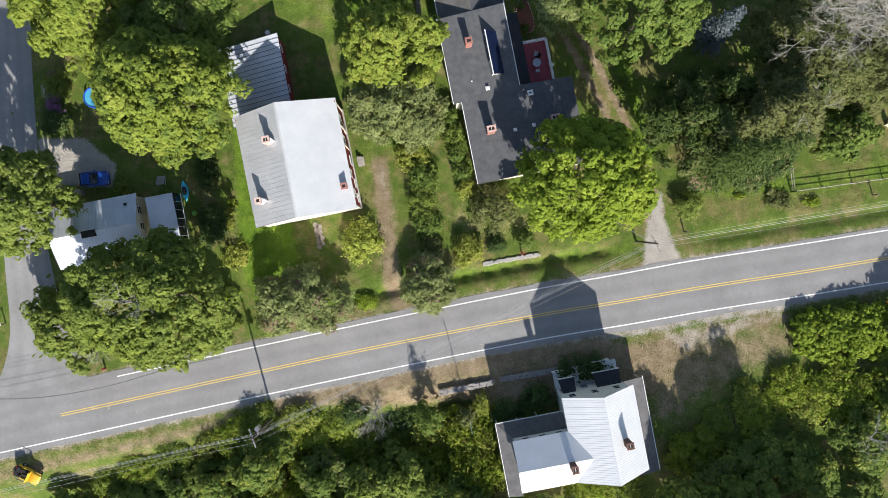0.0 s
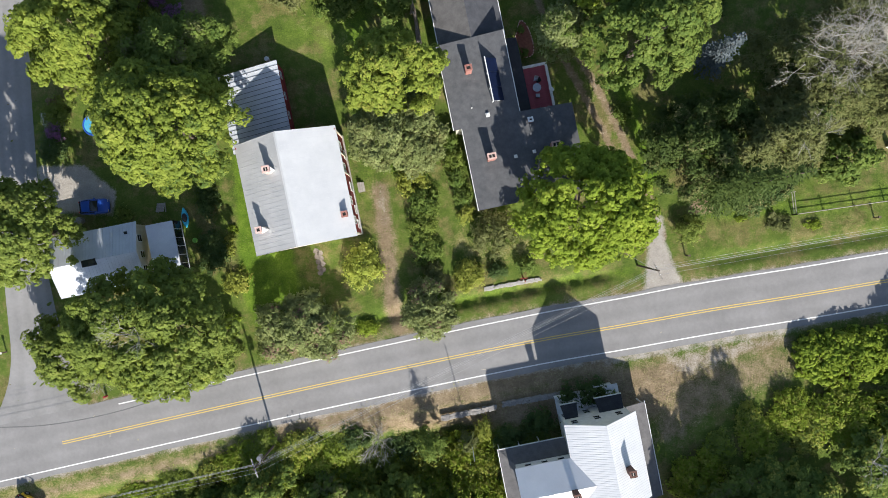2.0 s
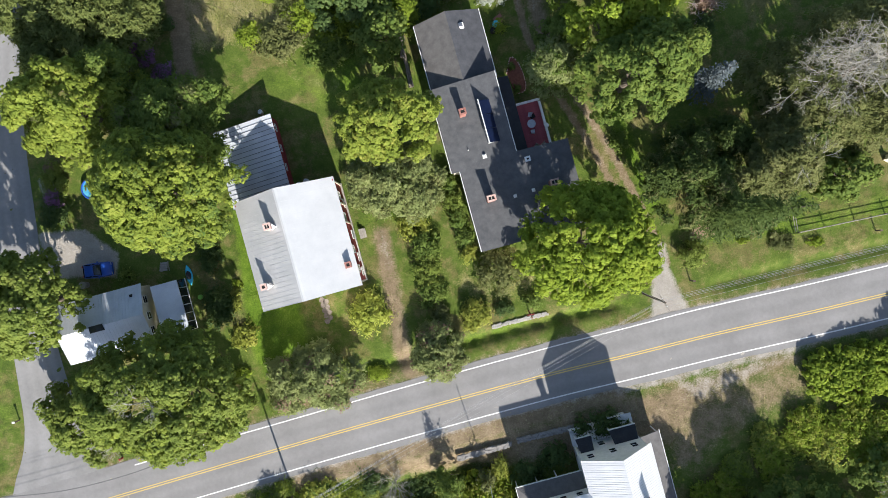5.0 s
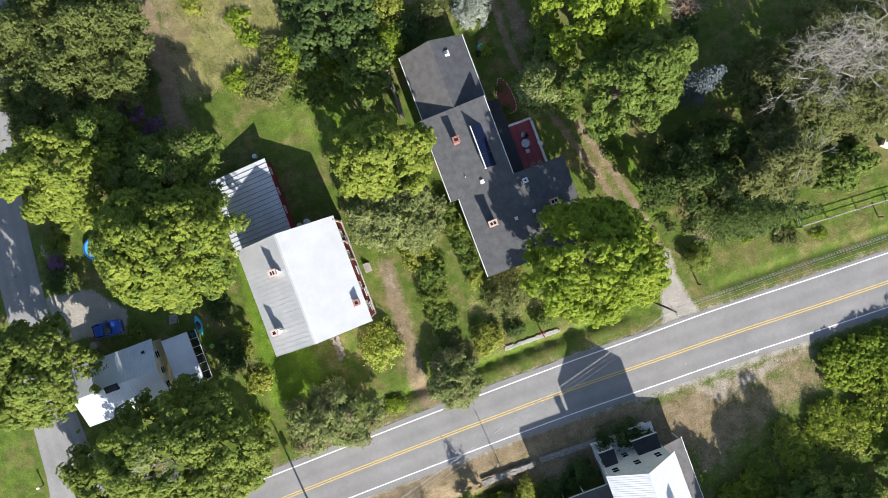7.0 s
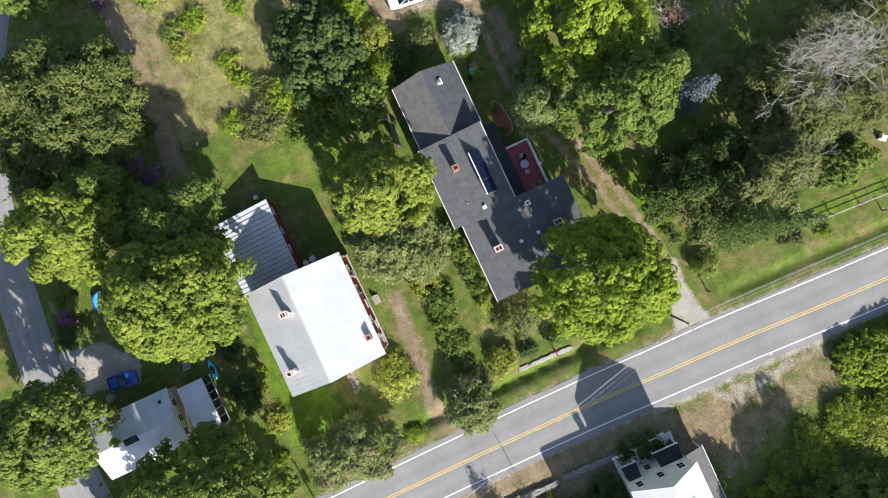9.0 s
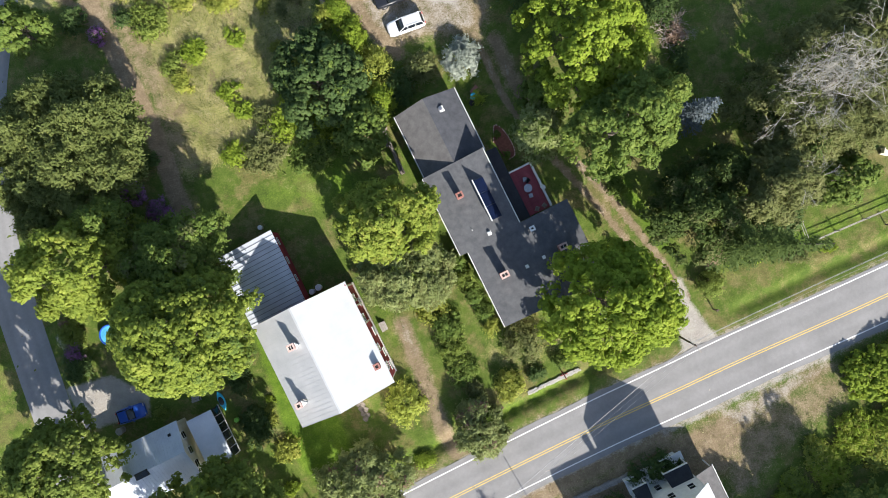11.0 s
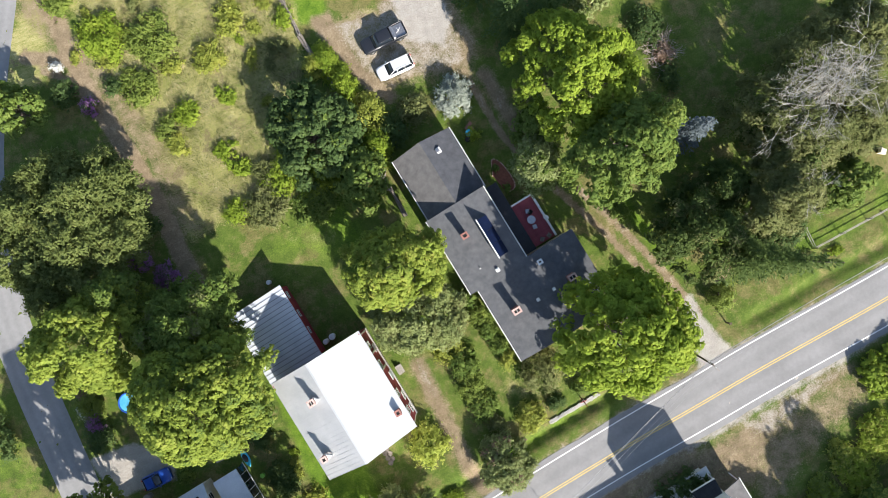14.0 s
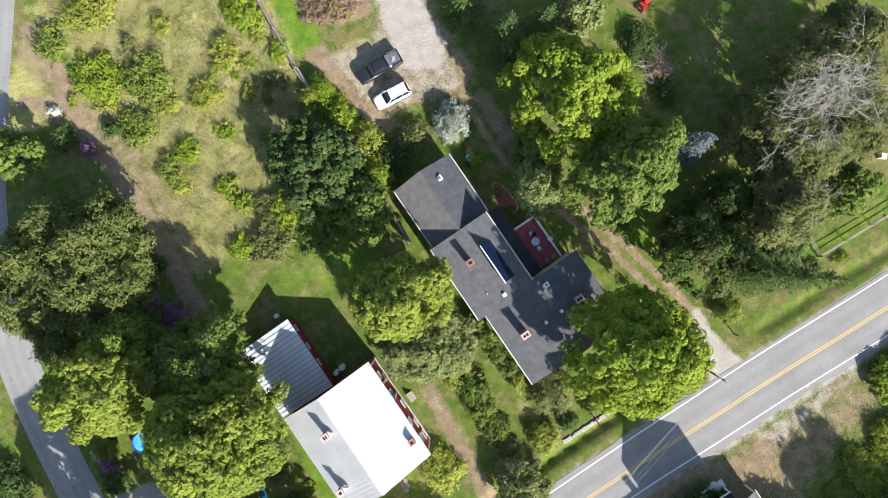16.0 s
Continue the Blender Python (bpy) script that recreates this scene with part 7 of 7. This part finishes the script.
# Flower bed with a brick edge beside the porch
M_MULCH = surface("red_mulch", (0.12, 0.045, 0.03), (0.26, 0.10, 0.065), 4, 0.95, bump=0.8)
bed = thing("flower_bed", pose(0, 0, 0), "flower bed of red mulch with a pale brick edge", "flower bed")
edge = smooth_line([(9.0, 29.6), (9.6, 31.5), (10.5, 30.8), (11.2, 28.7), (11.1, 27.3), (10.0, 26.9)], 0.3)
bm = bmesh.new()
prism(bm, [(p[0], p[1], 0.0) for p in edge], (0, 0, 0.06))
part("mulch", bm, M_MULCH, bed)
shared = None
for p, q in zip(edge, edge[1:]):
    if shared is None:
        ob = box_part("brick", -0.11, -0.06, 0, 0.11, 0.06, 0.14, M_BRICK_PALE, bed, bevel=0.01)
        shared = ob.data
    else:
        ob = new("brick", shared)
        ob.parent = bed
    ob.matrix_basis = pose(p[0], p[1], 0.01, 0, 0, math.degrees(math.atan2(q[1] - p[1], q[0] - p[0])))
for k, (x, y) in enumerate(((9.6, 30.4), (10.1, 27.5))):
    shrub("bedding_plant", "green plant growing in the mulch bed", x, y, 0.4, 0.45, 0.4, M_LEAF_MID, 400 + k, 0.2, 0.12, 50, category="plant", group="bedding plants")


# Clutter
def bin_at(x, y, w, h, mat, label, name="garden_bin"):
    t = thing(name, pose(x, y, 0, 0, 0, 20), label, "bin", "yard clutter")
    bm = bmesh.new()
    tube(bm, (0, 0, 0), (0, 0, h), w * 0.85, w, 14)
    part("tub", bm, mat, t)
    bm = bmesh.new()
    tube(bm, (0, 0, h), (0, 0, h + 0.06), w * 1.06, w * 0.9, 14)
    part("lid", bm, mat, t)


bin_at(8.0, 35.6, 0.42, 0.8, M_KAYAK, "blue plastic tub beside the ell")
bin_at(8.5, 36.0, 0.3, 0.6, M_BRICK, "red-brown tub beside the ell")
bin_at(7.6, 34.9, 0.34, 0.7, M_SOOT, "dark tub beside the ell")
bin_at(-17.7, 17.4, 0.33, 1.1, M_WHITE, "white gas bottle at the shed corner", "gas_bottle")
bin_at(-16.8, 17.7, 0.4, 0.9, M_TRIM, "white gas bottle at the shed corner", "gas_bottle")
bin_at(-21.9, 26.8, 0.28, 0.8, M_TRIM, "white barrel behind the shed", "barrel")
bin_at(-45.3, 6.9, 0.45, 1.0, M_GREYWOOD, "grey bin beside the long house")
bin_at(-35.7, 11.1, 0.3, 0.4, M_REDPLASTIC, "red plastic bucket on the lawn", "bucket")
bin_at(-31.1, 4.4, 0.3, 0.4, M_LIME, "lime-green plastic tub by the greenhouse wall", "bucket")
bin_at(-0.1, 38.6, 0.38, 0.4, M_REDPLASTIC, "red plastic tub behind the ell", "bucket")
bin_at(-42.4, -15.0, 0.14, 0.7, M_RED, "red hydrant-like marker at the road corner", "road_marker")
bench = thing("garden_bench", pose(8.3, 36.5, 0, 0, 0, 35), "red-brown wooden bench beside the ell", "bench", "yard clutter")
box_part("seat", -0.55, -0.22, 0.4, 0.55, 0.22, 0.46, M_BRICK, bench)
for a in (-0.5, 0.42):
    box_part("leg", a, -0.2, 0, a + 0.08, 0.2, 0.4, M_BRICK, bench)
mower = thing("ride_on_mower", pose(35.6, 44.6, 0, 0, 0, 25), "red ride-on mower parked on the lawn", "mower")
box_part("bonnet", 0.2, -0.28, 0.3, 0.95, 0.28, 0.75, M_REDPLASTIC, mower, bevel=0.06)
box_part("deck", -0.6, -0.55, 0.15, 0.4, 0.55, 0.32, M_REDPLASTIC, mower, bevel=0.05)
box_part("seat", -0.5, -0.25, 0.4, -0.1, 0.25, 0.55, M_SOOT, mower, bevel=0.05)
wheels(mower, (-0.55, 0.7), 0.5, 0.24)
for x, y, r in ((56.0, 18.3, 20), (55.8, 15.5, 60)):
    ch = thing("lawn_chair", pose(x, y, 0, 0, 0, r), "pale wooden lawn chair on the grass", "chair", "lawn chairs")
    box_part("seat", -0.35, -0.5, 0.3, 0.35, 0.5, 0.36, M_CREAM, ch)
    box_part("backrest", -0.35, 0.45, 0.36, 0.35, 0.55, 0.95, M_CREAM, ch)
    for a in (-0.35, 0.27):
        box_part("leg", a, -0.5, 0, a + 0.08, 0.5, 0.3, M_CREAM, ch)
sign = thing("warning_sign", pose(54.4, -6.5, 0, 0, 0, 100), "orange diamond road sign on a steel post", "road sign")
bm = bmesh.new()
tube(bm, (0, 0, 0), (0, 0, 2.4), 0.04)
part("post", bm, M_STEEL, sign)
box_part("panel", -0.38, -0.06, -0.38, 0.38, -0.04, 0.38, M_ORANGE, sign, m=pose(0, 0, 2.1, 25, 45, 0))
for x, y, h, lab in ((30.1, 2.1, 1.2, "dark wooden marker post beside the drive"), (53.7, 6.7, 1.0, "short wooden post on the verge"), (-54.9, -9.4, 1.1, "white-topped post beside the side road")):
    p = thing("marker_post", pose(x, y, 0), lab, "post", "marker posts")
    box_part("upright", -0.07, -0.07, -0.2, 0.07, 0.07, h, M_POLE, p)
    box_part("top", -0.16, -0.12, h, 0.16, 0.12, h + 0.12, M_WHITE if x < 0 else M_POLE, p)
rod = thing("white_pole", pose(3.3, -22.4, float(rise(3.3, -22.4))), "thin white pole leaning in the brush", "pole")
bm = bmesh.new()
tube(bm, (0, 0, 0), (-0.3, -1.3, 3.6), 0.035, 0.03)
part("shaft", bm, M_WHITE, rod)
stepsw = thing("wooden_steps", pose(-35.3, 7.9, 0, 0, 0, 95), "weathered wooden steps behind the long house", "steps")
for k in range(4):
    box_part("tread", 0.05 + 0.28 * k, -0.5, 0.62 - 0.16 * k, 0.31 + 0.28 * k, 0.5, 0.66 - 0.16 * k, M_GREYWOOD, stepsw)
for s in (-0.5, 0.44):
    box_part("stringer", 0.0, s, 0, 1.2, s + 0.06, 0.15, M_GREYWOOD, stepsw)
walkway = thing("stone_path", pose(-15.9, 3.0, 0, 0, 0, 11), "stepping stones before the red house", "path")
rs = np.random.default_rng(5)
for k in range(9):
    bm = bmesh.new()
    n_ = 7
    r_ = 0.28 + 0.12 * rs.random()
    prism(bm, [(0.45 * (k % 2) - 0.2 + r_ * math.cos(6.283 * j / n_) * (0.85 + 0.3 * rs.random()), -0.35 * k + r_ * math.sin(6.283 * j / n_) * (0.85 + 0.3 * rs.random()), 0) for j in range(n_)], (0, 0, 0.05))
    part("stepping_stone", bm, M_LOG, walkway)
